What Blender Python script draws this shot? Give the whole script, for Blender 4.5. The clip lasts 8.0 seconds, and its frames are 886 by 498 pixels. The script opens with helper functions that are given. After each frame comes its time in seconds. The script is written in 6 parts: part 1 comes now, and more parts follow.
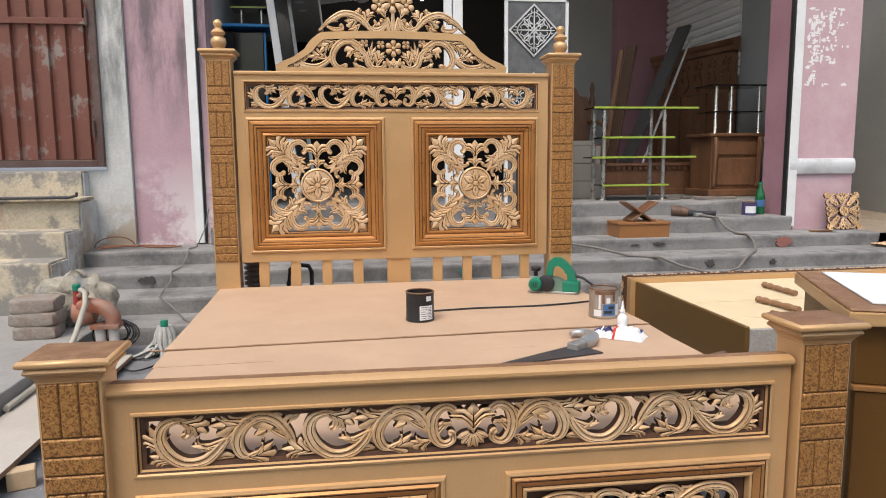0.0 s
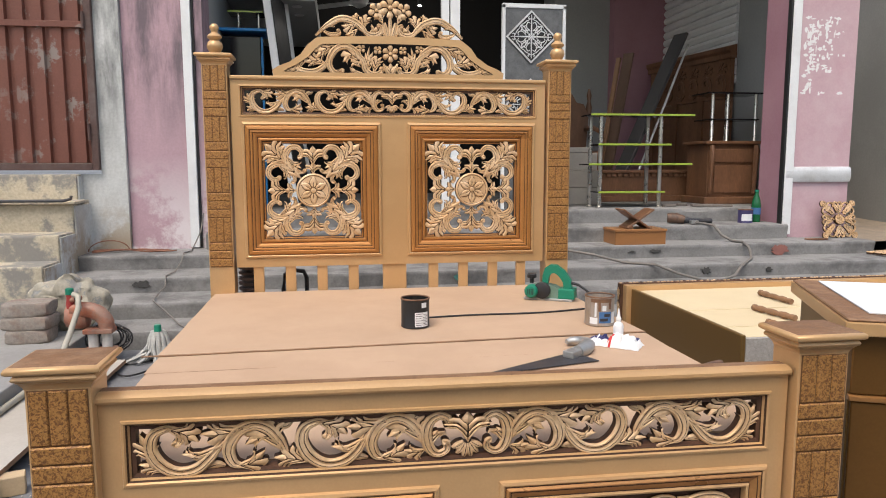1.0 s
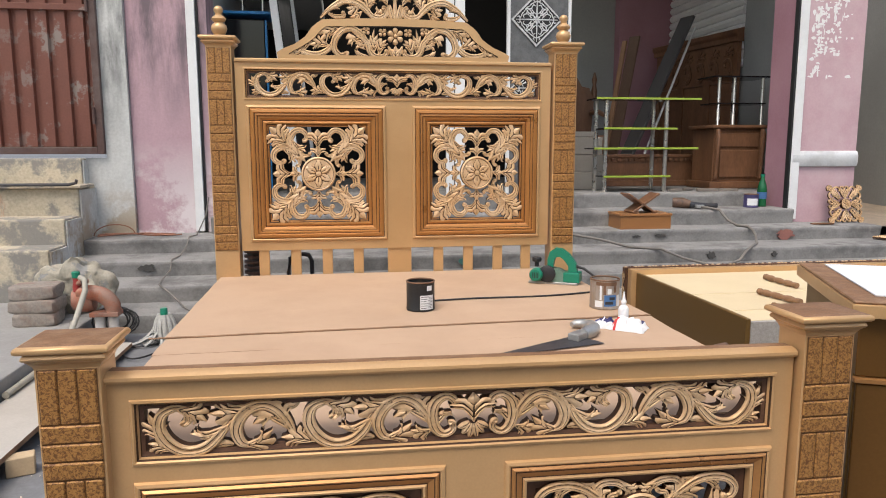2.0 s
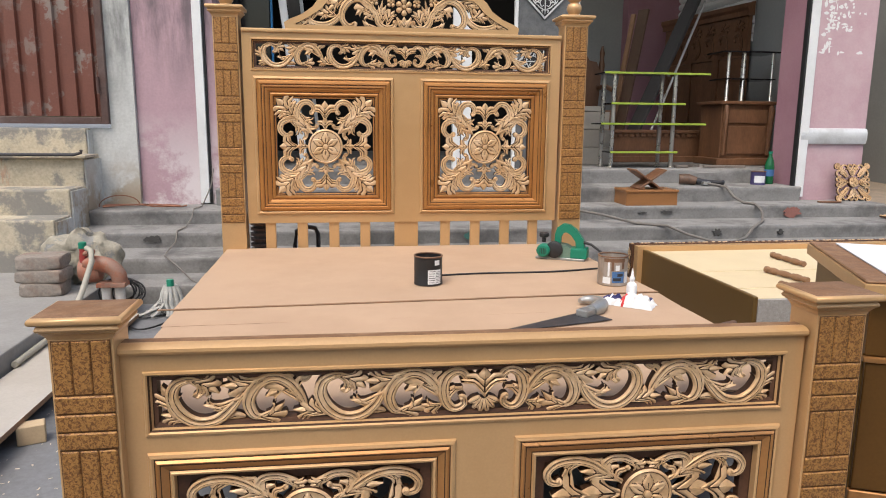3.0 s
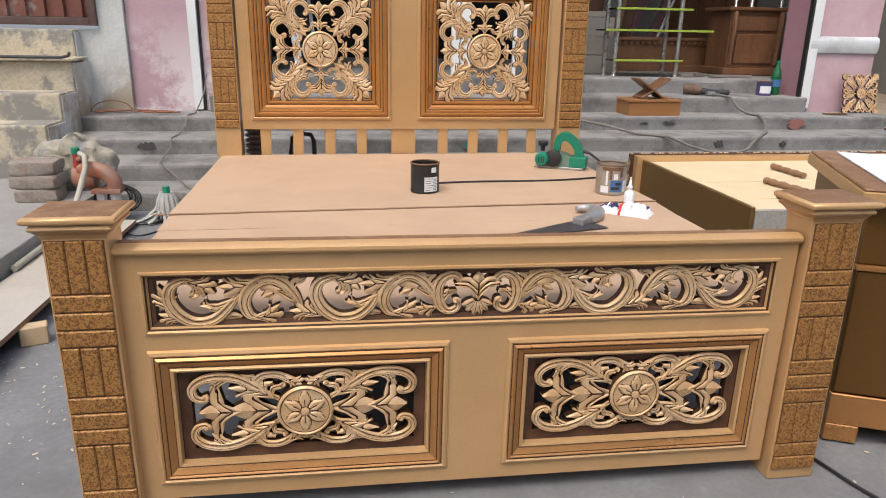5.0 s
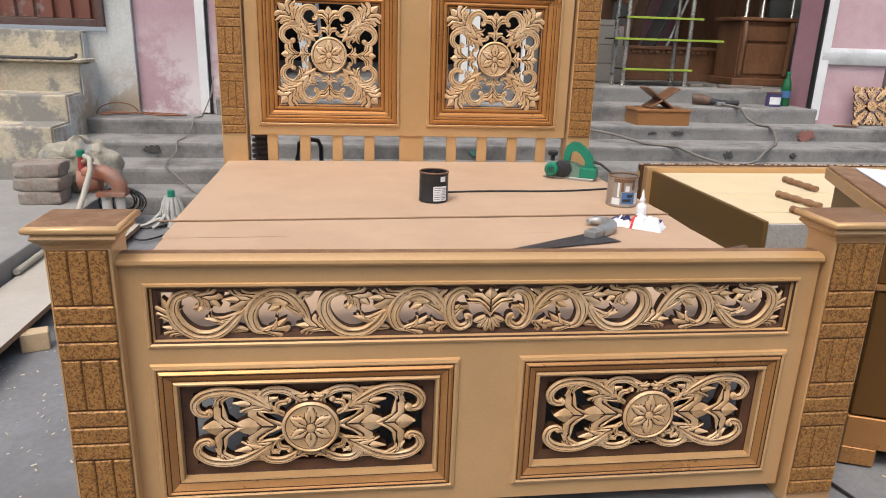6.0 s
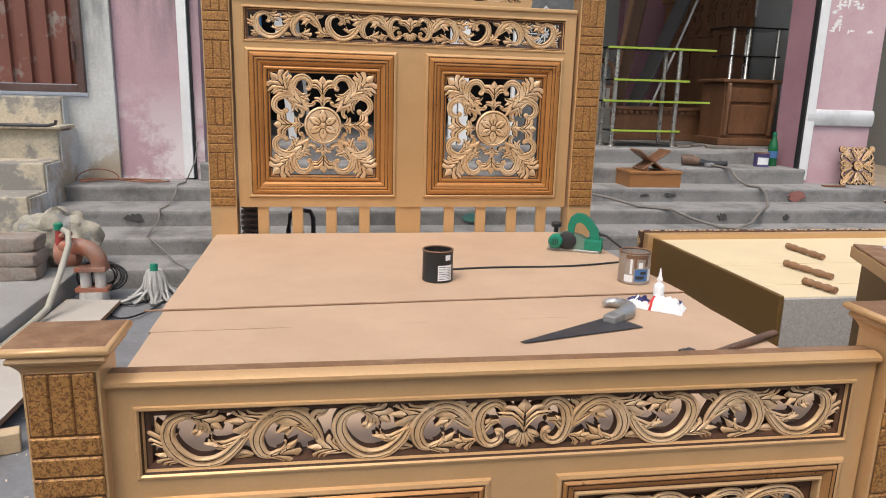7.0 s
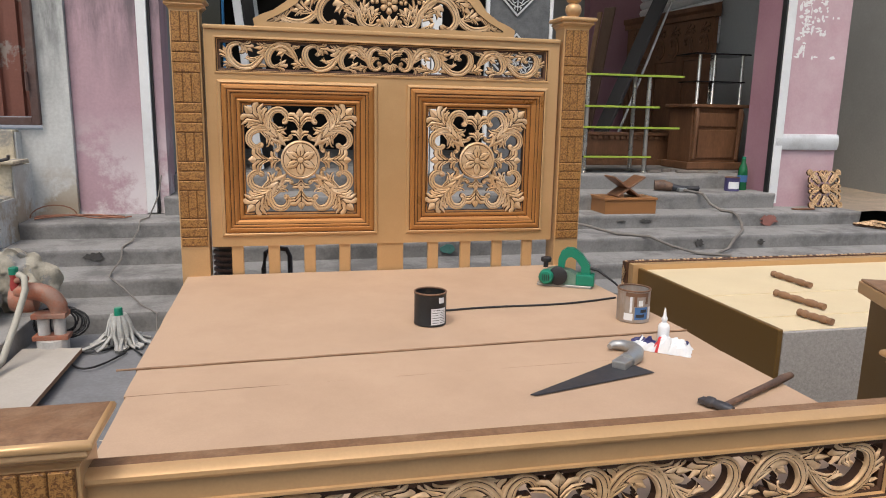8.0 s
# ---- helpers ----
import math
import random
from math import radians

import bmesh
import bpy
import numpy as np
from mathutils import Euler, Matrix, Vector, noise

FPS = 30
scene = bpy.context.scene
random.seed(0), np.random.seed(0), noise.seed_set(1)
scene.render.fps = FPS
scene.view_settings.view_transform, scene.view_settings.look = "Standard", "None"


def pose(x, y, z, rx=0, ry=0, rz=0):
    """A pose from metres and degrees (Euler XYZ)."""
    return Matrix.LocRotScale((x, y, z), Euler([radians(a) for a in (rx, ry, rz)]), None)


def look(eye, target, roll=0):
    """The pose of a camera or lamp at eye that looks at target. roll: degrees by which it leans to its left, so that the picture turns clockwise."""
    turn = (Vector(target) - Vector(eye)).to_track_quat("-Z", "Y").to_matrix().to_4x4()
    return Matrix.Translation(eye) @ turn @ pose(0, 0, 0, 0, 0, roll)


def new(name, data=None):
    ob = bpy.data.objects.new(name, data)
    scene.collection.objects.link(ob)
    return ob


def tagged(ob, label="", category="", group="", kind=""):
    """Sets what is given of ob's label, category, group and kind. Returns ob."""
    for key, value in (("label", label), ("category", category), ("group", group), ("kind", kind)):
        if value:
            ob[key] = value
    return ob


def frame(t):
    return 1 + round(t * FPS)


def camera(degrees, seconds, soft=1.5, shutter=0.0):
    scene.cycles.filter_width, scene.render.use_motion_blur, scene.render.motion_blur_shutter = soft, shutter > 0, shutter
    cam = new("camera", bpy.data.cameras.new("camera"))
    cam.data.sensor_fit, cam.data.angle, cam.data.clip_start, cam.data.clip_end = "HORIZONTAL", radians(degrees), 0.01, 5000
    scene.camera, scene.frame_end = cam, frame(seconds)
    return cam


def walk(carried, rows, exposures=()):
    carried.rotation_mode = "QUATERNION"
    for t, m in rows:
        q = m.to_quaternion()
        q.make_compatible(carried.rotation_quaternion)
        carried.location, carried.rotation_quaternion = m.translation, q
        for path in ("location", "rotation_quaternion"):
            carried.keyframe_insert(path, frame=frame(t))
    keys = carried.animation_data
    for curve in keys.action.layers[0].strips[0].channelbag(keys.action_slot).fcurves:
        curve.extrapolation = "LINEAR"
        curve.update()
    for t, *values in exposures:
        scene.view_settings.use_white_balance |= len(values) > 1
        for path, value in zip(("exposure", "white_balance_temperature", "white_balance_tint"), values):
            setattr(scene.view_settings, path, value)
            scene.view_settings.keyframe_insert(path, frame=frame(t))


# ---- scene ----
cam = camera(64.9, 8.0, soft=1.0)
PATH = [
    (0, (0.458, -1.523, 1.17), (0.742, 0.44, 0.912), -0.5),
    (0.5, (0.461, -1.518, 1.172), (0.749, 0.445, 0.924), -0.3),
    (1, (0.462, -1.51, 1.173), (0.757, 0.453, 0.93), -0.1),
    (1.5, (0.455, -1.507, 1.173), (0.744, 0.457, 0.926), -0.1),
    (1.7, (0.457, -1.514, 1.168), (0.74, 0.449, 0.909), -0.2),
    (2.8, (0.44, -1.499, 1.161), (0.719, 0.451, 0.814), 0.4),
    (3, (0.433, -1.5, 1.165), (0.709, 0.448, 0.807), 0.5),
    (3.5, (0.434, -1.5, 1.154), (0.705, 0.436, 0.729), 0.5),
    (4, (0.438, -1.499, 1.147), (0.711, 0.405, 0.601), 0.9),
    (4.2, (0.44, -1.496, 1.14), (0.72, 0.398, 0.56), 1.0),
    (5.3, (0.444, -1.495, 1.146), (0.716, 0.393, 0.545), 1.0),
    (5.5, (0.436, -1.495, 1.153), (0.711, 0.396, 0.563), 1.1),
    (6, (0.429, -1.447, 1.151), (0.695, 0.446, 0.563), 1.8),
    (6.5, (0.412, -1.36, 1.159), (0.718, 0.529, 0.579), 2.7),
    (7, (0.35, -1.262, 1.218), (0.68, 0.66, 0.772), 1.6),
    (7.5, (0.286, -1.165, 1.243), (0.639, 0.767, 0.868), 1.3),
    (8, (0.263, -1.099, 1.254), (0.705, 0.814, 0.873), 1.1),
]
walk(cam, [(t, look(eye, target, roll)) for t, eye, target, roll in PATH],
     exposures=[(0, 0.0), (6.4, 0.0), (7.0, -0.04), (7.5, -0.16), (8.0, -0.20)])

# ---- world and light ----
SUN_EL, SUN_AZ = 62.0, 205.0
world = bpy.data.worlds.new("overcast_sky")
scene.world = world
world.use_nodes = True
wn = world.node_tree.nodes
sky = wn.new("ShaderNodeTexSky")
sky.sky_type, sky.sun_disc = 'NISHITA', False
sky.sun_elevation, sky.sun_rotation = radians(SUN_EL), radians(SUN_AZ)
sky.air_density, sky.dust_density, sky.ozone_density = 1.6, 5.0, 1.0
wn["Background"].inputs["Strength"].default_value = 0.215
world.node_tree.links.new(sky.outputs["Color"], wn["Background"].inputs["Color"])
sun = new("sun", bpy.data.lights.new("sun", 'SUN'))
sun.data.energy, sun.data.angle, sun.data.color = 1.3, radians(20), (1.0, 0.965, 0.92)
sun.matrix_world = look((0, 0, 20), (8.0, 9.0, 0))

# ---- materials ----


def mat(name, base, rough=0.6, metal=0.0, var=0.25, scale=8.0, fine=90.0, bump=0.15, second=None, amount=0.5, spec=0.5,
        stretch=(1, 1, 1), coat=0.0, sharp=(0.42, 0.62), detail=6.0, streak=None, run=(0.52, 0.72), zone=None, run_zone=None, warp=0.0):
    """A surface with large stains, fine grain and relief. second: a colour that shows in patches of the large noise,
    streak: runs of damp; zone, run_zone: (axis, from, to), the stretch over which these patches or runs set in."""
    m = bpy.data.materials.new(name)
    m.use_nodes = True
    nt = m.node_tree
    n, l = nt.nodes, nt.links
    b = n["Principled BSDF"]
    b.inputs["Metallic"].default_value = metal
    b.inputs["Specular IOR Level"].default_value = spec
    b.inputs["Coat Weight"].default_value = coat
    tc = n.new("ShaderNodeTexCoord")
    mp = n.new("ShaderNodeMapping")
    mp.inputs["Scale"].default_value = stretch
    l.new(tc.outputs["Object"], mp.inputs["Vector"])
    big = n.new("ShaderNodeTexNoise")
    big.inputs["Scale"].default_value, big.inputs["Detail"].default_value = scale, detail
    big.inputs["Roughness"].default_value = 0.62
    small = n.new("ShaderNodeTexNoise")
    small.inputs["Scale"].default_value, small.inputs["Detail"].default_value = fine, 4.0
    l.new(mp.outputs["Vector"], big.inputs["Vector"])
    l.new(mp.outputs["Vector"], small.inputs["Vector"])
    def kept(fac, where):
        """The patches' factor, let in over a stretch of one axis."""
        if not where:
            return fac
        sep = n.new("ShaderNodeSeparateXYZ")
        l.new(tc.outputs["Object"], sep.inputs["Vector"])
        mr = n.new("ShaderNodeMapRange")
        mr.inputs["From Min"].default_value, mr.inputs["From Max"].default_value = where[1], where[2]
        l.new(sep.outputs[where[0]], mr.inputs["Value"])
        mul = n.new("ShaderNodeMath")
        mul.operation = 'MULTIPLY'
        l.new(fac, mul.inputs[0])
        l.new(mr.outputs["Result"], mul.inputs[1])
        return mul.outputs[0]
    dark = tuple(c * (1 - var) for c in base)
    lite = tuple(min(1, c * (1 + var * 0.8)) for c in base)
    ramp = n.new("ShaderNodeValToRGB")
    ramp.color_ramp.elements[0].position, ramp.color_ramp.elements[1].position = 0.3, 0.7
    ramp.color_ramp.elements[0].color, ramp.color_ramp.elements[1].color = (*dark, 1), (*lite, 1)
    addn = n.new("ShaderNodeMath")
    addn.operation = 'MULTIPLY_ADD'
    addn.inputs[1].default_value, addn.inputs[2].default_value = 0.45, 0.0
    l.new(small.outputs["Fac"], addn.inputs[0])
    mixf = n.new("ShaderNodeMath")
    mixf.operation = 'MULTIPLY_ADD'
    mixf.inputs[1].default_value = 0.55
    l.new(big.outputs["Fac"], mixf.inputs[0])
    l.new(addn.outputs[0], mixf.inputs[2])
    l.new(mixf.outputs[0], ramp.inputs["Fac"])
    col = ramp.outputs["Color"]
    if second:
        n2 = n.new("ShaderNodeTexNoise")
        n2.inputs["Scale"].default_value, n2.inputs["Detail"].default_value = scale * 0.6, 9.0
        n2.inputs["Roughness"].default_value, n2.inputs["Distortion"].default_value = 0.7, warp
        off = n.new("ShaderNodeMapping")
        off.inputs["Location"].default_value, off.inputs["Scale"].default_value = (3.1, 7.7, 1.9), stretch
        l.new(tc.outputs["Object"], off.inputs["Vector"])
        l.new(off.outputs["Vector"], n2.inputs["Vector"])
        r2 = n.new("ShaderNodeValToRGB")
        r2.color_ramp.elements[0].position, r2.color_ramp.elements[1].position = sharp
        r2.color_ramp.elements[1].color = (amount, amount, amount, 1)
        l.new(n2.outputs["Fac"], r2.inputs["Fac"])
        mx = n.new("ShaderNodeMix")
        mx.data_type = 'RGBA'
        l.new(kept(r2.outputs["Color"], zone), mx.inputs["Factor"])
        l.new(col, mx.inputs["A"])
        mx.inputs["B"].default_value = (*second, 1)
        col = mx.outputs["Result"]
    if streak:
        # dark runs of damp down the wall
        n3 = n.new("ShaderNodeTexNoise")
        n3.inputs["Scale"].default_value, n3.inputs["Detail"].default_value, n3.inputs["Roughness"].default_value = 3.2, 7.0, 0.65
        o3 = n.new("ShaderNodeMapping")
        o3.inputs["Location"].default_value, o3.inputs["Scale"].default_value = (5.3, 1.1, 0.35), (1.6, 1.6, 0.32)
        l.new(tc.outputs["Object"], o3.inputs["Vector"])
        l.new(o3.outputs["Vector"], n3.inputs["Vector"])
        r3 = n.new("ShaderNodeValToRGB")
        r3.color_ramp.elements[0].position, r3.color_ramp.elements[1].position = run
        r3.color_ramp.elements[1].color = (0.85, 0.85, 0.85, 1)
        l.new(n3.outputs["Fac"], r3.inputs["Fac"])
        m3 = n.new("ShaderNodeMix")
        m3.data_type = 'RGBA'
        l.new(kept(r3.outputs["Color"], run_zone), m3.inputs["Factor"])
        l.new(col, m3.inputs["A"])
        m3.inputs["B"].default_value = (*streak, 1)
        col = m3.outputs["Result"]
    l.new(col, b.inputs["Base Color"])
    rr = n.new("ShaderNodeMapRange")
    rr.inputs["To Min"].default_value, rr.inputs["To Max"].default_value = max(0.03, rough - 0.12), min(1, rough + 0.12)
    l.new(big.outputs["Fac"], rr.inputs["Value"])
    l.new(rr.outputs["Result"], b.inputs["Roughness"])
    if bump:
        bp = n.new("ShaderNodeBump")
        bp.inputs["Strength"].default_value, bp.inputs["Distance"].default_value = bump, 0.004
        l.new(mixf.outputs[0], bp.inputs["Height"])
        l.new(bp.outputs["Normal"], b.inputs["Normal"])
    return m


GOLD = mat("satin_gold_paint", (0.595, 0.372, 0.18), 0.32, 0.28, 0.08, 3.0, 160.0, 0.04, (0.46, 0.27, 0.11), 0.4)
# the pale second colour paints satin highlights onto the rubbed gold
GOLD_CARVED = mat("rubbed_gold_with_glints", (0.60, 0.385, 0.20), 0.46, 0.22, 0.2, 18.0, 140.0, 0.15, (0.82, 0.63, 0.43), 0.6, sharp=(0.45, 0.66))
GLAZE = mat("dark_brown_glaze", (0.05, 0.022, 0.010), 0.6, 0.0, 0.4, 25.0, 150.0, 0.2, spec=0.3)
GOLDBROWN = mat("brown_gold_moulding", (0.42, 0.205, 0.07), 0.30, 0.4, 0.14, 6.0, 120.0, 0.05, (0.28, 0.135, 0.045), 0.4)
CARAMEL = mat("caramel_stained_moulding", (0.46, 0.205, 0.058), 0.32, 0.35, 0.14, 6.0, 120.0, 0.06, (0.34, 0.14, 0.035), 0.35)
DARKWOOD = mat("dark_rabbet_wood", (0.075, 0.032, 0.016), 0.6, 0.0, 0.4, 14.0, 150.0, 0.25, (0.16, 0.075, 0.035), 0.45)
CAPTOP = mat("dusty_brown_cap_top", (0.21, 0.108, 0.052), 0.62, 0.05, 0.32, 26.0, 150.0, 0.35, (0.36, 0.225, 0.13), 0.55, sharp=(0.46, 0.66), detail=9.0)
MDF = mat("raw_fibreboard", (0.49, 0.342, 0.232), 0.72, 0.0, 0.08, 3.5, 240.0, 0.08, (0.40, 0.27, 0.18), 0.45, 0.3, detail=9.0)
MDF_EDGE = mat("fibreboard_edge", (0.31, 0.19, 0.115), 0.85, 0.0, 0.3, 30.0, 200.0, 0.3)
RAILWOOD = mat("brown_rail_wood", (0.22, 0.12, 0.065), 0.7, 0.0, 0.3, 5.0, 90.0, 0.2, stretch=(1, 6, 6))
CONCRETE = mat("grey_cement_step", (0.245, 0.24, 0.235), 0.85, 0.0, 0.24, 5.0, 70.0, 0.35, (0.12, 0.117, 0.115), 0.8, 0.3, sharp=(0.48, 0.62), detail=9.0)
GROUNDM = mat("grey_cement_ground", (0.205, 0.212, 0.225), 0.85, 0.0, 0.22, 4.0, 60.0, 0.5, (0.135, 0.135, 0.14), 0.65, 0.3, detail=9.0)
PINK = mat("weathered_pink_wall", (0.45, 0.305, 0.345), 0.8, 0.0, 0.12, 3.0, 60.0, 0.4, (0.68, 0.63, 0.645), 0.9, 0.3, sharp=(0.44, 0.52), detail=9.0, streak=(0.12, 0.10, 0.115), run=(0.44, 0.62), zone=("Z", 1.25, 0.70), run_zone=("Z", 1.3, 1.9))
PINKEAST = mat("faded_pink_wall", (0.50, 0.335, 0.37), 0.8, 0.0, 0.10, 2.2, 60.0, 0.3, (0.60, 0.47, 0.50), 0.6, 0.3, sharp=(0.45, 0.65), streak=(0.33, 0.22, 0.24), run=(0.60, 0.75), run_zone=("Z", 1.2, 0.6))
PINK2 = mat("mauve_pink_wall", (0.36, 0.19, 0.235), 0.8, 0.0, 0.10, 2.5, 60.0, 0.2, (0.42, 0.25, 0.29), 0.5, 0.3)
WHITEWALL = mat("dirty_limewashed_plaster", (0.54, 0.55, 0.54), 0.9, 0.0, 0.2, 5.0, 50.0, 0.9, (0.34, 0.27, 0.19), 0.85, 0.3, sharp=(0.46, 0.56), detail=9.0, streak=(0.10, 0.10, 0.10), run=(0.42, 0.58), zone=("Z", 0.95, 0.60), run_zone=("Z", 1.2, 1.9))
STAIRM = mat("flaking_yellowed_masonry", (0.50, 0.44, 0.335), 0.9, 0.0, 0.28, 6.0, 60.0, 1.0, (0.215, 0.21, 0.20), 0.88, 0.3, sharp=(0.50, 0.58), detail=10.0, streak=(0.45, 0.22, 0.14), run=(0.62, 0.68))
GREYWALL = mat("plain_grey_render", (0.30, 0.295, 0.28), 0.9, 0.0, 0.12, 1.6, 45.0, 0.3, (0.23, 0.225, 0.215), 0.5, 0.3)
SHOPWALL = mat("dull_grey_shop_wall", (0.33, 0.34, 0.34), 0.85, 0.0, 0.10, 1.5, 40.0, 0.15)
# near black: the deep shade of the interior is put into this colour
DARKSHOP = mat("shade_dark_shop_wall", (0.016, 0.015, 0.015), 0.7, 0.0, 0.2, 2.0, 40.0, 0.1, spec=0.2)
WHITESTEEL = mat("white_guide_paint", (0.74, 0.75, 0.76), 0.5, 0.0, 0.06, 3.0, 80.0, 0.08, (0.55, 0.55, 0.55), 0.5, sharp=(0.5, 0.7))
STRIP = mat("scuffed_white_steel", (0.62, 0.63, 0.64), 0.45, 0.2, 0.12, 6.0, 80.0, 0.1, (0.35, 0.34, 0.33), 0.5)
# plain black, also used as painted shade in the shutter guide gaps
BLACK = mat("black_and_gap_shade", (0.015, 0.015, 0.016), 0.6, 0.0, 0.2, 8.0, 90.0, 0.1)
GATE = mat("red_oxide_gate_paint", (0.165, 0.062, 0.044), 0.55, 0.0, 0.2, 5.0, 70.0, 0.2, (0.245, 0.21, 0.19), 0.9, 0.4, sharp=(0.54, 0.58), detail=11.0, zone=("X", -0.85, -0.30))
GATE_DARK = mat("dark_gate_frame", (0.085, 0.045, 0.038), 0.6, 0.0, 0.25, 6.0, 80.0, 0.2, (0.16, 0.13, 0.12), 0.5)
WALNUT = mat("carved_walnut", (0.20, 0.095, 0.048), 0.5, 0.0, 0.35, 5.0, 60.0, 0.4, (0.10, 0.045, 0.022), 0.6, stretch=(1, 1, 0.35))
CHROME = mat("brushed_steel_tube", (0.62, 0.60, 0.56), 0.28, 0.9, 0.06, 9.0, 120.0, 0.02)
GREENGLASS = mat("green_edged_glass", (0.30, 0.40, 0.06), 0.2, 0.0, 0.1, 5.0, 60.0, 0.02)
BLACKGLASS = mat("black_glass_shelf", (0.012, 0.012, 0.014), 0.08, 0.0, 0.1, 5.0, 60.0, 0.0)
BLUE = mat("blue_plastic_edge", (0.02, 0.22, 0.55), 0.4, 0.0, 0.08, 8.0, 80.0, 0.02)
CREAM = mat("cream_plywood_back", (0.66, 0.55, 0.36), 0.7, 0.0, 0.06, 2.0, 120.0, 0.08, (0.58, 0.46, 0.28), 0.4, 0.3)
CHIP = mat("grey_speckled_board", (0.36, 0.335, 0.31), 0.85, 0.0, 0.35, 90.0, 260.0, 0.3)
SPINDLE = mat("raw_turned_wood", (0.25, 0.135, 0.07), 0.7, 0.0, 0.25, 20.0, 120.0, 0.2, stretch=(1, 4, 1))
LABELWHITE = mat("printed_paper", (0.72, 0.73, 0.74), 0.6, 0.0, 0.06, 20.0, 150.0, 0.02)
INK = mat("dark_print", (0.03, 0.03, 0.035), 0.6, 0.0, 0.1, 20.0, 150.0, 0.0)
BLOCKM = mat("stippled_amber_block", (0.42, 0.21, 0.06), 0.45, 0.2, 0.12, 230.0, 300.0, 0.6, (0.12, 0.046, 0.015), 0.85, sharp=(0.47, 0.56), detail=3.0, warp=0.9)
BLOCKGAP = mat("brown_block_joint", (0.15, 0.068, 0.022), 0.55, 0.1, 0.2, 40.0, 150.0, 0.2)

# ---- mesh helpers ----


class Shape:
    """Gathers faces for one mesh, each with a material slot."""

    def __init__(self, *mats):
        self.v, self.f, self.m, self.mats = [], [], [], list(mats)

    def add(self, verts, faces, slot=0):
        o = len(self.v)
        self.v += [tuple(p) for p in verts]
        for k, f in enumerate(faces):
            self.f.append(tuple(i + o for i in f))
            self.m.append(slot if isinstance(slot, int) else slot[k])
        return self

    def box(self, lo, hi, bev=0.0, slot=0, turn=None):
        bm = bmesh.new()
        bmesh.ops.create_cube(bm, size=1.0)
        lo, hi = Vector(lo), Vector(hi)
        c, d = (lo + hi) / 2, hi - lo
        for p in bm.verts:
            p.co = Vector((p.co.x * d.x, p.co.y * d.y, p.co.z * d.z))
        if bev:
            bmesh.ops.bevel(bm, geom=bm.edges[:], offset=bev, segments=1 if bev < 0.004 else 2, affect='EDGES', profile=0.6)
        bm.verts.index_update()
        vs = [(turn @ p.co if turn else p.co) + c for p in bm.verts]
        self.add(vs, [[q.index for q in f.verts] for f in bm.faces], slot)
        bm.free()
        return self

    def lathe(self, prof, centre=(0, 0, 0), axis='z', n=20, slot=0, turn=None):
        """prof: (radius, height) pairs from bottom to top."""
        vs, fs = [], []
        for r, h in prof:
            for k in range(n):
                a = 2 * math.pi * k / n
                p = Vector((r * math.cos(a), r * math.sin(a), h))
                if axis == 'y':
                    p = Vector((p.x, -p.z, p.y))
                elif axis == 'x':
                    p = Vector((p.z, p.x, p.y))
                if turn:
                    p = turn @ p
                vs.append(p + Vector(centre))
        for i in range(len(prof) - 1):
            for k in range(n):
                k2 = (k + 1) % n
                fs.append((i * n + k, i * n + k2, (i + 1) * n + k2, (i + 1) * n + k))
        fs.append(tuple(range(n))[::-1])
        fs.append(tuple(range((len(prof) - 1) * n, len(prof) * n)))
        return self.add(vs, fs, slot)

    def tube(self, pts, r, n=8, slot=0):
        pts = [Vector(p) for p in pts]
        rs = r if isinstance(r, (list, tuple)) else [r] * len(pts)
        vs, fs = [], []
        up = Vector((0.13, 0.21, 0.97))
        for i, p in enumerate(pts):
            t = (pts[min(i + 1, len(pts) - 1)] - pts[max(i - 1, 0)]).normalized()
            a = t.cross(up if abs(t.dot(up)) < 0.95 else Vector((1, 0, 0))).normalized()
            b = t.cross(a)
            for k in range(n):
                w = 2 * math.pi * k / n
                vs.append(p + rs[i] * (a * math.cos(w) + b * math.sin(w)))
        for i in range(len(pts) - 1):
            for k in range(n):
                k2 = (k + 1) % n
                fs.append((i * n + k, i * n + k2, (i + 1) * n + k2, (i + 1) * n + k))
        fs.append(tuple(range(n))[::-1])
        fs.append(tuple(range((len(pts) - 1) * n, len(pts) * n)))
        return self.add(vs, fs, slot)

    def prism(self, poly, h0, h1, place, slot=0, side=None):
        """A flat outline in (u, v) between heights h0 and h1; place(u, v, h) gives the world point."""
        n = len(poly)
        vs = [place(u, v, h0) for u, v in poly] + [place(u, v, h1) for u, v in poly]
        fs = [tuple(range(n))[::-1], tuple(range(n, 2 * n))]
        sl = [slot, slot]
        for k in range(n):
            k2 = (k + 1) % n
            fs.append((k, k2, n + k2, n + k))
            sl.append(slot if side is None else side)
        return self.add(vs, fs, sl)


def mesh_of(shape, name, smooth=None):
    me = bpy.data.meshes.new(name)
    me.from_pydata(shape.v, [], shape.f)
    for m in shape.mats:
        me.materials.append(m)
    me.polygons.foreach_set("material_index", shape.m)
    bm = bmesh.new()
    bm.from_mesh(me)
    bmesh.ops.recalc_face_normals(bm, faces=bm.faces[:])
    bm.to_mesh(me)
    bm.free()
    if smooth is not None:
        me.polygons.foreach_set("use_smooth", [True] * len(me.polygons))
        me.set_sharp_from_angle(angle=radians(smooth))
    me.update()
    return me


def part(name, shape, parent=None, label="", smooth=None):
    ob = new(name, mesh_of(shape, name, smooth))
    if parent is not None:
        ob.parent = parent
    if label:
        ob["label"] = label
    return ob


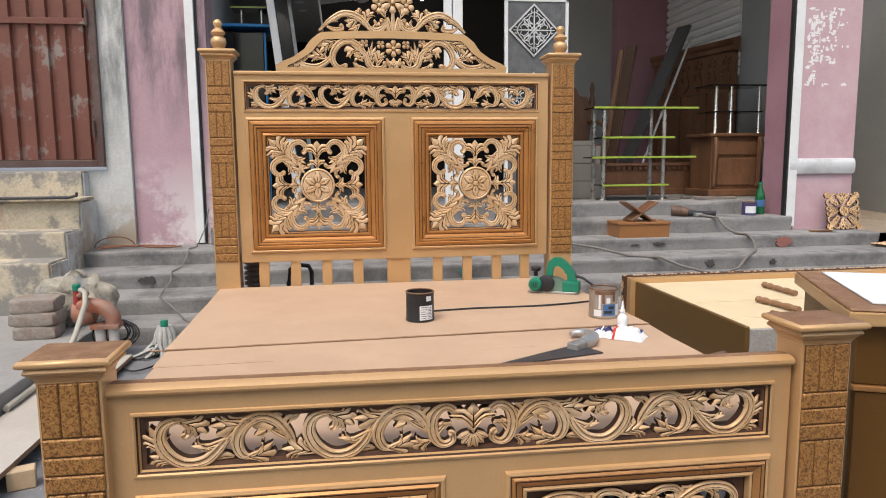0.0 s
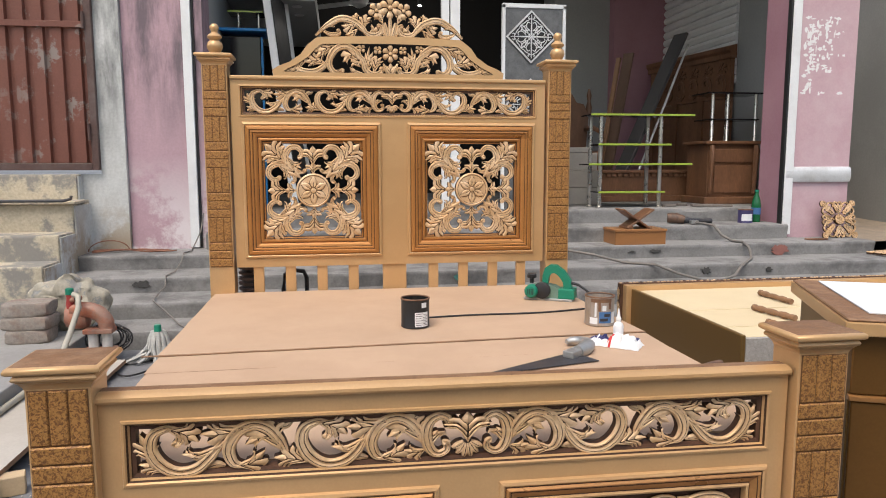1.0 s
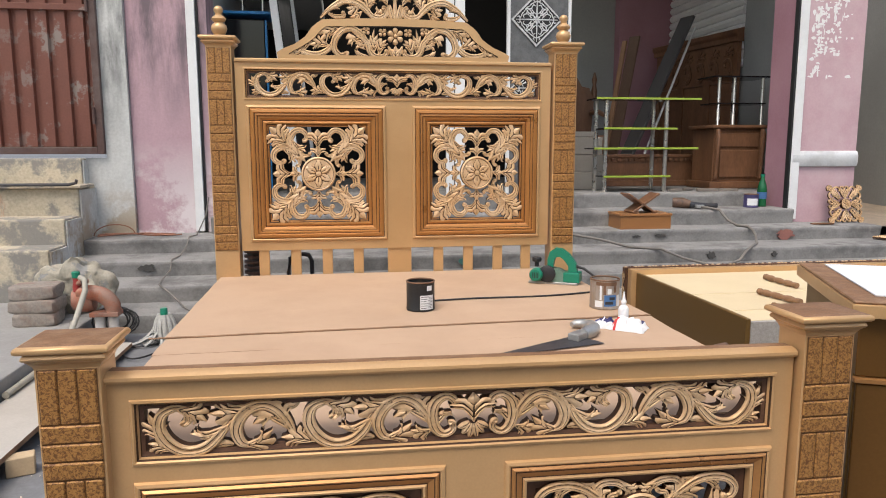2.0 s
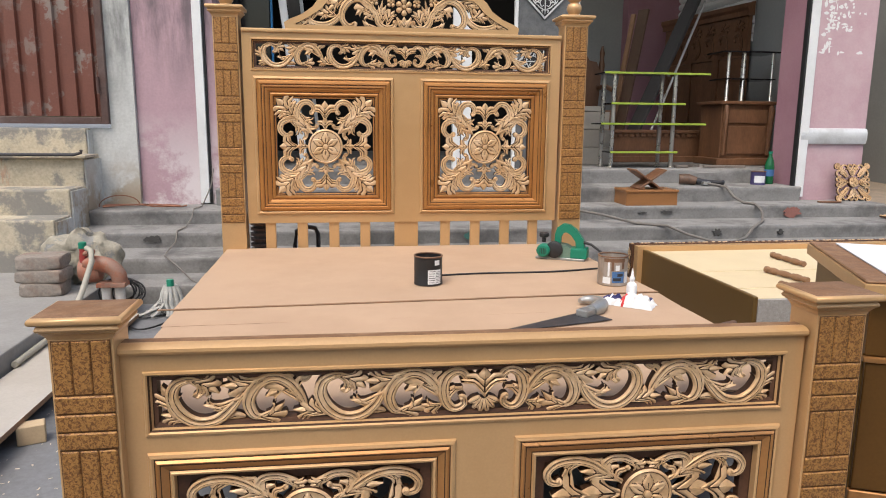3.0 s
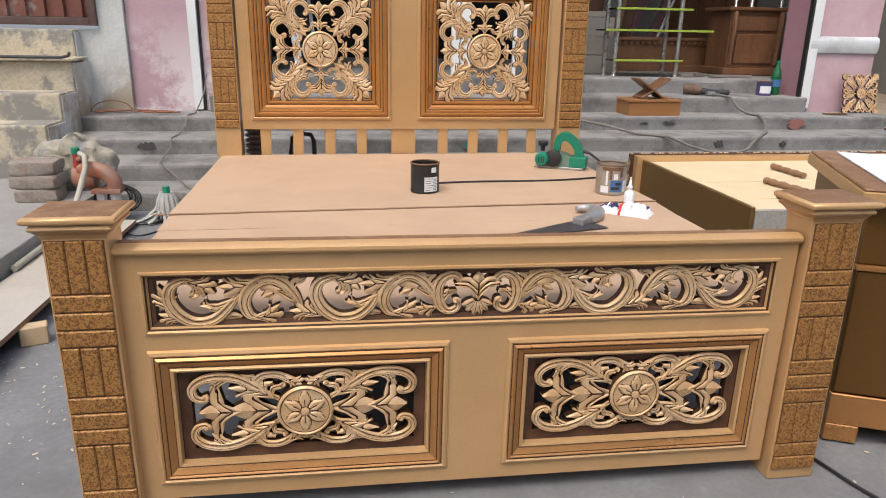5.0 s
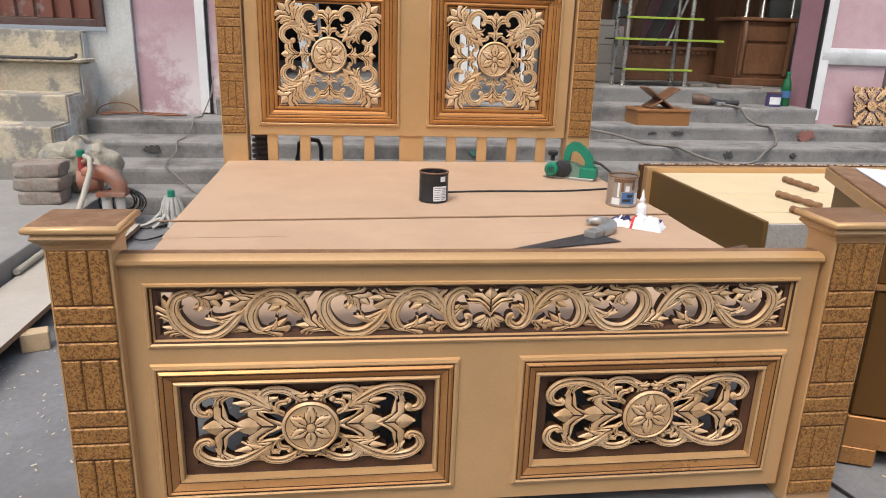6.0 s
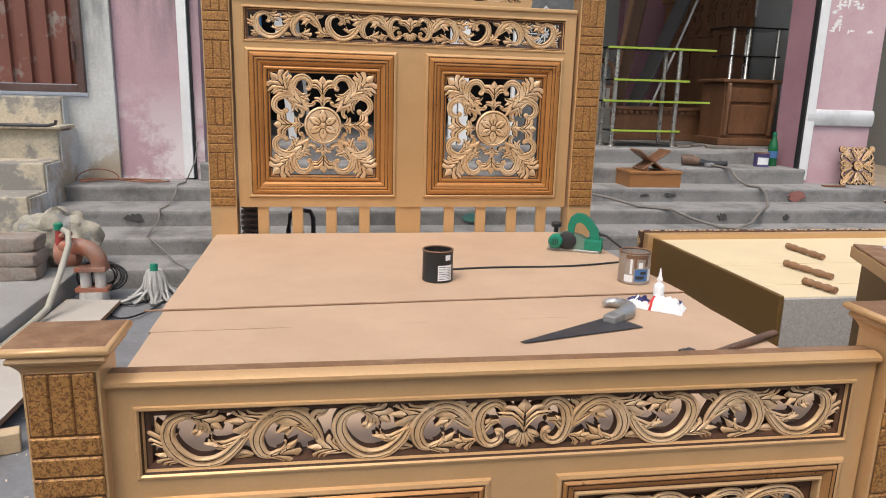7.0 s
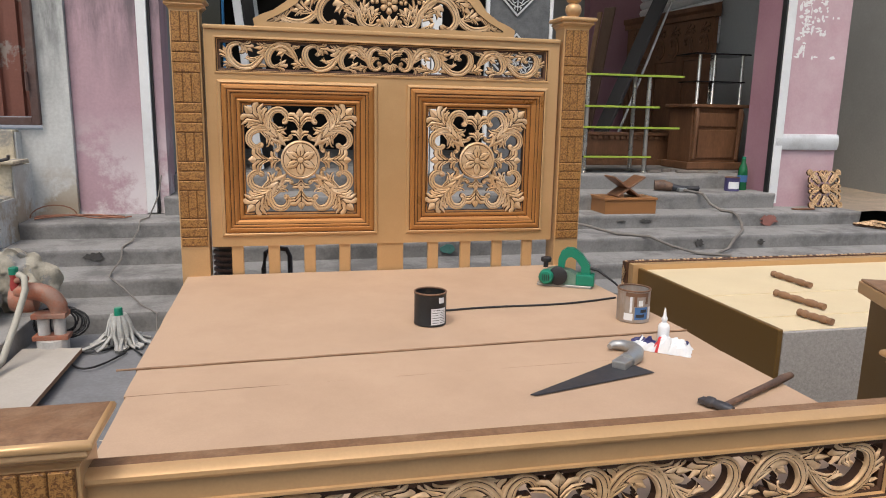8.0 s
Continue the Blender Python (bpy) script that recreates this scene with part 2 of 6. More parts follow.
def thing(name, label, category, group="", at=(0, 0, 0), turn=0.0):
    ob = new(name)
    ob.empty_display_size = 0.1
    ob.matrix_basis = pose(*at, 0, 0, turn)
    return tagged(ob, label, category, group)


def curve_points(pts, n):
    """A smooth line through the points."""
    P = [Vector((*p, 0)) for p in pts]
    P = [2 * P[0] - P[1]] + P + [2 * P[-1] - P[-2]]
    out = []
    segs = len(P) - 3
    for k in range(n):
        s = k / (n - 1) * segs
        i = min(int(s), segs - 1)
        t = s - i
        a, b, c, d = P[i:i + 4]
        out.append(0.5 * ((2 * b) + (c - a) * t + (2 * a - 5 * b + 4 * c - d) * t * t + (3 * b - a - 3 * c + d) * t ** 3))
    return out


SECTIONS = {
    0: ([-1, -1, -0.78, -0.52, 0, 0.52, 0.78, 1, 1], [None, 0.45, 0.74, 0.92, 1, 0.92, 0.74, 0.45, None], {0, 7}),
    1: ([-1, -1, -0.90, -0.55, -0.09, 0, 0.09, 0.55, 0.90, 1, 1], [None, 0.45, 0.7, 0.95, 0.95, 0.5, 0.95, 0.95, 0.7, 0.45, None], {0, 4, 5, 9}),
    2: ([-1, -1, -0.92, -0.70, -0.46, -0.40, -0.34, 0, 0.34, 0.40, 0.46, 0.70, 0.92, 1, 1],
        [None, 0.5, 0.78, 0.95, 0.92, 0.5, 0.95, 0.82, 0.95, 0.5, 0.92, 0.95, 0.78, 0.5, None], {0, 4, 5, 8, 9, 13}),
}


class Carver:
    """Carves strokes, leaves and balls in the plane of a panel: u to the right, v up, h out of the wood."""

    def __init__(self, place, depth=0.012):
        self.place, self.depth = place, depth

    def fresh(self, flip=(1, 1), swap=False, turn=0.0, origin=(0, 0)):
        self.s = Shape(GOLD_CARVED, GLAZE)
        self.flip, self.swap, self.origin = flip, swap, origin
        self.c, self.si = math.cos(turn), math.sin(turn)
        return self

    def at(self, u, v, h):
        if self.swap:
            u, v = v, u
        u, v = u * self.flip[0], v * self.flip[1]
        u, v = u * self.c - v * self.si + self.origin[0], u * self.si + v * self.c + self.origin[1]
        return self.place(u, v, h)

    def stroke(self, pts, w, h=0.012, ridges=1, n=13, lift=0.0, bulb=0.0):
        """A ridged ribbon of changing width; bulb: the radius of the rolled ball at its end."""
        path = curve_points(pts, n)
        ss, hh, dark = SECTIONS[ridges]
        m, vs, fs, sl = len(ss), [], [], []
        wmax = max(w)
        left = [0.0] * n
        for i in range(n - 2, -1, -1):
            left[i] = left[i + 1] + (path[i + 1] - path[i]).length
        for i, p in enumerate(path):
            t = (path[min(i + 1, n - 1)] - path[max(i - 1, 0)]).normalized()
            q = i / (n - 1) * (len(w) - 1)
            k = min(int(q), len(w) - 2)
            wi = w[k] + (w[k + 1] - w[k]) * (q - k)
            hi = h * (0.35 + 0.65 * min(1, 1.25 * wi / wmax))
            if bulb and left[i] < 2 * bulb:
                ring = math.sqrt(max(0.0, bulb ** 2 - (bulb - left[i]) ** 2))
                wi = max(wi if left[i] > bulb else 0.0, ring, 0.0008)
                hi = h * (0.55 + 0.75 * ring / bulb)
            for s, e in zip(ss, hh):
                z = -self.depth if e is None else lift + hi * e
                vs.append(self.at(p.x - t.y * s * wi, p.y + t.x * s * wi, z))
        for i in range(n - 1):
            for j in range(m - 1):
                fs.append((i * m + j, i * m + j + 1, (i + 1) * m + j + 1, (i + 1) * m + j))
                sl.append(1 if j in dark and not (bulb and left[i] < 1.7 * bulb and j not in (0, m - 2)) else 0)
        fs += [tuple(range(m)), tuple(range((n - 1) * m, n * m))[::-1]]
        self.s.add(vs, fs, sl + [1, 1])
        return self

    def leaf(self, pts, wide, lobes=3, h=0.012, sides=(1, -1), notch=0.5, sweep=2.3):
        """An acanthus leaf in one piece: long fluted fingers that sweep forwards from a midrib, notched at the rim."""
        lobes += 1
        steps = (0.0, 0.13, 0.34, 0.58, 0.78, 0.89)
        stations = [(k + f) / lobes for k in range(lobes) for f in steps] + [1.0]
        rows = (-1, -1, -0.84, -0.56, -0.28, -0.04, 0, 0.04, 0.28, 0.56, 0.84, 1, 1)
        path = curve_points(pts, 48)
        long = sum((path[i + 1] - path[i]).length for i in range(47))
        m, vs, fs, sl = len(rows), [], [], []
        for s in stations:
            g = (0.78 * s + 0.21 * s ** 3) * 47
            i = min(46, int(g))
            p = path[i].lerp(path[i + 1], g - i)
            t = (path[min(i + 2, 47)] - path[max(i - 1, 0)]).normalized()
            fr = (s * lobes) % 1.0 if s < 1 else 1.0
            last = s > (lobes - 1) / lobes + 0.001
            env = max(0.03, math.sin(math.pi * (0.22 + 0.77 * s)) ** 0.8)
            rise = (fr / 0.8) ** 0.7 if fr <= 0.80 else max(0.0, (1 - fr) / 0.2)
            cutin = notch * (1.0 - 0.45 * s)
            scallop = (1 - cutin) + cutin * rise if not last else 0.42 + 0.12 * math.sin(math.pi * fr)
            flute = math.sin(math.pi * fr) ** 0.7
            for j, a in enumerate(rows):
                side = 1 if a > 0 else -1
                half = 0.72 * wide * env * scallop * (1.0 if a == 0 or side in sides else 0.25)
                fwd = min(sweep * abs(a) ** 1.25 * half, 0.42 * long) * (0.1 if last else 1.0 - 0.6 * s)
                x = p + Vector((-t.y, t.x, 0)) * (a * half) + t * fwd
                if j in (0, m - 1):
                    z = -self.depth
                elif abs(a) < 0.15:
                    z = h * (0.70 if a == 0 else 0.96)
                else:
                    z = h * (1.0 - 0.34 * abs(a) ** 2) * (0.66 + 0.34 * flute)
                vs.append(self.at(x.x, x.y, z))
        top = len(stations) - 1
        for i in range(top):
            f = i % len(steps)
            gap = (f == 5 or (f == 0 and i > 0)) and i < top - 6
            for j in range(m - 1):
                fs.append((i * m + j, i * m + j + 1, (i + 1) * m + j + 1, (i + 1) * m + j))
                rib = j in (5, 6) and 5 < i < top - 5
                sl.append(1 if j in (0, m - 2) or rib or (gap and j not in (5, 6)) else 0)
        fs += [tuple(range(m)), tuple(range(top * m, (top + 1) * m))[::-1]]
        self.s.add(vs, fs, sl + [1, 0])
        return self

    def flower(self, u, v, r, petals=6, h=0.014, start=0.0):
        """A carved blossom in one piece with a round eye."""
        n = petals * 10
        prof = ((0.0, 1.15), (0.13, 1.12), (0.21, 0.95), (0.24, 0.45), (0.45, 0.80), (0.72, 0.95), (0.92, 0.78), (1.0, 0.35), (1.0, None))
        vs, fs, sl = [], [], []
        for q, z in prof:
            for k in range(n):
                a = start + 2 * math.pi * k / n
                c = abs(math.cos(petals * (a - start) / 2))
                rr = r * q * (1.0 if q < 0.3 else 0.60 + 0.40 * c ** 0.6)
                hh = -self.depth if z is None else h * z * (1.0 if q < 0.3 else 0.45 + 0.55 * c ** 0.5)
                vs.append(self.at(u + rr * math.cos(a), v + rr * math.sin(a), hh))
        for i in range(len(prof) - 1):
            for k in range(n):
                k2 = (k + 1) % n
                fs.append((i * n + k, i * n + k2, (i + 1) * n + k2, (i + 1) * n + k))
                edge = k % 10 in (4, 5)
                sl.append(1 if i == 7 or i == 2 or (i >= 3 and edge) else 0)
        self.s.add(vs, fs, sl)
        return self

    def scroll(self, pts, w, h=0.012, ridges=2, n=38, bulb=0.72):
        """A ribbon that ends in a rolled-up ball."""
        return self.stroke(pts, w, h, ridges, n, bulb=max(w) * bulb)

    def done(self, name, parent):
        return part(name, self.s, parent, smooth=46)

# ---- ground, steps and buildings ----


def ground_z(y):
    return 0.033 * max(-4.0, min(2.75, y))


g = Shape(GROUNDM)
xs = [-400, -60, -12, -6] + [-4 + 0.5 * k for k in range(20)] + [8, 14, 60, 400]
ys = [-400, -60, -12, -6] + [-4 + 0.45 * k for k in range(16)] + [4.0, 8, 20, 60, 400]
for y in ys:
    for x in xs:
        near = -5 < x < 7 and -5 < y < 3.5
        g.v.append((x, y, ground_z(y) + (0.004 * noise.noise((x * 1.3, y * 1.3, 0)) if near else 0)))
for j in range(len(ys) - 1):
    for i in range(len(xs) - 1):
        a = j * len(xs) + i
        g.f.append((a, a + 1, a + len(xs) + 1, a + len(xs)))
        g.m.append(0)
ground = tagged(part("ground", g, smooth=60), "dusty grey cement yard sloping gently up to the steps", "ground", kind="structure")

STEPS = [(2.69, 0.205), (3.01, 0.31), (3.37, 0.415), (3.74, 0.52), (4.03, 0.645), (4.40, 0.77)]


def worn_step(x0, x1, y0, y1, z0, z1, seed):
    """A cement step with a rounded, slightly chipped nosing."""
    s = Shape(CONCRETE)
    n = max(6, int((x1 - x0) / 0.09))
    prof = [(0.012, 0), (0.012, 0.5), (0.004, 0.8), (0.0, 0.9), (0.004, 0.97), (0.016, 1.0)]
    for k in range(n + 1):
        x = x0 + (x1 - x0) * k / n
        chip = 0.012 * max(0, noise.noise((x * 5, seed * 9.1, 0.3)) - 0.12)
        wav = 0.005 * noise.noise((x * 1.7, seed * 3.3, 5))
        for py, pz in prof:
            s.v.append((x, y0 + py + wav + (chip * 2.2 if pz > 0.85 else 0), z0 + (z1 - z0) * pz - (chip * 1.6 if pz > 0.85 else 0)))
        s.v.append((x, y1, z1))
        s.v.append((x, y1, z0))
    m = len(prof) + 2
    for k in range(n):
        for j in range(m - 1):
            s.f.append((k * m + j, k * m + j + 1, (k + 1) * m + j + 1, (k + 1) * m + j))
            s.m.append(0)
    s.f += [tuple(range(m)), tuple(range(n * m, n * m + m))]
    s.m += [0, 0]
    return s


flight = tagged(new("entrance_steps"), "wide worn grey cement entrance steps", "steps", kind="structure")
for k, (y, z) in enumerate(STEPS):
    below = 0.0 if k == 0 else STEPS[k - 1][1] - 0.05
    x1 = 4.95 if k == 3 else (7.5 if k < 3 else 4.34)
    back = STEPS[k + 1][0] + 0.03 if k + 1 < len(STEPS) else 4.75
    part("step", worn_step(-1.38 if k < 4 else -0.55, x1, y, back if k != 3 else 4.75, below, z, k), flight, smooth=40)

# raised sandy apron beside the pillar
ap = Shape(mat("sandy_rubble_earth", (0.30, 0.235, 0.17), 0.95, 0.0, 0.3, 6.0, 60.0, 0.9, (0.20, 0.16, 0.125), 0.6))
n = 24
for j in range(n + 1):
    for i in range(n + 1):
        x, y = 4.96 + 4 * i / n, 3.95 + 5 * j / n
        ap.v.append((x, y, 0.50 + 0.10 * (j / n) + 0.03 * noise.fractal((x * 3, y * 3, 0), 1.0, 2.0, 4)))
for j in range(n):
    for i in range(n):
        a = j * (n + 1) + i
        ap.f.append((a, a + 1, a + n + 2, a + n + 1))
        ap.m.append(0)
tagged(part("rubble_ground", ap, smooth=60), "sandy earth with rubble beside the shop pillar", "ground", kind="structure")

# shop shell: floor, side and back walls, ceiling
tagged(part("floor", Shape(CONCRETE).box((-0.55, 4.7, 0.40), (4.85, 8.2, 0.768))), "dusty grey cement shop floor", "floor", kind="structure")
# back wall coloured as dark as the unlit depth of the shop
tagged(part("wall_back", Shape(DARKSHOP).box((-0.75, 8.2, 0.0), (3.35, 8.4, 4.2))), "back wall of the shop with the interior's shade put into its colour", "wall", kind="structure")
tagged(part("wall_back_grey", Shape(SHOPWALL).box((3.35, 7.72, 0.0), (4.12, 8.4, 4.2))), "dull grey rear wall of the shop", "wall", kind="structure")
tagged(part("column_rear", Shape(PINK2).box((4.12, 7.55, 0.0), (4.85, 8.4, 4.2))), "mauve pink rear column", "column", kind="structure")
tagged(part("wall_east", Shape(SHOPWALL).box((4.85, 4.46, 0.0), (5.05, 8.4, 4.2))), "pale grey side wall of the shop", "wall", kind="structure")
tagged(part("wall_west", Shape(SHOPWALL).box((-0.75, 4.46, 0.0), (-0.55, 8.2, 4.2))), "grey side wall inside the shop", "wall", kind="structure")
tagged(part("ceiling", Shape(SHOPWALL).box((-0.75, 4.46, 3.9), (5.05, 8.4, 4.1))), "dull grey shop ceiling", "ceiling", kind="structure")
tagged(part("lintel", Shape(PINKEAST).box((-1.11, 4.12, 3.75), (4.96, 4.46, 4.8))), "pink beam above the shop front", "beam", kind="structure")

# right pillar with shutter guide
tagged(part("pillar_east", Shape(PINKEAST).box((4.40, 4.12, 0.40), (4.96, 4.46, 3.75), 0.008)), "weathered pink plaster pillar with torn poster remains", "pillar", kind="structure")
tagged(part("pillar_reveal", Shape(PINK2).box((4.315, 4.14, 0.40), (4.398, 4.46, 3.75))), "mauve pink reveal of the shop pillar", "pillar", kind="structure")
# the second box is a black strip painted for the shade in the gap
tagged(part("shutter_guide", Shape(WHITESTEEL, BLACK).box((4.318, 4.085, 0.55), (4.398, 4.137, 3.75), 0.004).box((4.30, 4.09, 0.55), (4.316, 4.139, 3.75), 0, 1)),
       "white steel shutter guide with a black strip for the shaded gap", "shutter guide", kind="structure")

# left pillar with shutter guide and white wall
tagged(part("pillar_west", Shape(PINK).box((-1.11, 4.12, 0.30), (-0.676, 4.46, 3.75), 0.008)), "stained pink plaster pillar", "pillar", kind="structure")
# here too a solid black strip stands for the gap's shade
tagged(part("shutter_guide_west", Shape(WHITESTEEL, BLACK).box((-0.674, 4.10, 0.53), (-0.608, 4.30, 3.75), 0.004).box((-0.606, 4.12, 0.53), (-0.592, 4.30, 3.75), 0, 1)),
       "white steel shutter guide with a black strip for the shaded gap", "shutter guide", kind="structure")
tagged(part("pillar_reveal_west", Shape(PINK).box((-0.59, 4.14, 0.52), (-0.53, 4.46, 3.75))), "narrow pink reveal", "pillar", kind="structure")
white = tagged(new("wall_white"), "dirty whitewashed plaster wall with black stains", "wall", kind="structure")
for lo, hi in (((-1.29, 4.08, 0.0), (-1.112, 4.40, 4.6)), ((-8.0, 4.08, 0.0), (-1.29, 4.40, 1.10)), ((-8.0, 4.10, 3.2), (-1.29, 4.40, 4.6)), ((-8.0, 4.10, 1.10), (-3.3, 4.40, 3.2))):
    part("plaster", Shape(WHITEWALL).box(lo, hi), white)
tagged(part("wall_grey_east", Shape(GREYWALL).box((6.4, 4.6, 0.0), (6.7, 14.0, 5.5)).box((4.96, 8.6, 0.0), (6.4, 8.9, 5.5))), "plain grey rendered wall", "wall", kind="structure")

# old masonry stair below the gate
stair = tagged(new("masonry_stair"), "flaking yellowed masonry stair with a whitewashed flank", "steps", kind="structure")
for k, (y, x1, z0, z1) in enumerate([(3.97, -1.43, 0.90, 1.10), (3.74, -1.385, 0.70, 0.895), (3.46, -1.39, 0.53, 0.70), (3.18, -1.395, 0.0, 0.53)]):
    s = Shape(STAIRM, WHITEWALL)
    s.box((-6.0, y, z0 if k == 3 else 0.0), (x1 - 0.006, 4.09, z1), 0.012)
    s.box((x1 - 0.006, y + 0.02, 0.0), (x1 + 0.004, 4.085, z1 - 0.015), 0.0, 1)
    part("step", s, stair)
part("slab", Shape(STAIRM).box((-6.0, 3.70, 0.895), (-1.36, 3.98, 0.915), 0.006), stair, "thin overhanging slab")
tagged(part("plinth", Shape(mat("pale_dusty_cement", (0.29, 0.285, 0.275), 0.9, 0.0, 0.16, 2.5, 60.0, 0.3, (0.20, 0.19, 0.18), 0.65)).box((-6.0, -0.6, -0.1), (-0.99, 3.18, 0.20), 0.01)), "grey cement plinth beside the yard", "plinth", kind="structure")

# unseen wall added behind the camera, blocks the low sky from the footboard
tagged(part("wall_light_block", Shape(GREYWALL).box((-30.0, -4.1, -0.3), (30.0, -3.8, 2.5))), "plain grey wall added out of view to cut the low front light", "wall", kind="structure")

# ---- gate ----
gate = thing("metal_gate", "rusty red-brown sheet metal gate with faded patches", "gate", at=(-1.29, 4.06, 1.13))
part("gate_frame", Shape(GATE_DARK).box((-0.05, -0.02, 0.0), (0.0, 0.05, 2.05), 0.003).box((-2.0, -0.02, 0.0), (-0.05, 0.05, 0.05), 0.003).box((-2.0, -0.01, 2.0), (-0.05, 0.05, 2.05), 0.003), gate)
for k in range(15):
    x1 = -0.062 - k * 0.125
    sh = Shape(GATE, GATE_DARK)
    sh.prism([(x1, 0.03), (x1 - 0.022, 0.03), (x1 - 0.03, 0.0), (x1 - 0.105, 0.0), (x1 - 0.113, 0.03), (x1 - 0.125, 0.03), (x1 - 0.125, 0.036), (x1, 0.036)], 0.055, 1.99,
             lambda u, v, h: (u, v, h))
    part("gate_sheet", sh, gate)
part("crossbar", Shape(GATE).box((-2.0, -0.018, 1.03), (-0.06, -0.002, 1.075), 0.003), gate)
for z in (0.22, 1.02):
    part("hinge", Shape(GATE_DARK).lathe([(0.012, 0), (0.012, 0.12)], (-0.055, -0.03, z), n=8), gate)

# ---- carved bed ----
bed = thing("carved_bed", "gold painted carved wooden double bed with raw board deck", "bed", at=(0, 0, 0))
FX0, FX1 = -0.052, 1.548
MID = 0.749


def holed_board(s, xs, zs, holes, y0, y1, slot=0):
    """A board between xs and zs with rectangular holes through it."""
    gx = sorted({xs[0], xs[1], *[h[0] for h in holes], *[h[2] for h in holes]})
    gz = sorted({zs[0], zs[1], *[h[1] for h in holes], *[h[3] for h in holes]})

    def solid(i, j):
        if not (0 <= i < len(gx) - 1 and 0 <= j < len(gz) - 1):
            return False
        cx, cz = (gx[i] + gx[i + 1]) / 2, (gz[j] + gz[j + 1]) / 2
        return not any(h[0] < cx < h[2] and h[1] < cz < h[3] for h in holes)
    for i in range(len(gx) - 1):
        for j in range(len(gz) - 1):
            if not solid(i, j):
                continue
            a, b, c, d = gx[i], gx[i + 1], gz[j], gz[j + 1]
            s.add([(a, y0, c), (b, y0, c), (b, y0, d), (a, y0, d)], [(0, 1, 2, 3)], slot)
            s.add([(a, y1, c), (b, y1, c), (b, y1, d), (a, y1, d)], [(3, 2, 1, 0)], slot)
            for di, dj, e in ((-1, 0, [(a, c), (a, d)]), (1, 0, [(b, c), (b, d)]), (0, -1, [(a, c), (b, c)]), (0, 1, [(a, d), (b, d)])):
                if not solid(i + di, j + dj):
                    (p, q), (r, t) = e
                    s.add([(p, y0, q), (r, y0, t), (r, y1, t), (p, y1, q)], [(0, 1, 2, 3)], slot)
    return s


def moulding(rect, prof, y, mats):
    """A mitred frame: prof rows are (inset, height out of the board, slot of the face that follows)."""
    x0, z0, x1, z1 = rect
    s = Shape(*mats)
    vs, fs, sl = [], [], []
    for d, h, _ in prof:
        vs += [(x0 + d, y - h, z0 + d), (x1 - d, y - h, z0 + d), (x1 - d, y - h, z1 - d), (x0 + d, y - h, z1 - d)]
    for i in range(len(prof) - 1):
        for k in range(4):
            k2 = (k + 1) % 4
            fs.append((i * 4 + k, i * 4 + k2, (i + 1) * 4 + k2, (i + 1) * 4 + k))
            sl.append(prof[i][2])
    return s.add(vs, fs, sl)


def block_post(parent, x0, x1, y0, y1, z0, z_low, z_top, groups, cap):
    """A square post faced with stippled blocks, laid in threes upright and flat by turns, from the top down."""
    body = Shape(GOLD, BLOCKGAP).box((x0, y0, z0), (x1, y1, z_top + 0.004), 0.004)
    body.box((x0 + 0.006, y0 - 0.0025, z_top - sum(groups)), (x1 - 0.006, y0 + 0.004, z_top - 0.001), 0.0, 1)
    post = part("post", body, parent)
    w = x1 - x0
    z = z_top
    for k, hgt in enumerate(groups):
        if k % 2 == 0:
            for i in range(3):
                a = x0 + 0.007 + i * (w - 0.014) / 3
                part("block", Shape(BLOCKM).box((a + 0.0012, y0 - 0.006, z - hgt + 0.002), (a + (w - 0.014) / 3 - 0.0012, y0 + 0.004, z - 0.002), 0.0025), post)
        else:
            m = 3 if hgt > 0.1 else 2
            for i in range(m):
                a = z - hgt + i * hgt / m
                part("block", Shape(BLOCKM).box((x0 + 0.005, y0 - 0.007, a + 0.0015), (x1 - 0.005, y0 + 0.004, a + hgt / m - 0.0015), 0.003), post)
        z -= hgt
    # moulded cap
    prof = [(-0.001, 0.0), (0.002, 0.008), (0.009, 0.018), (0.012, 0.020), (0.012, 0.022), (0.017, 0.024), (0.0195, 0.029), (0.017, 0.035), (0.015, 0.037), (0.015, 0.039), (0.024, 0.041), (0.0295, 0.045), (0.0305, 0.051), (0.028, 0.057), (0.022, 0.060)]
    c = Shape(GOLD, CAPTOP)
    vs, fs, sl = [], [], []
    for o, h in prof:
        o *= cap
        vs += [(x0 - o, y0 - o, z_top + h * cap), (x1 + o, y0 - o, z_top + h * cap), (x1 + o, y1 + o, z_top + h * cap), (x0 - o, y1 + o, z_top + h * cap)]
    for i in range(len(prof) - 1):
        for k in range(4):
            k2 = (k + 1) % 4
            fs.append((i * 4 + k, i * 4 + k2, (i + 1) * 4 + k2, (i + 1) * 4 + k))
            sl.append(0)
    t = (len(prof) - 1) * 4
    fs += [(t, t + 1, t + 2, t + 3), (3, 2, 1, 0)]
    c.add(vs, fs, sl + [1, 0])
    part("cap", c, post, "stepped gold cap with a dusty brown top", smooth=48)
    return post


# footboard
FRIEZE_F = (0.006, 0.487, 1.491, 0.617)
PANELS_F = [(0.003, 0.096, 0.678, 0.433), (0.829, 0.096, 1.495, 0.433)]
s = Shape(GOLD)
holed_board(s, (FX0, FX1 - 0.004), (0.05, 0.669), [FRIEZE_F, *[(a + 0.02, b + 0.02, c - 0.02, d - 0.02) for a, b, c, d in PANELS_F]], 0.0, 0.045)
foot = part("footboard", s, bed)
foot.matrix_basis = pose(MID - 0.006, 0, 0, 0, 0.4, 0) @ Matrix.Translation((-MID, 0, 0))
rail = Shape(GOLD, CAPTOP)
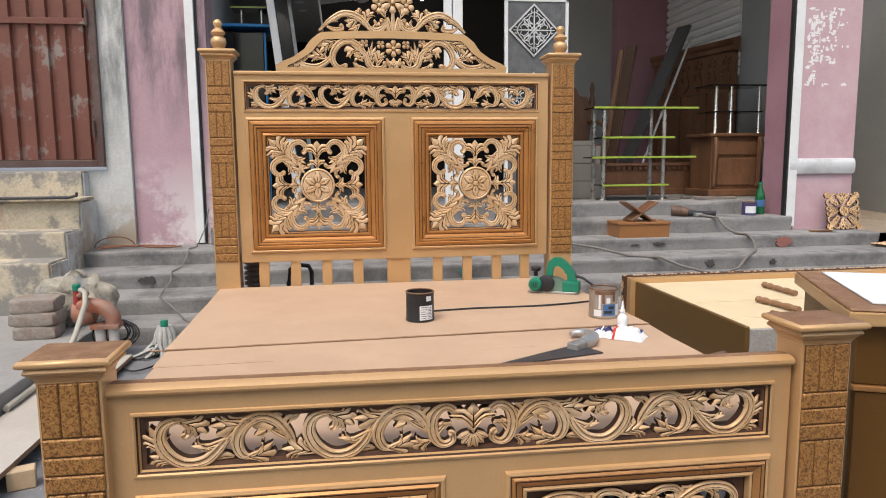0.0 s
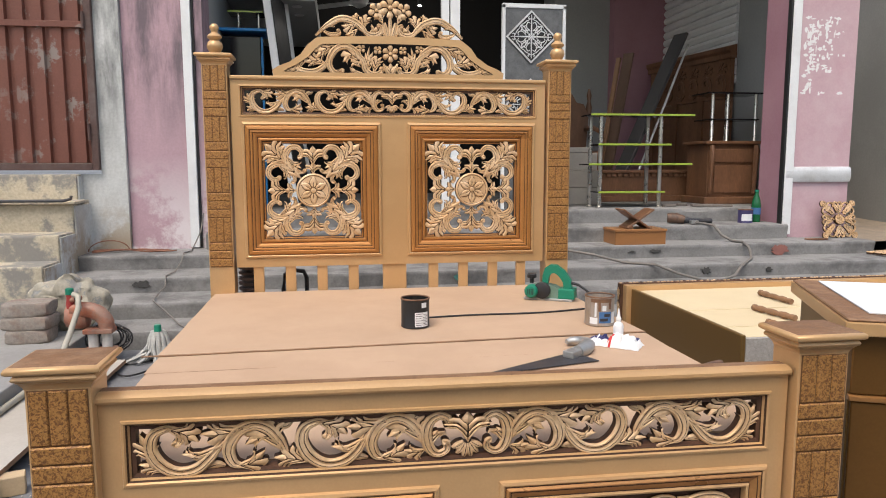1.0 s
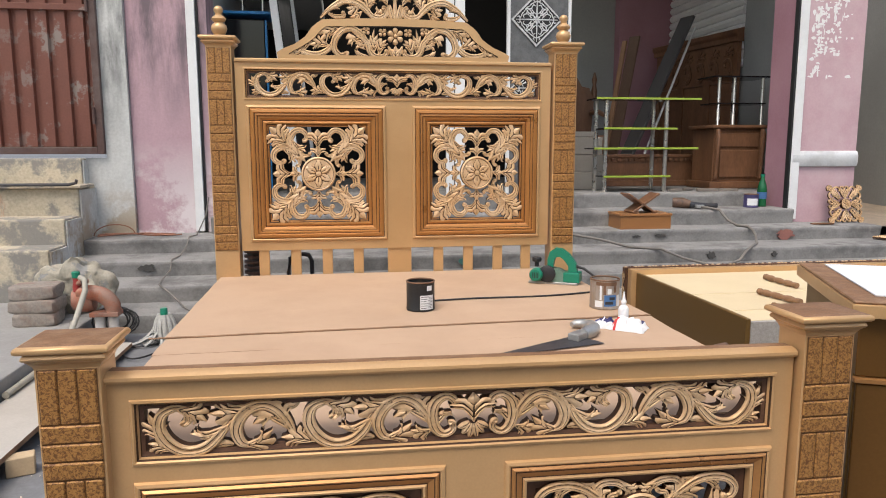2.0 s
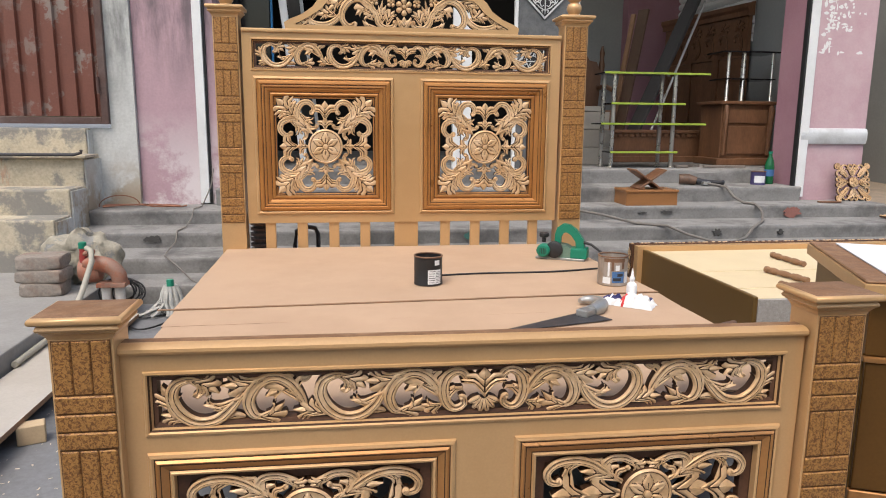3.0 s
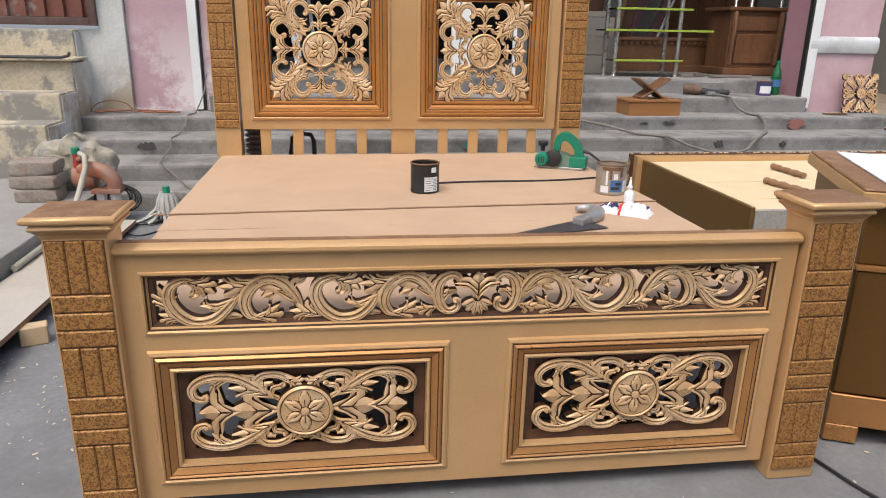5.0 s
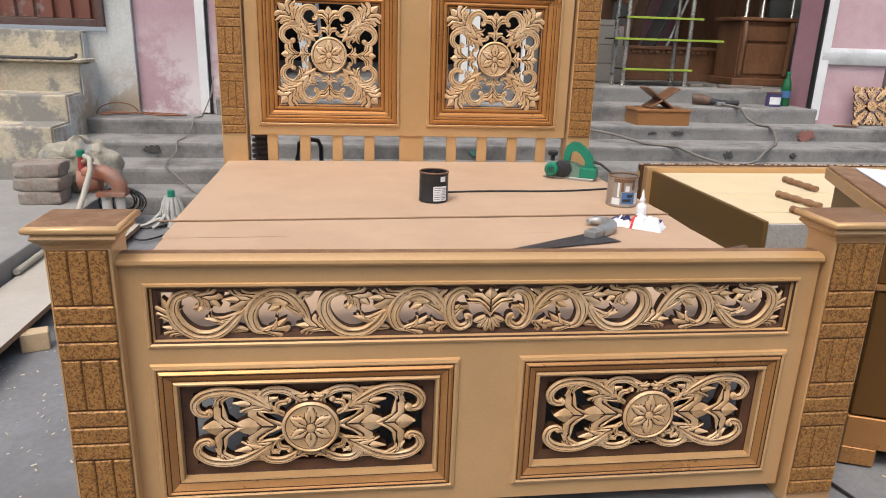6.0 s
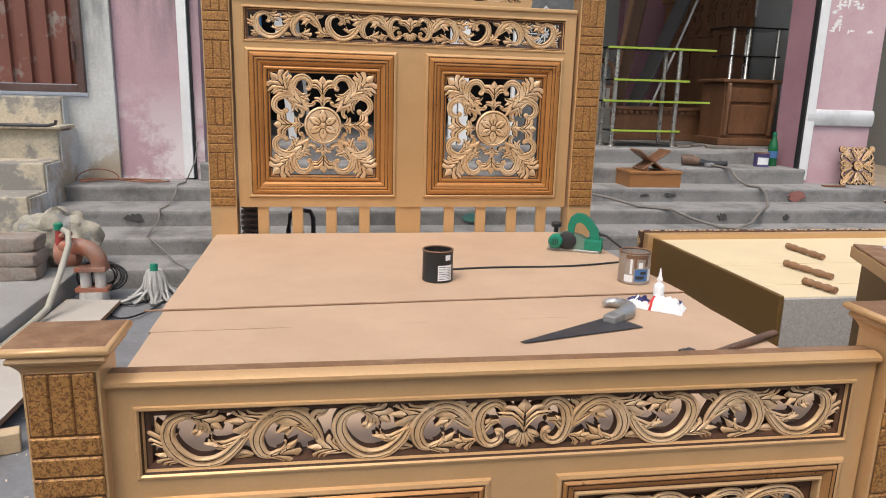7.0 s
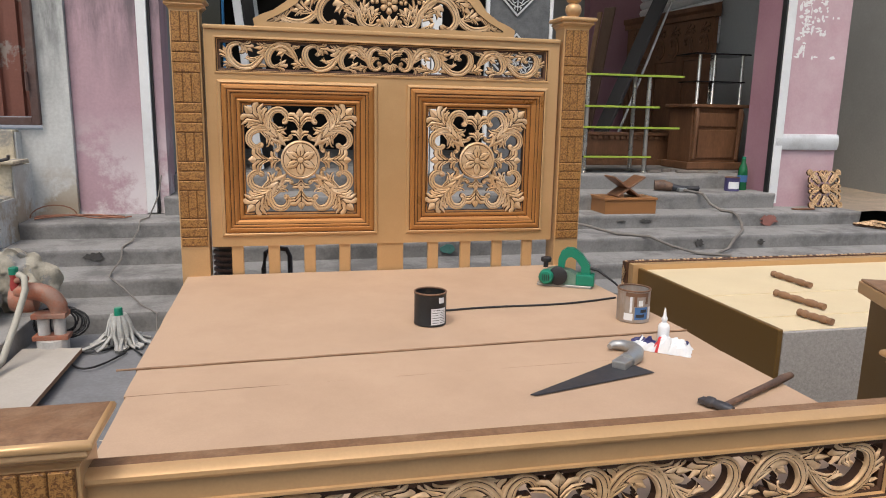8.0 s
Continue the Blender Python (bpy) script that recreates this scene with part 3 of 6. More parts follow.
prof = [(0.0, 0.664), (-0.010, 0.667), (-0.014, 0.673), (-0.013, 0.680), (-0.004, 0.6865), (0.014, 0.6885), (0.046, 0.687), (0.046, 0.659)]
vs = [(x, y, z) for x in (FX0, FX1 - 0.004) for y, z in prof]
m = len(prof)
rail.add(vs, [(k, (k + 1) % m, m + (k + 1) % m, m + k) for k in range(m)] + [tuple(range(m)), tuple(range(m, 2 * m))], [0, 0, 0, 0, 0, 1, 1, 0, 0, 0])
part("top_rail", rail, foot, "gold nosed rail with a bare brown top", smooth=35)
for x0, x1 in ((-0.178, -0.049), (1.549, 1.680)):
    block_post(bed, x0, x1, -0.028, 0.075, ground_z(0), 0.0, 0.716, [0.12, 0.122, 0.12, 0.122, 0.12, 0.08], 0.9)

# headboard
HY = 2.10
FRIEZE_H = (-0.004, 1.415, 1.492, 1.553)
PANELS_H = [(0.0, 0.703, 0.68, 1.376), (0.824, 0.703, 1.49, 1.376)]
s = Shape(GOLD)
holed_board(s, (FX0, FX1), (0.652, 1.590), [FRIEZE_H, *[(a + 0.03, b + 0.03, c - 0.03, d - 0.03) for a, b, c, d in PANELS_H]], HY, HY + 0.045)
s.box((FX0, HY - 0.012, 1.588), (FX1, HY + 0.055, 1.606), 0.005)
head = part("headboard", s, bed)
for x0, x1 in ((-0.182, -0.062), (1.560, 1.684)):
    p = block_post(bed, x0, x1, HY - 0.02, HY + 0.09, ground_z(2.15), 0.5, 1.652, [0.124] * 8, 0.92)
    cx, cy = (x0 + x1) / 2, HY + 0.035
    f = Shape(GOLD)
    f.lathe([(0.036, 1.705), (0.036, 1.712), (0.026, 1.718), (0.036, 1.735), (0.039, 1.748), (0.034, 1.765), (0.020, 1.776), (0.032, 1.785), (0.036, 1.793), (0.028, 1.803),
             (0.016, 1.811), (0.016, 1.822), (0.022, 1.831), (0.022, 1.842), (0.013, 1.853), (0.003, 1.856)], (cx, cy, 0), n=18)
    part("finial", f, p, "turned gold finial", smooth=40)
for k, x in enumerate((0.055, 0.215, 0.375, 0.535, 0.749, 0.955, 1.115, 1.275, 1.43)):
    w = 0.062 if k == 4 else 0.026
    part("slat", Shape(GOLD).box((x - w, HY + 0.008, 0.44), (x + w, HY + 0.028, 0.66), 0.003), head)
part("bottom_rail", Shape(RAILWOOD).box((FX0, HY + 0.03, 0.36), (FX1, HY + 0.055, 0.50), 0.003), head)

# mouldings
for r in PANELS_H:
    pr = [(-0.006, 0.0, 0), (-0.002, 0.010, 0), (0.006, 0.013, 0), (0.010, 0.010, 2), (0.0125, 0.010, 1), (0.020, 0.017, 1), (0.030, 0.019, 1), (0.034, 0.014, 2), (0.037, 0.014, 1),
          (0.044, 0.015, 1), (0.048, 0.010, 2), (0.051, 0.010, 1), (0.060, 0.008, 1), (0.066, 0.002, 1), (0.070, -0.002, 2), (0.073, -0.002, 1), (0.080, 0.002, 1), (0.086, 0.001, 1),
          (0.090, -0.006, 2), (0.094, -0.008, 1), (0.100, -0.010, 3), (0.101, -0.04, 3)]
    part("panel_moulding", moulding(r, pr, HY, (GOLD, CARAMEL, GLAZE, DARKWOOD)), head, "caramel stained reeded moulding")
for r in PANELS_F:
    pr = [(-0.006, 0.0, 0), (-0.003, 0.007, 0), (0.004, 0.010, 0), (0.008, 0.007, 2), (0.0105, 0.007, 1), (0.016, 0.012, 1), (0.020, 0.009, 2), (0.0225, 0.009, 1),
          (0.034, 0.002, 1), (0.037, 0.000, 2), (0.039, 0.001, 0), (0.043, 0.006, 0), (0.048, 0.004, 0), (0.050, -0.014, 2), (0.052, -0.016, 3), (0.076, -0.018, 3), (0.077, -0.04, 3)]
    part("panel_moulding", moulding(r, pr, 0.0, (GOLD, GOLDBROWN, GLAZE, DARKWOOD)), foot, "brown gold reeded moulding with a dark rabbet")
for r, y, par in ((FRIEZE_F, 0.0, foot), (FRIEZE_H, HY, head)):
    pr = [(-0.010, 0.0, 0), (-0.008, 0.004, 0), (-0.003, 0.005, 0), (0.0, 0.001, 2), (0.003, -0.004, 0), (0.006, -0.010, 2), (0.008, -0.012, 3), (0.016, -0.014, 3), (0.017, -0.040, 3)]
    part("frieze_moulding", moulding(r, pr, y, (GOLD, CARAMEL, GLAZE, DARKWOOD)), par, "dark rabbet frame round the frieze")


def medallion(cv, r, name, parent):
    """A turned boss with a six-petalled flower carved into its face, in one piece."""
    cv.fresh()
    n = 120
    rings = [0.0, 0.08, 0.135, 0.155, 0.175, 0.22, 0.27, 0.32, 0.37, 0.42, 0.47, 0.52, 0.57, 0.62, 0.67, 0.72, 0.77, 0.82, 0.855, 0.88, 0.92, 0.97, 1.0, 1.0]

    def petal(q, a):
        """How far inside a petal the place lies, and how far off its midrib."""
        d = (a - math.pi / 2 + math.pi / 6) % (math.pi / 3) - math.pi / 6
        x, y = q * math.cos(d), abs(q * math.sin(d))
        if not 0.15 < x < 0.82:
            return -1.0, y
        return 0.205 * math.sin(math.pi * ((x - 0.15) / 0.67) ** 0.85) ** 0.75 - y, y
    vs, fs, sl = [], [], []
    for i, q in enumerate(rings):
        for k in range(n):
            a = 2 * math.pi * k / n
            ins, y = petal(q, a)
            if i == len(rings) - 1:
                h = -0.012
            elif q > 0.87:
                h = 0.0255 - 0.006 * abs(q - 0.93) / 0.07
            elif q < 0.14:
                h = 0.0285 - 0.10 * q * q
            elif q < 0.18:
                h = 0.021
            else:
                h = 0.0205 + (0.0055 * min(1.0, ins / 0.05) * (0.75 + 0.25 * min(1.0, y / 0.05)) if ins > 0 else 0.0)
            vs.append(cv.place(r * q * math.cos(a), r * q * math.sin(a), h))
    for i in range(len(rings) - 1):
        mid = (rings[i] + rings[i + 1]) / 2
        for k in range(n):
            k2 = (k + 1) % n
            fs.append((i * n + k, i * n + k2, (i + 1) * n + k2, (i + 1) * n + k))
            ins, y = petal(mid, 2 * math.pi * (k + 0.5) / n)
            groove = -0.014 < ins < 0.012 or (ins > 0.03 and y < 0.012 and mid < 0.66)
            sl.append(1 if i == len(rings) - 2 or 0.855 < mid < 0.885 or 0.15 < mid < 0.18 or (groove and 0.18 < mid < 0.85) else 0)
    cv.s.add(vs, fs, sl)
    return part(name, cv.s, parent, smooth=45)


def square_carving(cx, cz, y, hw, hh, parent):
    """Acanthus round a boss: four upright leaves, four corner sprays, eight scrolls."""
    def place(u, v, h):
        return (cx + u, y - h, cz + v)
    cv = Carver(place)
    medallion(cv, 0.086, "medallion", parent)
    kx, kz = hw / 0.24, hh / 0.24
    cv.place = lambda u, v, h: place(u * kx, v * kz, h)
    for q in range(4):
        turn = q * math.pi / 2
        cv.fresh(turn=turn).leaf([(0, 0.078), (0, 0.11), (0, 0.145)], 0.062, 2, 0.013).done("leaf", parent)
        cv.fresh(turn=turn).leaf([(0, 0.125), (0, 0.17), (0, 0.228)], 0.094, 3, 0.015).done("leaf", parent)
        cv.fresh(turn=turn).leaf([(0.06, 0.06), (0.12, 0.122), (0.165, 0.165)], 0.045, 2, 0.015).done("leaf", parent)
        cv.fresh(turn=turn).leaf([(0.140, 0.140), (0.185, 0.185), (0.238, 0.238)], 0.098, 3, 0.016).done("leaf", parent)
        for swap in (False, True):
            def side():
                return cv.fresh(swap=swap, turn=turn)
            side().scroll([(0.098, 0.070), (0.128, 0.120), (0.137, 0.170), (0.118, 0.212), (0.082, 0.221), (0.057, 0.198), (0.062, 0.172), (0.078, 0.170)], [0.007, 0.014, 0.016, 0.015, 0.013, 0.010, 0.007], 0.013, bulb=0.8).done("scroll", parent)
            side().leaf([(0.138, 0.130), (0.160, 0.180), (0.174, 0.232)], 0.062, 3, 0.014).done("leaf", parent)
            side().leaf([(0.130, 0.178), (0.108, 0.134), (0.058, 0.112)], 0.074, 4, 0.013, sides=(-1,)).done("leaf", parent)
            side().leaf([(0.118, 0.100), (0.098, 0.098), (0.076, 0.118)], 0.050, 2, 0.012).done("leaf", parent)
            side().scroll([(0.096, 0.078), (0.072, 0.090), (0.046, 0.095), (0.040, 0.112)], [0.007, 0.010, 0.008, 0.006], 0.012, bulb=1.0).done("scroll", parent)


def rect_carving(cx, cz, y, hw, hh, parent):
    """Acanthus round a boss in a long panel: two lying leaves, four large and four small scrolls."""
    def place(u, v, h):
        return (cx + u, y - h, cz + v)
    cv = Carver(place)
    medallion(cv, 0.066, "medallion", parent)
    kx, kz = hw / 0.285, hh / 0.112
    cv.place = lambda u, v, h: place(u * kx, v * kz, h)
    for sx in (1, -1):
        cv.fresh((sx, 1)).leaf([(0.055, 0.0), (0.11, 0.001), (0.195, 0.002)], 0.118, 2, 0.013).done("leaf", parent)
        cv.fresh((sx, 1)).leaf([(0.155, 0.002), (0.20, 0.002), (0.262, 0.002)], 0.108, 2, 0.015).done("leaf", parent)
        for sz in (1, -1):
            def corner():
                return cv.fresh((sx, sz))
            corner().scroll([(0.060, 0.028), (0.112, 0.066), (0.160, 0.098), (0.205, 0.109), (0.250, 0.101), (0.275, 0.076), (0.270, 0.048), (0.248, 0.040), (0.240, 0.056)],
                            [0.005, 0.011, 0.014, 0.014, 0.012, 0.011, 0.009, 0.008], 0.014, bulb=0.75).done("scroll", parent)
            corner().leaf([(0.170, 0.104), (0.215, 0.096), (0.236, 0.062)], 0.050, 3, 0.013, sides=(-1,)).done("leaf", parent)
            corner().leaf([(0.074, 0.036), (0.122, 0.064), (0.188, 0.074)], 0.056, 3, 0.013).done("leaf", parent)
            corner().stroke([(0.066, 0.036), (0.104, 0.058), (0.119, 0.086), (0.102, 0.107), (0.066, 0.108), (0.036, 0.092), (0.016, 0.080)],
                            [0.005, 0.009, 0.011, 0.011, 0.011, 0.012, 0.012], 0.012, 2, 28).done("scroll", parent)
            corner().leaf([(0.050, 0.104), (0.026, 0.086), (0.001, 0.066)], 0.036, 2, 0.013).done("leaf", parent)
            corner().leaf([(0.094, 0.050), (0.102, 0.074), (0.078, 0.088)], 0.036, 2, 0.012).done("leaf", parent)
            corner().scroll([(0.082, 0.046), (0.078, 0.066), (0.060, 0.072), (0.048, 0.084)], [0.005, 0.008, 0.007, 0.006], 0.011, bulb=0.95).done("scroll", parent)
            corner().stroke([(0.122, 0.106), (0.140, 0.102), (0.164, 0.110)], [0.005, 0.009, 0.003], 0.008, 1, 8).done("tab", parent)


def frieze(cx, cz, y, half, hh, parent):
    """A running scroll of acanthus on both sides of a palmette."""
    def place(u, v, h):
        return (cx + u, y - h, cz + v)
    cv = Carver(place)
    kx, kz = half / 1.0, hh / 0.10
    cv.place = lambda u, v, h: place(u * kx, v * kz, h)
    cv.fresh().leaf([(0, -0.025), (0, 0.03), (0, 0.102)], 0.112, 3, 0.020, notch=0.5).done("palmette", parent)
    for a in (-66, -40, -13, 13, 40, 66):
        c, sn = math.sin(radians(a)), -math.cos(radians(a))
        cv.fresh().stroke([(c * 0.012, -0.022 + sn * 0.012), (c * 0.03, -0.022 + sn * 0.042), (c * 0.052, -0.024 + sn * 0.070)], [0.006, 0.012, 0.013, 0.006], 0.017, 1, 8).done("petal", parent)
    for sx in (1, -1):
        def wave():
            return cv.fresh((sx, 1))
        # volute beside the palmette
        wave().scroll([(0.052, 0.040), (0.066, 0.078), (0.092, 0.090), (0.122, 0.062), (0.132, 0.005), (0.118, -0.055), (0.092, -0.075), (0.066, -0.058), (0.068, -0.028), (0.082, -0.022)],
                      [0.010, 0.016, 0.019, 0.019, 0.019, 0.017, 0.014, 0.010, 0.008], 0.015, bulb=0.75).done("scroll", parent)
        wave().leaf([(0.118, -0.045), (0.108, 0.010), (0.070, 0.022)], 0.056, 3, 0.013, sides=(1,)).done("leaf", parent)
        wave().leaf([(0.130, -0.050), (0.160, -0.062), (0.202, -0.052)], 0.056, 3, 0.013).done("leaf", parent)
        for o, end in ((0.0, 0.0), (0.43, 0.012)):
            # ribbon over the crest
            wave().stroke([(o + 0.128, -0.055), (o + 0.150, 0.012), (o + 0.185, 0.070), (o + 0.231, 0.090), (o + 0.280, 0.058), (o + 0.304, -0.008), (o + 0.290, -0.066), (o + 0.255, -0.082)],
                          [0.007, 0.016, 0.021, 0.023, 0.023, 0.020, 0.017, 0.010], 0.016, 2, 32).done("ribbon", parent)
            wave().leaf([(o + 0.230, 0.092), (o + 0.305, 0.062), (o + 0.385, 0.062)], 0.080, 3, 0.015, notch=0.5).done("leaf", parent)
            wave().leaf([(o + 0.148, -0.020), (o + 0.185, 0.042), (o + 0.255, 0.008)], 0.082, 4, 0.014).done("leaf", parent)
            wave().leaf([(o + 0.288, -0.078), (o + 0.240, -0.070), (o + 0.196, -0.020)], 0.062, 3, 0.013).done("leaf", parent)
            # ribbon through the trough, rolled up into the next wave
            r = o + end
            wave().stroke([(o + 0.318, 0.030), (r + 0.345, -0.035), (r + 0.388, -0.082), (r + 0.445, -0.090), (r + 0.492, -0.052), (r + 0.516, 0.010), (r + 0.506, 0.066), (r + 0.470, 0.090), (r + 0.438, 0.084)],
                          [0.010, 0.018, 0.022, 0.023, 0.022, 0.020, 0.018, 0.016, 0.012], 0.016, 2, 34).done("ribbon", parent)
            wave().leaf([(r + 0.474, 0.092), (r + 0.425, 0.072), (r + 0.376, 0.030)], 0.070, 3, 0.015).done("leaf", parent)
            wave().scroll([(r + 0.436, 0.080), (r + 0.432, 0.040), (r + 0.452, 0.016)], [0.010, 0.014, 0.011], 0.014, n=22, bulb=1.0).done("scroll", parent)
            wave().leaf([(o + 0.322, 0.016), (r + 0.362, -0.038), (r + 0.428, -0.018)], 0.082, 4, 0.013, sides=(1,)).done("leaf", parent)
            wave().stroke([(o + 0.315, -0.078), (o + 0.340, -0.070), (o + 0.368, -0.084)], [0.006, 0.018, 0.006], 0.009, 1, 9).done("tab", parent)
            wave().stroke([(o + 0.120 + 0.02, 0.092), (o + 0.142 + 0.02, 0.080), (o + 0.175, 0.092)] if o == 0 else [(0.545, 0.090), (0.565, 0.076), (0.59, 0.088)], [0.005, 0.014, 0.005], 0.009, 1, 9).done("tab", parent)
        wave().leaf([(0.490, -0.078), (0.540, -0.060), (0.602, -0.052)], 0.072, 3, 0.014).done("leaf", parent)
        wave().leaf([(0.930, -0.060), (0.962, 0.0), (0.988, 0.072)], 0.060, 3, 0.014).done("leaf", parent)
        wave().leaf([(0.900, -0.085), (0.945, -0.068), (0.992, -0.050)], 0.060, 3, 0.013).done("leaf", parent)


for r in PANELS_H:
    square_carving((r[0] + r[2]) / 2, (r[1] + r[3]) / 2, HY + 0.012, (r[2] - r[0]) / 2 - 0.100, (r[3] - r[1]) / 2 - 0.100, head)
for r in PANELS_F:
    rect_carving((r[0] + r[2]) / 2, (r[1] + r[3]) / 2 + 0.007, 0.016, (r[2] - r[0]) / 2 - 0.072, (r[3] - r[1]) / 2 - 0.074, foot)
frieze(MID, (FRIEZE_F[1] + FRIEZE_F[3]) / 2 - 0.002, 0.022, 0.728, 0.055, foot)
frieze(0.744, (FRIEZE_H[1] + FRIEZE_H[3]) / 2, HY + 0.02, 0.728, 0.055, head)

# crest
CX = 0.738
outer = [(-0.58, 0.0), (-0.585, 0.03), (-0.555, 0.048), (-0.50, 0.070), (-0.445, 0.108), (-0.415, 0.150), (-0.385, 0.175), (-0.36, 0.192)]


def crest_place(u, v, h):
    return (CX + u, HY + 0.012 - h, 1.606 + v)


cs = Shape(GOLD, GLAZE)
ring = outer + [(u, v + 0.0) for u, v in ((-0.18, 0.200), (0, 0.204), (0.18, 0.200))] + [(-u, v) for u, v in outer[::-1]]
inner = [(-0.525, 0.020), (-0.527, 0.026), (-0.50, 0.040), (-0.455, 0.064), (-0.405, 0.098), (-0.372, 0.136), (-0.348, 0.155), (-0.335, 0.158)]
inner = inner + [(-0.18, 0.163), (0, 0.166), (0.18, 0.163)] + [(-u, v) for u, v in inner[::-1]]
n = len(ring)
vs = [crest_place(u, v, h) for h in (0.016, -0.02) for u, v in ring] + [crest_place(u, v, h) for h in (0.016, -0.02) for u, v in inner]
fs, sl = [], []
for k in range(n):
    k2 = (k + 1) % n
    fs += [(k, k2, 2 * n + k2, 2 * n + k), (n + k, n + k2, 3 * n + k2, 3 * n + k), (k, k2, n + k2, n + k), (2 * n + k, 2 * n + k2, 3 * n + k2, 3 * n + k)]
    sl += [0, 0, 0, 1]
cs.add(vs, fs, sl)
crest = part("crest", cs, head)
cv = Carver(crest_place)
cv.fresh().flower(0, 0.118, 0.043, 6, 0.016, math.pi / 2).done("flower", head)
cv.fresh().leaf([(0, 0.006), (0, 0.035), (0, 0.074)], 0.052, 2, 0.015).done("leaf", head)
for sx in (1, -1):
    def half():
        return cv.fresh((sx, 1))
    half().stroke([(0.010, 0.010), (0.022, 0.04), (0.036, 0.070)], [0.006, 0.012, 0.004], 0.014, 1, 9).done("petal", head)
    # great arch springing from the volute
    half().scroll([(0.175, 0.118), (0.140, 0.085), (0.128, 0.042), (0.100, 0.018), (0.064, 0.018), (0.044, 0.036), (0.052, 0.054)], [0.012, 0.014, 0.015, 0.014, 0.012, 0.009], 0.014, bulb=0.75).done("scroll", head)
    half().scroll([(0.134, 0.075), (0.166, 0.122), (0.218, 0.152), (0.268, 0.140), (0.302, 0.094), (0.304, 0.050), (0.276, 0.020), (0.246, 0.026), (0.244, 0.044)], [0.007, 0.014, 0.018, 0.018, 0.016, 0.014, 0.011, 0.009], 0.015).done("scroll", head)
    half().leaf([(0.085, 0.020), (0.074, 0.066), (0.044, 0.102)], 0.044, 3, 0.013).done("leaf", head)
    half().leaf([(0.110, 0.030), (0.104, 0.080), (0.088, 0.128)], 0.034, 3, 0.012).done("leaf", head)
    half().leaf([(0.126, 0.050), (0.116, 0.096), (0.104, 0.156)], 0.026, 2, 0.012).done("leaf", head)
    half().leaf([(0.142, 0.060), (0.190, 0.108), (0.240, 0.074)], 0.058, 4, 0.013).done("leaf", head)
    half().leaf([(0.150, 0.050), (0.178, 0.070), (0.200, 0.050)], 0.030, 2, 0.012).done("leaf", head)
    half().leaf([(0.140, 0.022), (0.178, 0.022), (0.206, 0.050)], 0.040, 2, 0.012).done("leaf", head)
    half().leaf([(0.300, 0.030), (0.275, 0.022), (0.330, 0.014)], 0.03, 2, 0.010).done("leaf", head)
    for u, v in ((0.064, 0.136), (0.146, 0.142), (0.362, 0.136)):
        half().flower(u, v, 0.022, 4, 0.013, math.pi / 4).done("flower", head)
    half().leaf([(0.268, 0.150), (0.325, 0.134), (0.376, 0.086)], 0.056, 3, 0.013).done("leaf", head)
    half().stroke([(0.306, 0.090), (0.334, 0.050), (0.384, 0.024), (0.440, 0.030), (0.472, 0.054)], [0.008, 0.014, 0.016, 0.014, 0.008], 0.013, 2, 22).done("ribbon", head)
    half().leaf([(0.322, 0.064), (0.372, 0.078), (0.430, 0.070)], 0.050, 3, 0.012).done("leaf", head)
    half().leaf([(0.410, 0.086), (0.456, 0.062), (0.486, 0.022)], 0.044, 3, 0.012).done("leaf", head)
    half().leaf([(0.440, 0.026), (0.490, 0.030), (0.535, 0.018)], 0.030, 2, 0.011).done("leaf", head)
    # upper tier
    half().stroke([(0.370, 0.200), (0.318, 0.248), (0.250, 0.284), (0.186, 0.274), (0.140, 0.240), (0.112, 0.206)], [0.005, 0.012, 0.017, 0.018, 0.016, 0.008], 0.014, 2, 24).done("ribbon", head)
    half().scroll([(0.142, 0.252), (0.120, 0.218), (0.082, 0.204), (0.048, 0.222), (0.050, 0.250), (0.068, 0.254)], [0.008, 0.013, 0.014, 0.012, 0.009], 0.014, bulb=0.85).done("scroll", head)
    half().leaf([(0.140, 0.228), (0.128, 0.270), (0.092, 0.296)], 0.044, 3, 0.013).done("leaf", head)
    half().leaf([(0.108, 0.216), (0.086, 0.232), (0.094, 0.262)], 0.030, 2, 0.012).done("leaf", head)
    half().leaf([(0.168, 0.262), (0.200, 0.244), (0.244, 0.252)], 0.046, 3, 0.013).done("leaf", head)
    half().leaf([(0.160, 0.238), (0.190, 0.214), (0.226, 0.206)], 0.036, 2, 0.012).done("leaf", head)
    half().scroll([(0.330, 0.222), (0.296, 0.208), (0.256, 0.212), (0.262, 0.236)], [0.006, 0.011, 0.011, 0.008], 0.012, bulb=0.9).done("scroll", head)
    half().leaf([(0.318, 0.240), (0.296, 0.252), (0.262, 0.262)], 0.026, 2, 0.012).done("leaf", head)
    half().leaf([(0.160, 0.274), (0.172, 0.290), (0.192, 0.298)], 0.034, 2, 0.012).done("leaf", head)
    half().leaf([(0.036, 0.262), (0.050, 0.290), (0.088, 0.300)], 0.038, 2, 0.013).done("leaf", head)
    half().flower(0.068, 0.328, 0.042, 5, 0.015, 0.9).done("flower", head)
    half().stroke([(0.012, 0.204), (0.020, 0.236), (0.028, 0.270)], [0.010, 0.012, 0.006], 0.014, 1, 8).done("petal", head)
    half().stroke([(0.026, 0.204), (0.038, 0.228), (0.036, 0.262)], [0.006, 0.010, 0.005], 0.013, 1, 8).done("petal", head)
cv.fresh().stroke([(0, 0.202), (0, 0.25), (0, 0.30)], [0.008, 0.010, 0.008], 0.013, 1, 8).done("petal", head)
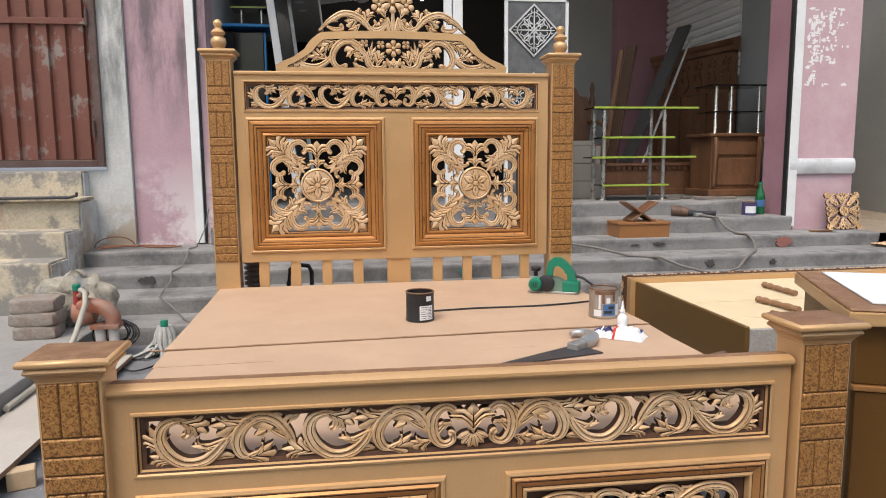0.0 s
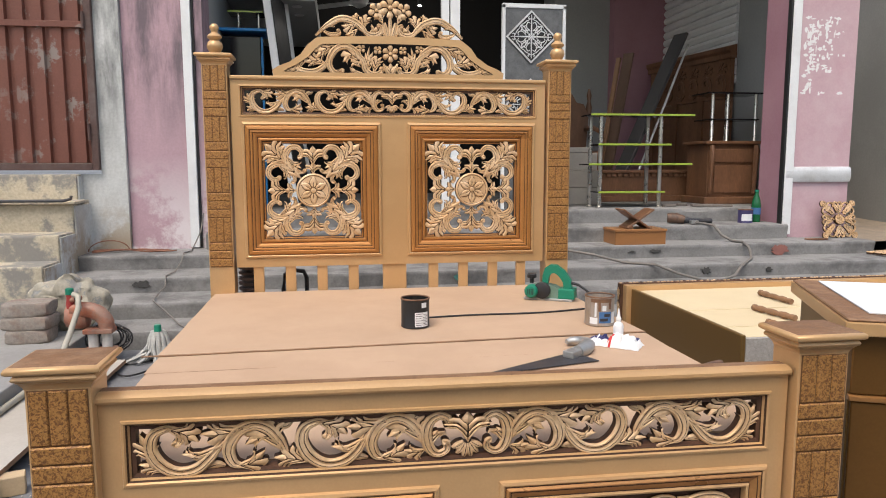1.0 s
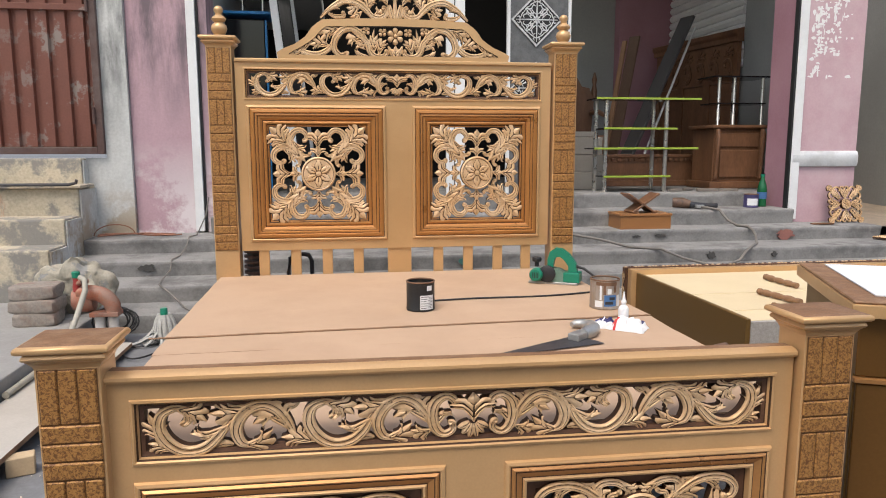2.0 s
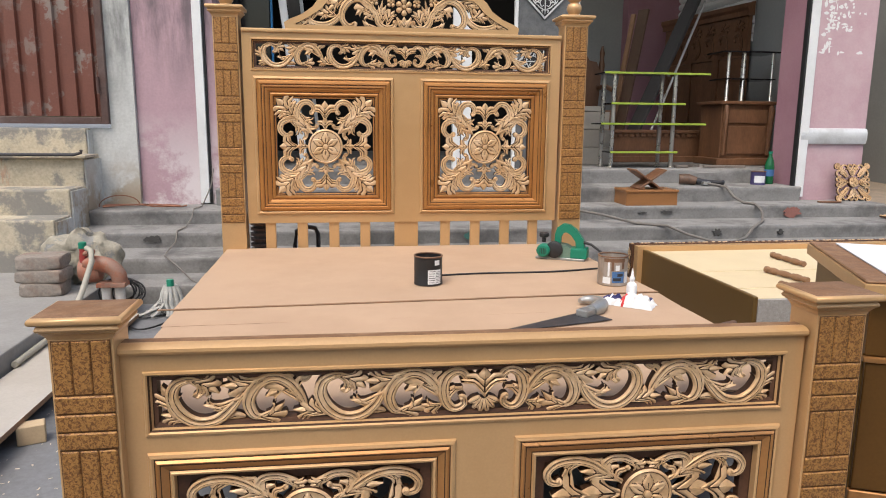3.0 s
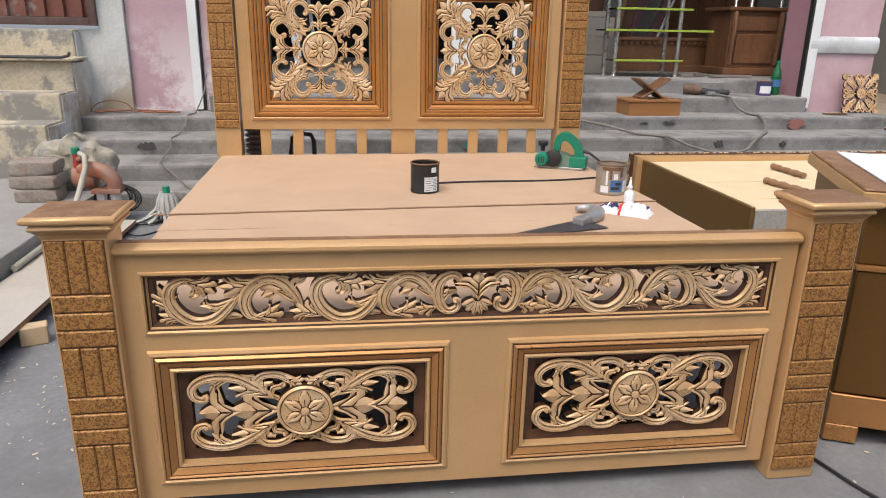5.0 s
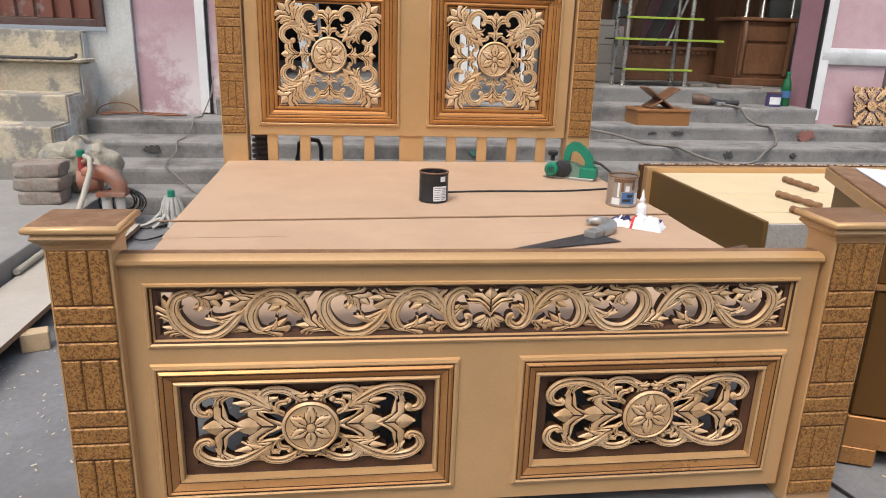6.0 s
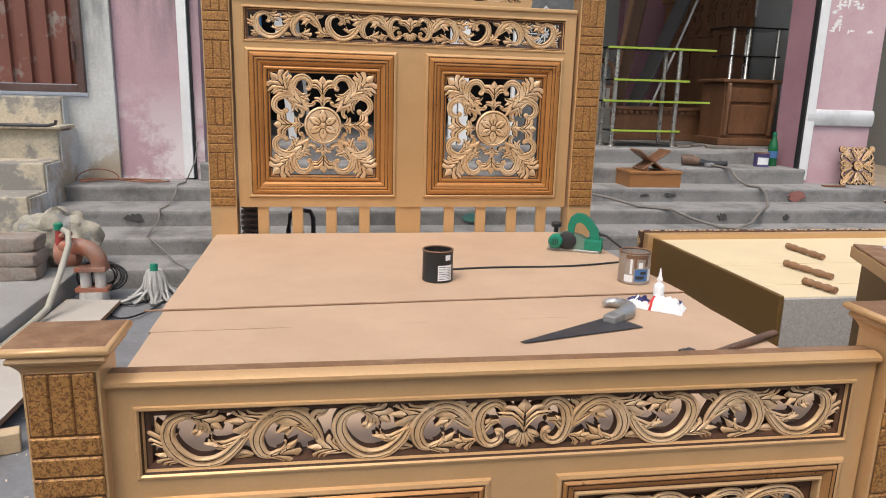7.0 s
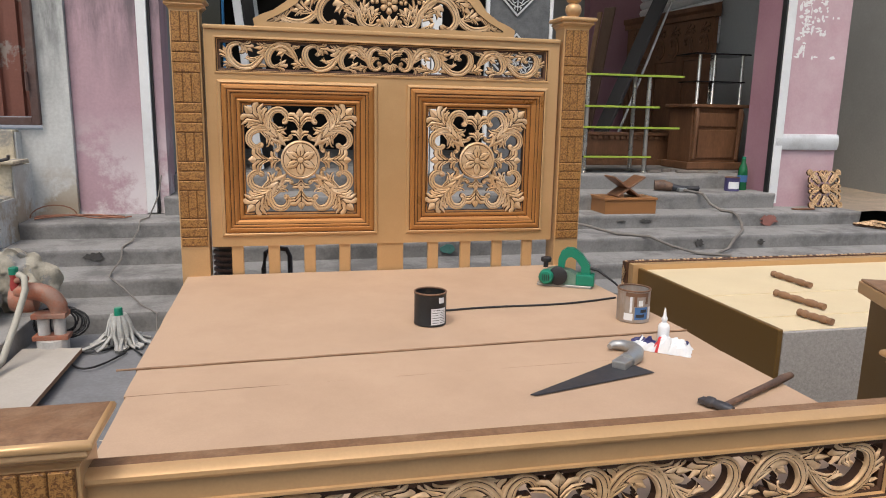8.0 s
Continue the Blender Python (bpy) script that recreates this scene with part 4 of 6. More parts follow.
cv.fresh().flower(0, 0.342, 0.054, 6, 0.018, math.pi / 2).done("flower", head)

# side rails and deck boards
for x0, x1 in ((-0.04, -0.012), (1.51, 1.538)):
    part("side_rail", Shape(RAILWOOD).box((x0, 0.046, 0.33), (x1, HY + 0.03, 0.482), 0.003), bed)
for y in (0.38, 0.95, 1.5):
    part("cross_slat", Shape(RAILWOOD).box((-0.012, y, 0.43), (1.51, y + 0.07, 0.484), 0.003), bed)


def deck_z(y):
    return 0.495 + 0.0065 * y


def deck_board(corners, thick, seed, lift=0.0):
    """A sheet with slightly ragged edges: corners (x, y) anticlockwise from the near left one."""
    s = Shape(MDF, MDF_EDGE)
    poly = []
    for k in range(4):
        a, b = Vector(corners[k]), Vector(corners[(k + 1) % 4])
        m = max(6, int((b - a).length / 0.06))
        nrm = Vector((b.y - a.y, a.x - b.x)).normalized()
        for i in range(m):
            p = a.lerp(b, i / m)
            rag = 0.0025 * noise.noise((p.x * 9 + seed, p.y * 9, seed)) if 0 < i else 0
            poly.append(tuple(p + nrm * rag))
    s.prism(poly, 0.0, thick, lambda u, v, h: (u, v, deck_z(v) + h + lift + 0.0012 * noise.noise((u * 2.1, v * 2.1, seed))), 0, 1)
    return s


part("deck_board", deck_board([(-0.150, 0.047), (1.662, 0.047), (1.640, 0.802), (-0.152, 0.752)], 0.012, 1.0), bed)
part("deck_board", deck_board([(-0.158, 0.754), (1.640, 0.804), (1.645, 1.016), (-0.16, 0.946)], 0.012, 2.0), bed)
part("deck_board", deck_board([(-0.165, 0.953), (1.645, 1.024), (1.585, 2.095), (-0.160, 2.095)], 0.012, 3.0, 0.003), bed)
strip = Shape(MDF_EDGE)
strip.tube([(-0.215 + 1.86 * k / 20, 0.944 + 0.0775 * k / 20 + 0.002 * math.sin(k * 2.1), deck_z(0.98) + 0.0155) for k in range(21)], 0.0035, 6)
tagged(part("wood_strip", strip), "thin splintered wooden strip lying in the board joint", "wood strip")

# ---- tools and tins on the bed ----
RUST = mat("rust_and_paint_drips", (0.20, 0.11, 0.065), 0.6, 0.3, 0.4, 20.0, 120.0, 0.3)
TINBLACK = mat("black_tin_print", (0.022, 0.021, 0.021), 0.4, 0.2, 0.3, 20.0, 120.0, 0.05, (0.10, 0.07, 0.05), 0.5, sharp=(0.55, 0.66))
TINMIX = mat("smeared_tin_print", (0.33, 0.25, 0.185), 0.45, 0.3, 0.3, 14.0, 120.0, 0.1, (0.40, 0.40, 0.40), 0.8, stretch=(1, 1, 0.3))
PURPLE = mat("purple_tin_print", (0.06, 0.05, 0.14), 0.45, 0.1, 0.2, 14.0, 120.0, 0.05)
TEAL = mat("green_tool_plastic", (0.008, 0.19, 0.115), 0.38, 0.0, 0.12, 20.0, 120.0, 0.03)
TOOLBLACK = mat("black_rubber", (0.018, 0.018, 0.02), 0.55, 0.0, 0.2, 30.0, 160.0, 0.05)
STEELDARK = mat("dark_saw_steel", (0.052, 0.054, 0.062), 0.5, 0.35, 0.3, 14.0, 90.0, 0.1, (0.11, 0.09, 0.08), 0.5)
ALU = mat("cast_aluminium", (0.42, 0.42, 0.41), 0.45, 0.7, 0.12, 40.0, 160.0, 0.15)
HAMWOOD = mat("dirty_hammer_handle", (0.15, 0.085, 0.055), 0.6, 0.0, 0.35, 25.0, 120.0, 0.2, (0.05, 0.035, 0.03), 0.6)
PLASTICW = mat("milky_plastic", (0.78, 0.78, 0.78), 0.35, 0.0, 0.03, 12.0, 90.0, 0.0)
NAVY = mat("navy_print", (0.03, 0.03, 0.12), 0.5, 0.0, 0.1, 20.0, 90.0, 0.0)
RED = mat("red_print", (0.55, 0.03, 0.03), 0.5, 0.0, 0.1, 20.0, 90.0, 0.0)
BLUEP = mat("blue_print", (0.06, 0.16, 0.36), 0.5, 0.0, 0.15, 20.0, 90.0, 0.0)
INSIDE = mat("brown_varnish", (0.10, 0.05, 0.025), 0.35, 0.0, 0.3, 20.0, 90.0, 0.1)
TOP = 0.0125


def arc_patch(s, r, a0, a1, z0, z1, c, slot, n=8):
    vs = []
    for k in range(n + 1):
        a = radians(a0 + (a1 - a0) * k / n)
        vs += [(c[0] + r * math.cos(a), c[1] + r * math.sin(a), z0), (c[0] + r * math.cos(a), c[1] + r * math.sin(a), z1)]
    s.add(vs, [(2 * k, 2 * k + 2, 2 * k + 3, 2 * k + 1) for k in range(n)], slot)


def paint_tin(name, label, x, y, z, r, h, body_mat, patches):
    t = thing(name, label, "tin", at=(x, y, z))
    s = Shape(body_mat, RUST)
    s.lathe([(r * 0.99, 0), (r * 1.02, 0.002), (r * 1.02, 0.006), (r, 0.008), (r, h - 0.006), (r * 1.03, h - 0.004), (r * 1.03, h), (r * 0.96, h), (r * 0.955, h - 0.004),
             (r * 0.95, h - 0.06)], n=32)
    part("can", s, t, smooth=40)
    part("rim", Shape(RUST).tube([(r * 0.985 * math.cos(k * math.pi / 16), r * 0.985 * math.sin(k * math.pi / 16), h) for k in range(33)], 0.0035, 8), t, "rusty rim", smooth=60)
    part("contents", Shape(INSIDE).lathe([(r * 0.94, h - 0.062), (r * 0.94, h - 0.0585)], n=32), t, "dark varnish inside")
    for mt, a0, a1, z0, z1 in patches:
        q = Shape(mt)
        arc_patch(q, r + (0.0011 if mt is INK else 0.0006), a0, a1, z0, z1, (0, 0), 0)
        part("label", q, t)
    return t



paint_tin("paint_tin", "black paint tin with a white label and open rim", 0.762, 1.245, deck_z(1.245) + TOP + 0.004, 0.057, 0.116, TINBLACK,
          [(LABELWHITE, -98, -38, 0.008, 0.066), (LABELWHITE, -70, -46, 0.084, 0.104)] + [(INK, -94, -72 + 4 * (k % 3), 0.014 + 0.009 * k, 0.0160 + 0.009 * k) for k in range(6)] + [(INK, -64, -42 - 3 * (k % 2), 0.014 + 0.006 * k, 0.0155 + 0.006 * k) for k in range(8)])
paint_tin("paint_tin", "smeared varnish tin with a torn blue label", 1.514, 1.172, deck_z(1.17) + TOP + 0.004, 0.059, 0.118, TINMIX,
          [(BLUEP, -112, -62, 0.014, 0.060), (LABELWHITE, -150, -118, 0.010, 0.036), (LABELWHITE, -58, -34, 0.012, 0.058), (LABELWHITE, -100, -84, 0.064, 0.086), (LABELWHITE, -130, -122, 0.04, 0.098), (INK, -108, -76, 0.022, 0.034), (INK, -92, -68, 0.040, 0.052), (RUST, -146, -60, 0.098, 0.113), (RUST, -74, -62, 0.07, 0.1), (RUST, -116, -106, 0.062, 0.1)])

# electric planer
zp = deck_z(1.66) + TOP + 0.003
planer = thing("electric_planer", "green electric hand planer with black knob", "power tool", at=(1.462, 1.695, zp), turn=-28)
planer.scale = (0.9, 0.9, 0.9)
part("sole", Shape(ALU).box((-0.13, -0.045, 0.0), (0.13, 0.045, 0.012), 0.002), planer)
TOOLGREY = mat("worn_grey_green_casting", (0.16, 0.26, 0.21), 0.45, 0.3, 0.2, 20.0, 120.0, 0.08)
s = Shape(TOOLGREY)
s.prism([(-0.115, 0.012), (0.07, 0.012), (0.07, 0.055), (0.03, 0.078), (-0.045, 0.088), (-0.085, 0.078), (-0.115, 0.05)], -0.038, 0.038, lambda u, v, h: (u, h, v))
part("body", s, planer, "worn grey green casting", smooth=30)
part("heel", Shape(TEAL).box((0.055, -0.042, 0.012), (0.142, 0.042, 0.066), 0.006), planer)
hs = Shape(TEAL)
hs.prism([(0.125, 0.060), (0.118, 0.110), (0.080, 0.160), (0.040, 0.188), (0.005, 0.190), (-0.022, 0.170), (-0.034, 0.130), (-0.034, 0.085), (-0.004, 0.085), (0.000, 0.122), (0.012, 0.142),
          (0.030, 0.146), (0.052, 0.132), (0.076, 0.100), (0.080, 0.060)], -0.019, 0.019, lambda u, v, h: (u, h, v))
part("handle", hs, planer, smooth=35)
part("motor_cover", Shape(TEAL, TOOLBLACK).lathe([(0.036, 0.0), (0.036, 0.03), (0.028, 0.04), (0.0, 0.042)], (-0.085, -0.04, 0.05), 'y', 18).lathe([(0.045, 0.0), (0.045, 0.020), (0.038, 0.024)], (-0.03, -0.034, 0.055), 'y', 18, 1),
     planer, smooth=40)
for k in range(4):
    part("vent", Shape(TOOLBLACK).box((-0.10 + 0.009 * k, -0.0835, 0.035), (-0.096 + 0.009 * k, -0.0815, 0.065)), planer)
part("depth_knob", Shape(TOOLBLACK).lathe([(0.012, 0), (0.012, 0.025), (0.024, 0.028), (0.026, 0.034), (0.026, 0.046), (0.022, 0.05)], (-0.095, 0, 0.085), n=16), planer, smooth=40)
part("power_cord", Shape(TOOLBLACK).tube([(0.10, 0, 0.10), (0.16, -0.02, 0.09), (0.24, -0.02, 0.035), (0.33, 0.02, -0.06), (0.36, 0.05, -0.20)], [0.009, 0.007, 0.005, 0.004, 0.004], 8), planer, smooth=60)

cord = []
for k in range(25):
    f = k / 24
    x = 0.825 + f * 0.76
    y = 1.372 + 0.055 * f + 0.018 * math.sin(f * 6.5) - 0.03 * math.sin(f * math.pi) * (1 - f) + 0.02 * f
    cord.append((x, y, deck_z(y) + TOP + 0.0075))
tagged(part("cable", Shape(TOOLBLACK).tube(cord, 0.0042, 6), smooth=60), "thin black cable lying across the deck boards", "cable")

# hand saw
zs = deck_z(0.66) + TOP + 0.0025
saw = thing("hand_saw", "dark steel hand saw with a cast aluminium handle", "saw", at=(0, 0, zs))
bl = Shape(STEELDARK)
bl.prism([(0.898, 0.570), (0.912, 0.563), (1.318, 0.664), (1.262, 0.775), (1.225, 0.755)], 0.0, 0.002, lambda u, v, h: (u, v, h + 0.0006))
teeth = [(0.912 + (1.318 - 0.912) * k / 80, 0.563 + 0.101 * k / 80) for k in range(81)]
for k in range(80):
    (a, b), (c, d) = teeth[k], teeth[k + 1]
    bl.add([(a, b, 0.0006), (c, d, 0.0006), ((a + c) / 2 + 0.001, (b + d) / 2 - 0.004, 0.0016), (a, b, 0.0026), (c, d, 0.0026)], [(0, 1, 2), (3, 2, 4), (0, 2, 3), (1, 4, 2)], 0)
part("blade", bl, saw)
part("handle", Shape(ALU).tube([(1.270, 0.735, 0.014), (1.306, 0.762, 0.018), (1.332, 0.798, 0.019), (1.336, 0.838, 0.019), (1.316, 0.868, 0.018), (1.290, 0.876, 0.017), (1.272, 0.866, 0.016)],
                               [0.022, 0.026, 0.022, 0.019, 0.017, 0.014, 0.009], 12), saw, smooth=50)
part("ferrule", Shape(ALU).box((-0.05, -0.022, -0.012), (0.05, 0.022, 0.012), 0.004, 0, Matrix.Rotation(radians(40), 3, 'Z')), saw).location = (1.262, 0.738, 0.013)

# hammer
zh = deck_z(0.42) + TOP
ham = thing("hammer", "short claw-less hammer with a dirty wooden handle", "hammer", at=(1.357, 0.388, zh))
ham.matrix_basis = pose(1.357, 0.388, zh + 0.0145, 0, 0, 26) @ Matrix.Diagonal((1.0, 0.95, 0.82, 1))
part("handle", Shape(HAMWOOD).tube([(0.0, 0, 0), (0.12, 0, 0.0), (0.24, 0, 0.0), (0.33, 0, 0.0), (0.372, 0, 0.0)], [0.009, 0.0095, 0.011, 0.0135, 0.012], 10), ham, smooth=50)
hh = Shape(STEELDARK)
hh.lathe([(0.016, -0.046), (0.0175, -0.043), (0.0175, -0.028), (0.013, -0.022), (0.015, -0.012), (0.015, 0.014), (0.012, 0.022), (0.010, 0.03)], (0, 0, 0), 'y', 12)
hh.prism([(-0.012, 0.028), (0.012, 0.028), (0.014, 0.066), (-0.014, 0.066)], -0.010, 0.004, lambda u, v, h: (u, v, h))
part("head", hh, ham, "dark forged head", smooth=35)

# glue bottle and paper packet
zg = deck_z(0.87) + TOP
pk = thing("paper_packet", "crumpled white, red and navy paper packet", "packet", at=(1.45, 0.86, zg), turn=-38)
s = Shape(LABELWHITE)
bm = bmesh.new()
bmesh.ops.create_grid(bm, x_segments=26, y_segments=12, size=1.0)
for v in bm.verts:
    u, w = v.co.x, v.co.y
    edge = max(abs(u) ** 6, abs(w) ** 6)
    crumple = noise.fractal((u * 3.1, w * 2.3, 3), 0.8, 2.0, 3)
    v.co = Vector((u * 0.098 + 0.008 * crumple, w * 0.045 + 0.006 * noise.noise((u * 4, w * 4, 9)), (1 - edge) * (0.022 + 0.014 * (u > -0.1) + 0.020 * crumple) + 0.008 * edge * (u < -0.9)))
    v.co.z = max(0.0005, v.co.z)
bm.verts.index_update()
s.add([v.co for v in bm.verts], [[q.index for q in f.verts] for f in bm.faces])
cent = [f.calc_center_median() for f in bm.faces]
s.mats += [NAVY, RED]
s.m = [1 if (-0.06 < c.x < -0.005 and c.y > -0.026) or (c.x < -0.07 and c.y > 0) or (0.06 < c.x < 0.085 and c.y > 0.01) else (2 if -0.01 < c.x < 0.004 and c.y < 0.01 else 0) for c in cent]
bm.free()
part("wrapper", s, pk)
gb = thing("glue_bottle", "small white plastic glue bottle with a pointed nozzle", "bottle", at=(1.485, 0.905, zg + 0.0))
part("body", Shape(PLASTICW).lathe([(0.017, 0), (0.019, 0.003), (0.019, 0.06), (0.016, 0.068), (0.008, 0.075), (0.008, 0.083)], n=18), gb, smooth=40)
part("nozzle", Shape(PLASTICW).lathe([(0.010, 0.083), (0.010, 0.09), (0.006, 0.096), (0.002, 0.125)], n=14), gb, smooth=40)

# ---- wardrobe carcass lying beside the bed ----
wd = thing("wardrobe_carcass", "gold wardrobe carcass lying face down with cream back panels", "wardrobe", at=(0, 0, 0))
WX0, WX1, WY0, WY1, WZ = 2.15, 4.1, 1.17, 2.30, 0.432
zb = ground_z(1.8)
# brown gold, its colour taken down for the shade on these sides
BROWNSIDE = mat("shaded_brown_gold_panel", (0.21, 0.12, 0.038), 0.42, 0.45, 0.10, 2.0, 140.0, 0.05)
part("side_panel", Shape(BROWNSIDE).box((WX0, WY0, zb), (WX0 + 0.022, WY1, WZ + 0.012), 0.003), wd, "brown gold side panel with shade put into its colour")
part("side_panel", Shape(BROWNSIDE).box((WX1 - 0.022, WY0, zb), (WX1, WY1, WZ + 0.012), 0.003), wd)
part("end_panel", Shape(CHIP).box((WX0 + 0.024, WY0, zb), (WX1 - 0.024, WY0 + 0.02, WZ - 0.002), 0.002), wd, "raw grey speckled end board")
for a, b in ((WY0 + 0.022, 1.368), (1.374, 1.728), (1.734, WY1)):
    part("back_panel", Shape(CREAM).box((WX0 + 0.024, a, WZ - 0.02), (WX1 - 0.024, b, WZ), 0.0015), wd)
for y in (1.371, 1.731):
    part("joint_batten", Shape(CREAM).box((WX0 + 0.026, y - 0.006, WZ - 0.012), (WX1 - 0.026, y + 0.006, WZ + 0.0035), 0.001), wd, "cream joint batten")
part("cornice", Shape(GOLD).box((WX0 - 0.03, WY1 + 0.002, zb), (WX1 + 0.03, WY1 + 0.055, WZ + 0.03), 0.004), wd)
cn = Shape(DARKWOOD, GOLD_CARVED)
cn.box((WX0 - 0.045, WY1 + 0.057, zb), (WX1 + 0.03, WY1 + 0.10, WZ + 0.035), 0.004)
rnd = random.Random(4)
for k in range(92):
    x = WX0 - 0.035 + 0.0215 * k
    cn.lathe([(0.009, 0.0), (0.008, 0.004), (0.003, 0.006)], (x + rnd.uniform(-0.002, 0.002), WY1 + 0.078 + rnd.uniform(-0.006, 0.006), WZ + 0.034), 'z', 6, rnd.choice((0, 1, 1)))
part("carved_lip", cn, wd, "dark carved lip with rubbed gold beads")
cw = Carver(lambda u, v, h: (WX0 - 0.046 - h * 0.6, WY1 + 0.078 - u, zb + 0.19 + v), 0.004)
for v in (-0.11, -0.02, 0.07, 0.15):
    cw.fresh().leaf([(0.0, v - 0.04), (0.004, v), (0.0, v + 0.045)], 0.035, 3, 0.008).done("carved_leaf", wd)
for k, (x, y, a, ln) in enumerate([(2.80, 2.045, -88, 0.74), (2.53, 1.68, -80, 0.74), (2.40, 1.365, -78, 0.44)]):
    prof = [(0.020, 0.0), (0.021, 0.02), (0.014, 0.028), (0.019, 0.045), (0.022, 0.075), (0.018, 0.10), (0.013, 0.11), (0.017, 0.13), (0.020, 0.165), (0.017, 0.20), (0.013, 0.22), (0.018, 0.235),
            (0.021, 0.27), (0.018, 0.30), (0.013, 0.31), (0.018, 0.325), (0.018, 0.36)]
    sp = part("turned_spindle", Shape(SPINDLE).lathe(prof, axis='x', n=14), smooth=40)
    sp.matrix_basis = pose(x, y, WZ + 0.0182, 0, 0, a) @ Matrix.Diagonal((ln, 0.8, 0.8, 1))
    tagged(sp, "short raw turned wooden spindle lying on the carcass", "spindle", "spindles on the wardrobe")



# ---- dressing table at the edge of the yard ----
dt = thing("dressing_table", "gold dressing table with a white sheet on its top", "table", at=(1.775, 0.105, ground_z(0.3)), turn=-23.5)
DW, DD, DH = 1.15, 0.655, 0.757
# gold darkened in the paint to stand for shade on the table front
GOLDDOOR = mat("shaded_gold_door", (0.17, 0.082, 0.02), 0.38, 0.5, 0.12, 3.0, 140.0, 0.05)
part("side_panel", Shape(BROWNSIDE).box((0.03, 0.05, 0.09), (0.05, DD - 0.03, DH - 0.045), 0.002), dt)
part("side_panel", Shape(BROWNSIDE).box((DW - 0.05, 0.05, 0.09), (DW - 0.03, DD - 0.03, DH - 0.045), 0.002), dt)
part("back_panel", Shape(BROWNSIDE).box((0.05, DD - 0.05, 0.09), (DW - 0.05, DD - 0.03, DH - 0.045)), dt)
part("plinth", Shape(GOLDBROWN).box((0.03, 0.032, 0.055), (DW - 0.03, DD - 0.03, 0.152), 0.003), dt)
for x in (0.03, DW - 0.12):
    for y in (0.032, DD - 0.12):
        part("foot", Shape(GOLDBROWN).box((x, y, 0.0), (x + 0.09, y + 0.08, 0.055), 0.003), dt)
part("apron", Shape(GOLDDOOR).box((0.03, 0.035, 0.545), (DW - 0.03, 0.055, DH - 0.047), 0.003), dt)
for a, b in ((0.034, DW / 2 - 0.002), (DW / 2 + 0.002, DW - 0.034)):
    dd = part("door", Shape(GOLDDOOR).box((a, 0.032, 0.158), (b, 0.052, 0.525), 0.003), dt)
    fx = b - 0.05 if a < 0.1 else a + 0.05
    fx = a + 0.115 if a < 0.1 else fx
    hd = Shape(ALU)
    hd.tube([(fx + 0.016 * math.cos(k * 0.524), 0.018, 0.365 + 0.016 * math.sin(k * 0.524)) for k in range(13)], 0.0038, 6)
    hd.lathe([(0.012, 0.0), (0.010, 0.004), (0.005, 0.008)], (fx, 0.032, 0.381), 'y', 10)
    part("ring_handle", hd, dd, "bronze ring pull", smooth=50)
part("trim", Shape(GOLDBROWN).box((0.026, 0.026, 0.527), (DW - 0.026, 0.05, 0.543), 0.004), dt)
tp = Shape(GOLD, CAPTOP)
tp.box((0.0, 0.0, DH - 0.045), (DW, DD, DH - 0.008), 0.004)
tp.box((0.004, 0.004, DH - 0.008), (DW - 0.004, DD - 0.004, DH), 0.003, 1)
part("tabletop", tp, dt, "gold edged top with a bare brown border")
sheet = part("top_sheet", Shape(LABELWHITE).box((0.075, 0.075, DH + 0.001), (DW - 0.05, DD - 0.05, DH + 0.006), 0.001), dt, "white laminated sheet")

# ---- clutter on the ground and plinth ----
BRICKM = mat("old_mortared_brick", (0.27, 0.235, 0.205), 0.95, 0.0, 0.3, 9.0, 70.0, 1.0, (0.24, 0.15, 0.11), 0.6, sharp=(0.48, 0.6), detail=9.0)
for k, (x, y, z, a, w) in enumerate([(-1.235, 2.58, 0.20, 3, 0.22), (-1.24, 2.585, 0.274, -3, 0.245), (-1.245, 2.59, 0.348, 2, 0.24)]):
    bm = bmesh.new()
    bmesh.ops.create_cube(bm, size=1.0)
    bmesh.ops.subdivide_edges(bm, edges=bm.edges[:], cuts=5, use_grid_fill=True)
    for v in bm.verts:
        p = v.co.copy()
        r = 1 - 0.05 * (abs(p.x * 2) ** 6 * abs(p.y * 2) ** 6 + abs(p.z * 2) ** 8 * (abs(p.x * 2) ** 8 + abs(p.y * 2) ** 8) * 0.6)
        p = Vector((p.x * w, p.y * 0.19, p.z * 0.073)) * r
        v.co = p + 0.009 * Vector((noise.noise(p * 22 + Vector((k, 0, 0))), noise.noise(p * 14 + Vector((0, k + 5, 0))), 0))
    bm.verts.index_update()
    s = Shape(BRICKM).add([v.co for v in bm.verts], [[q.index for q in f.verts] for f in bm.faces])
    bm.free()
    b = part("brick", s, smooth=60)
    b.matrix_basis = pose(x, y, z + 0.0365, 0, 0, a)
    tagged(b, "large old brick caked with mortar, stacked flat", "brick", "bricks stacked on the plinth")

SACK = mat("crumpled_cement_sack", (0.34, 0.315, 0.255), 0.8, 0.0, 0.25, 9.0, 80.0, 0.9, (0.20, 0.205, 0.21), 0.8, sharp=(0.57, 0.60))
bm = bmesh.new()
bmesh.ops.create_icosphere(bm, subdivisions=5, radius=1.0)
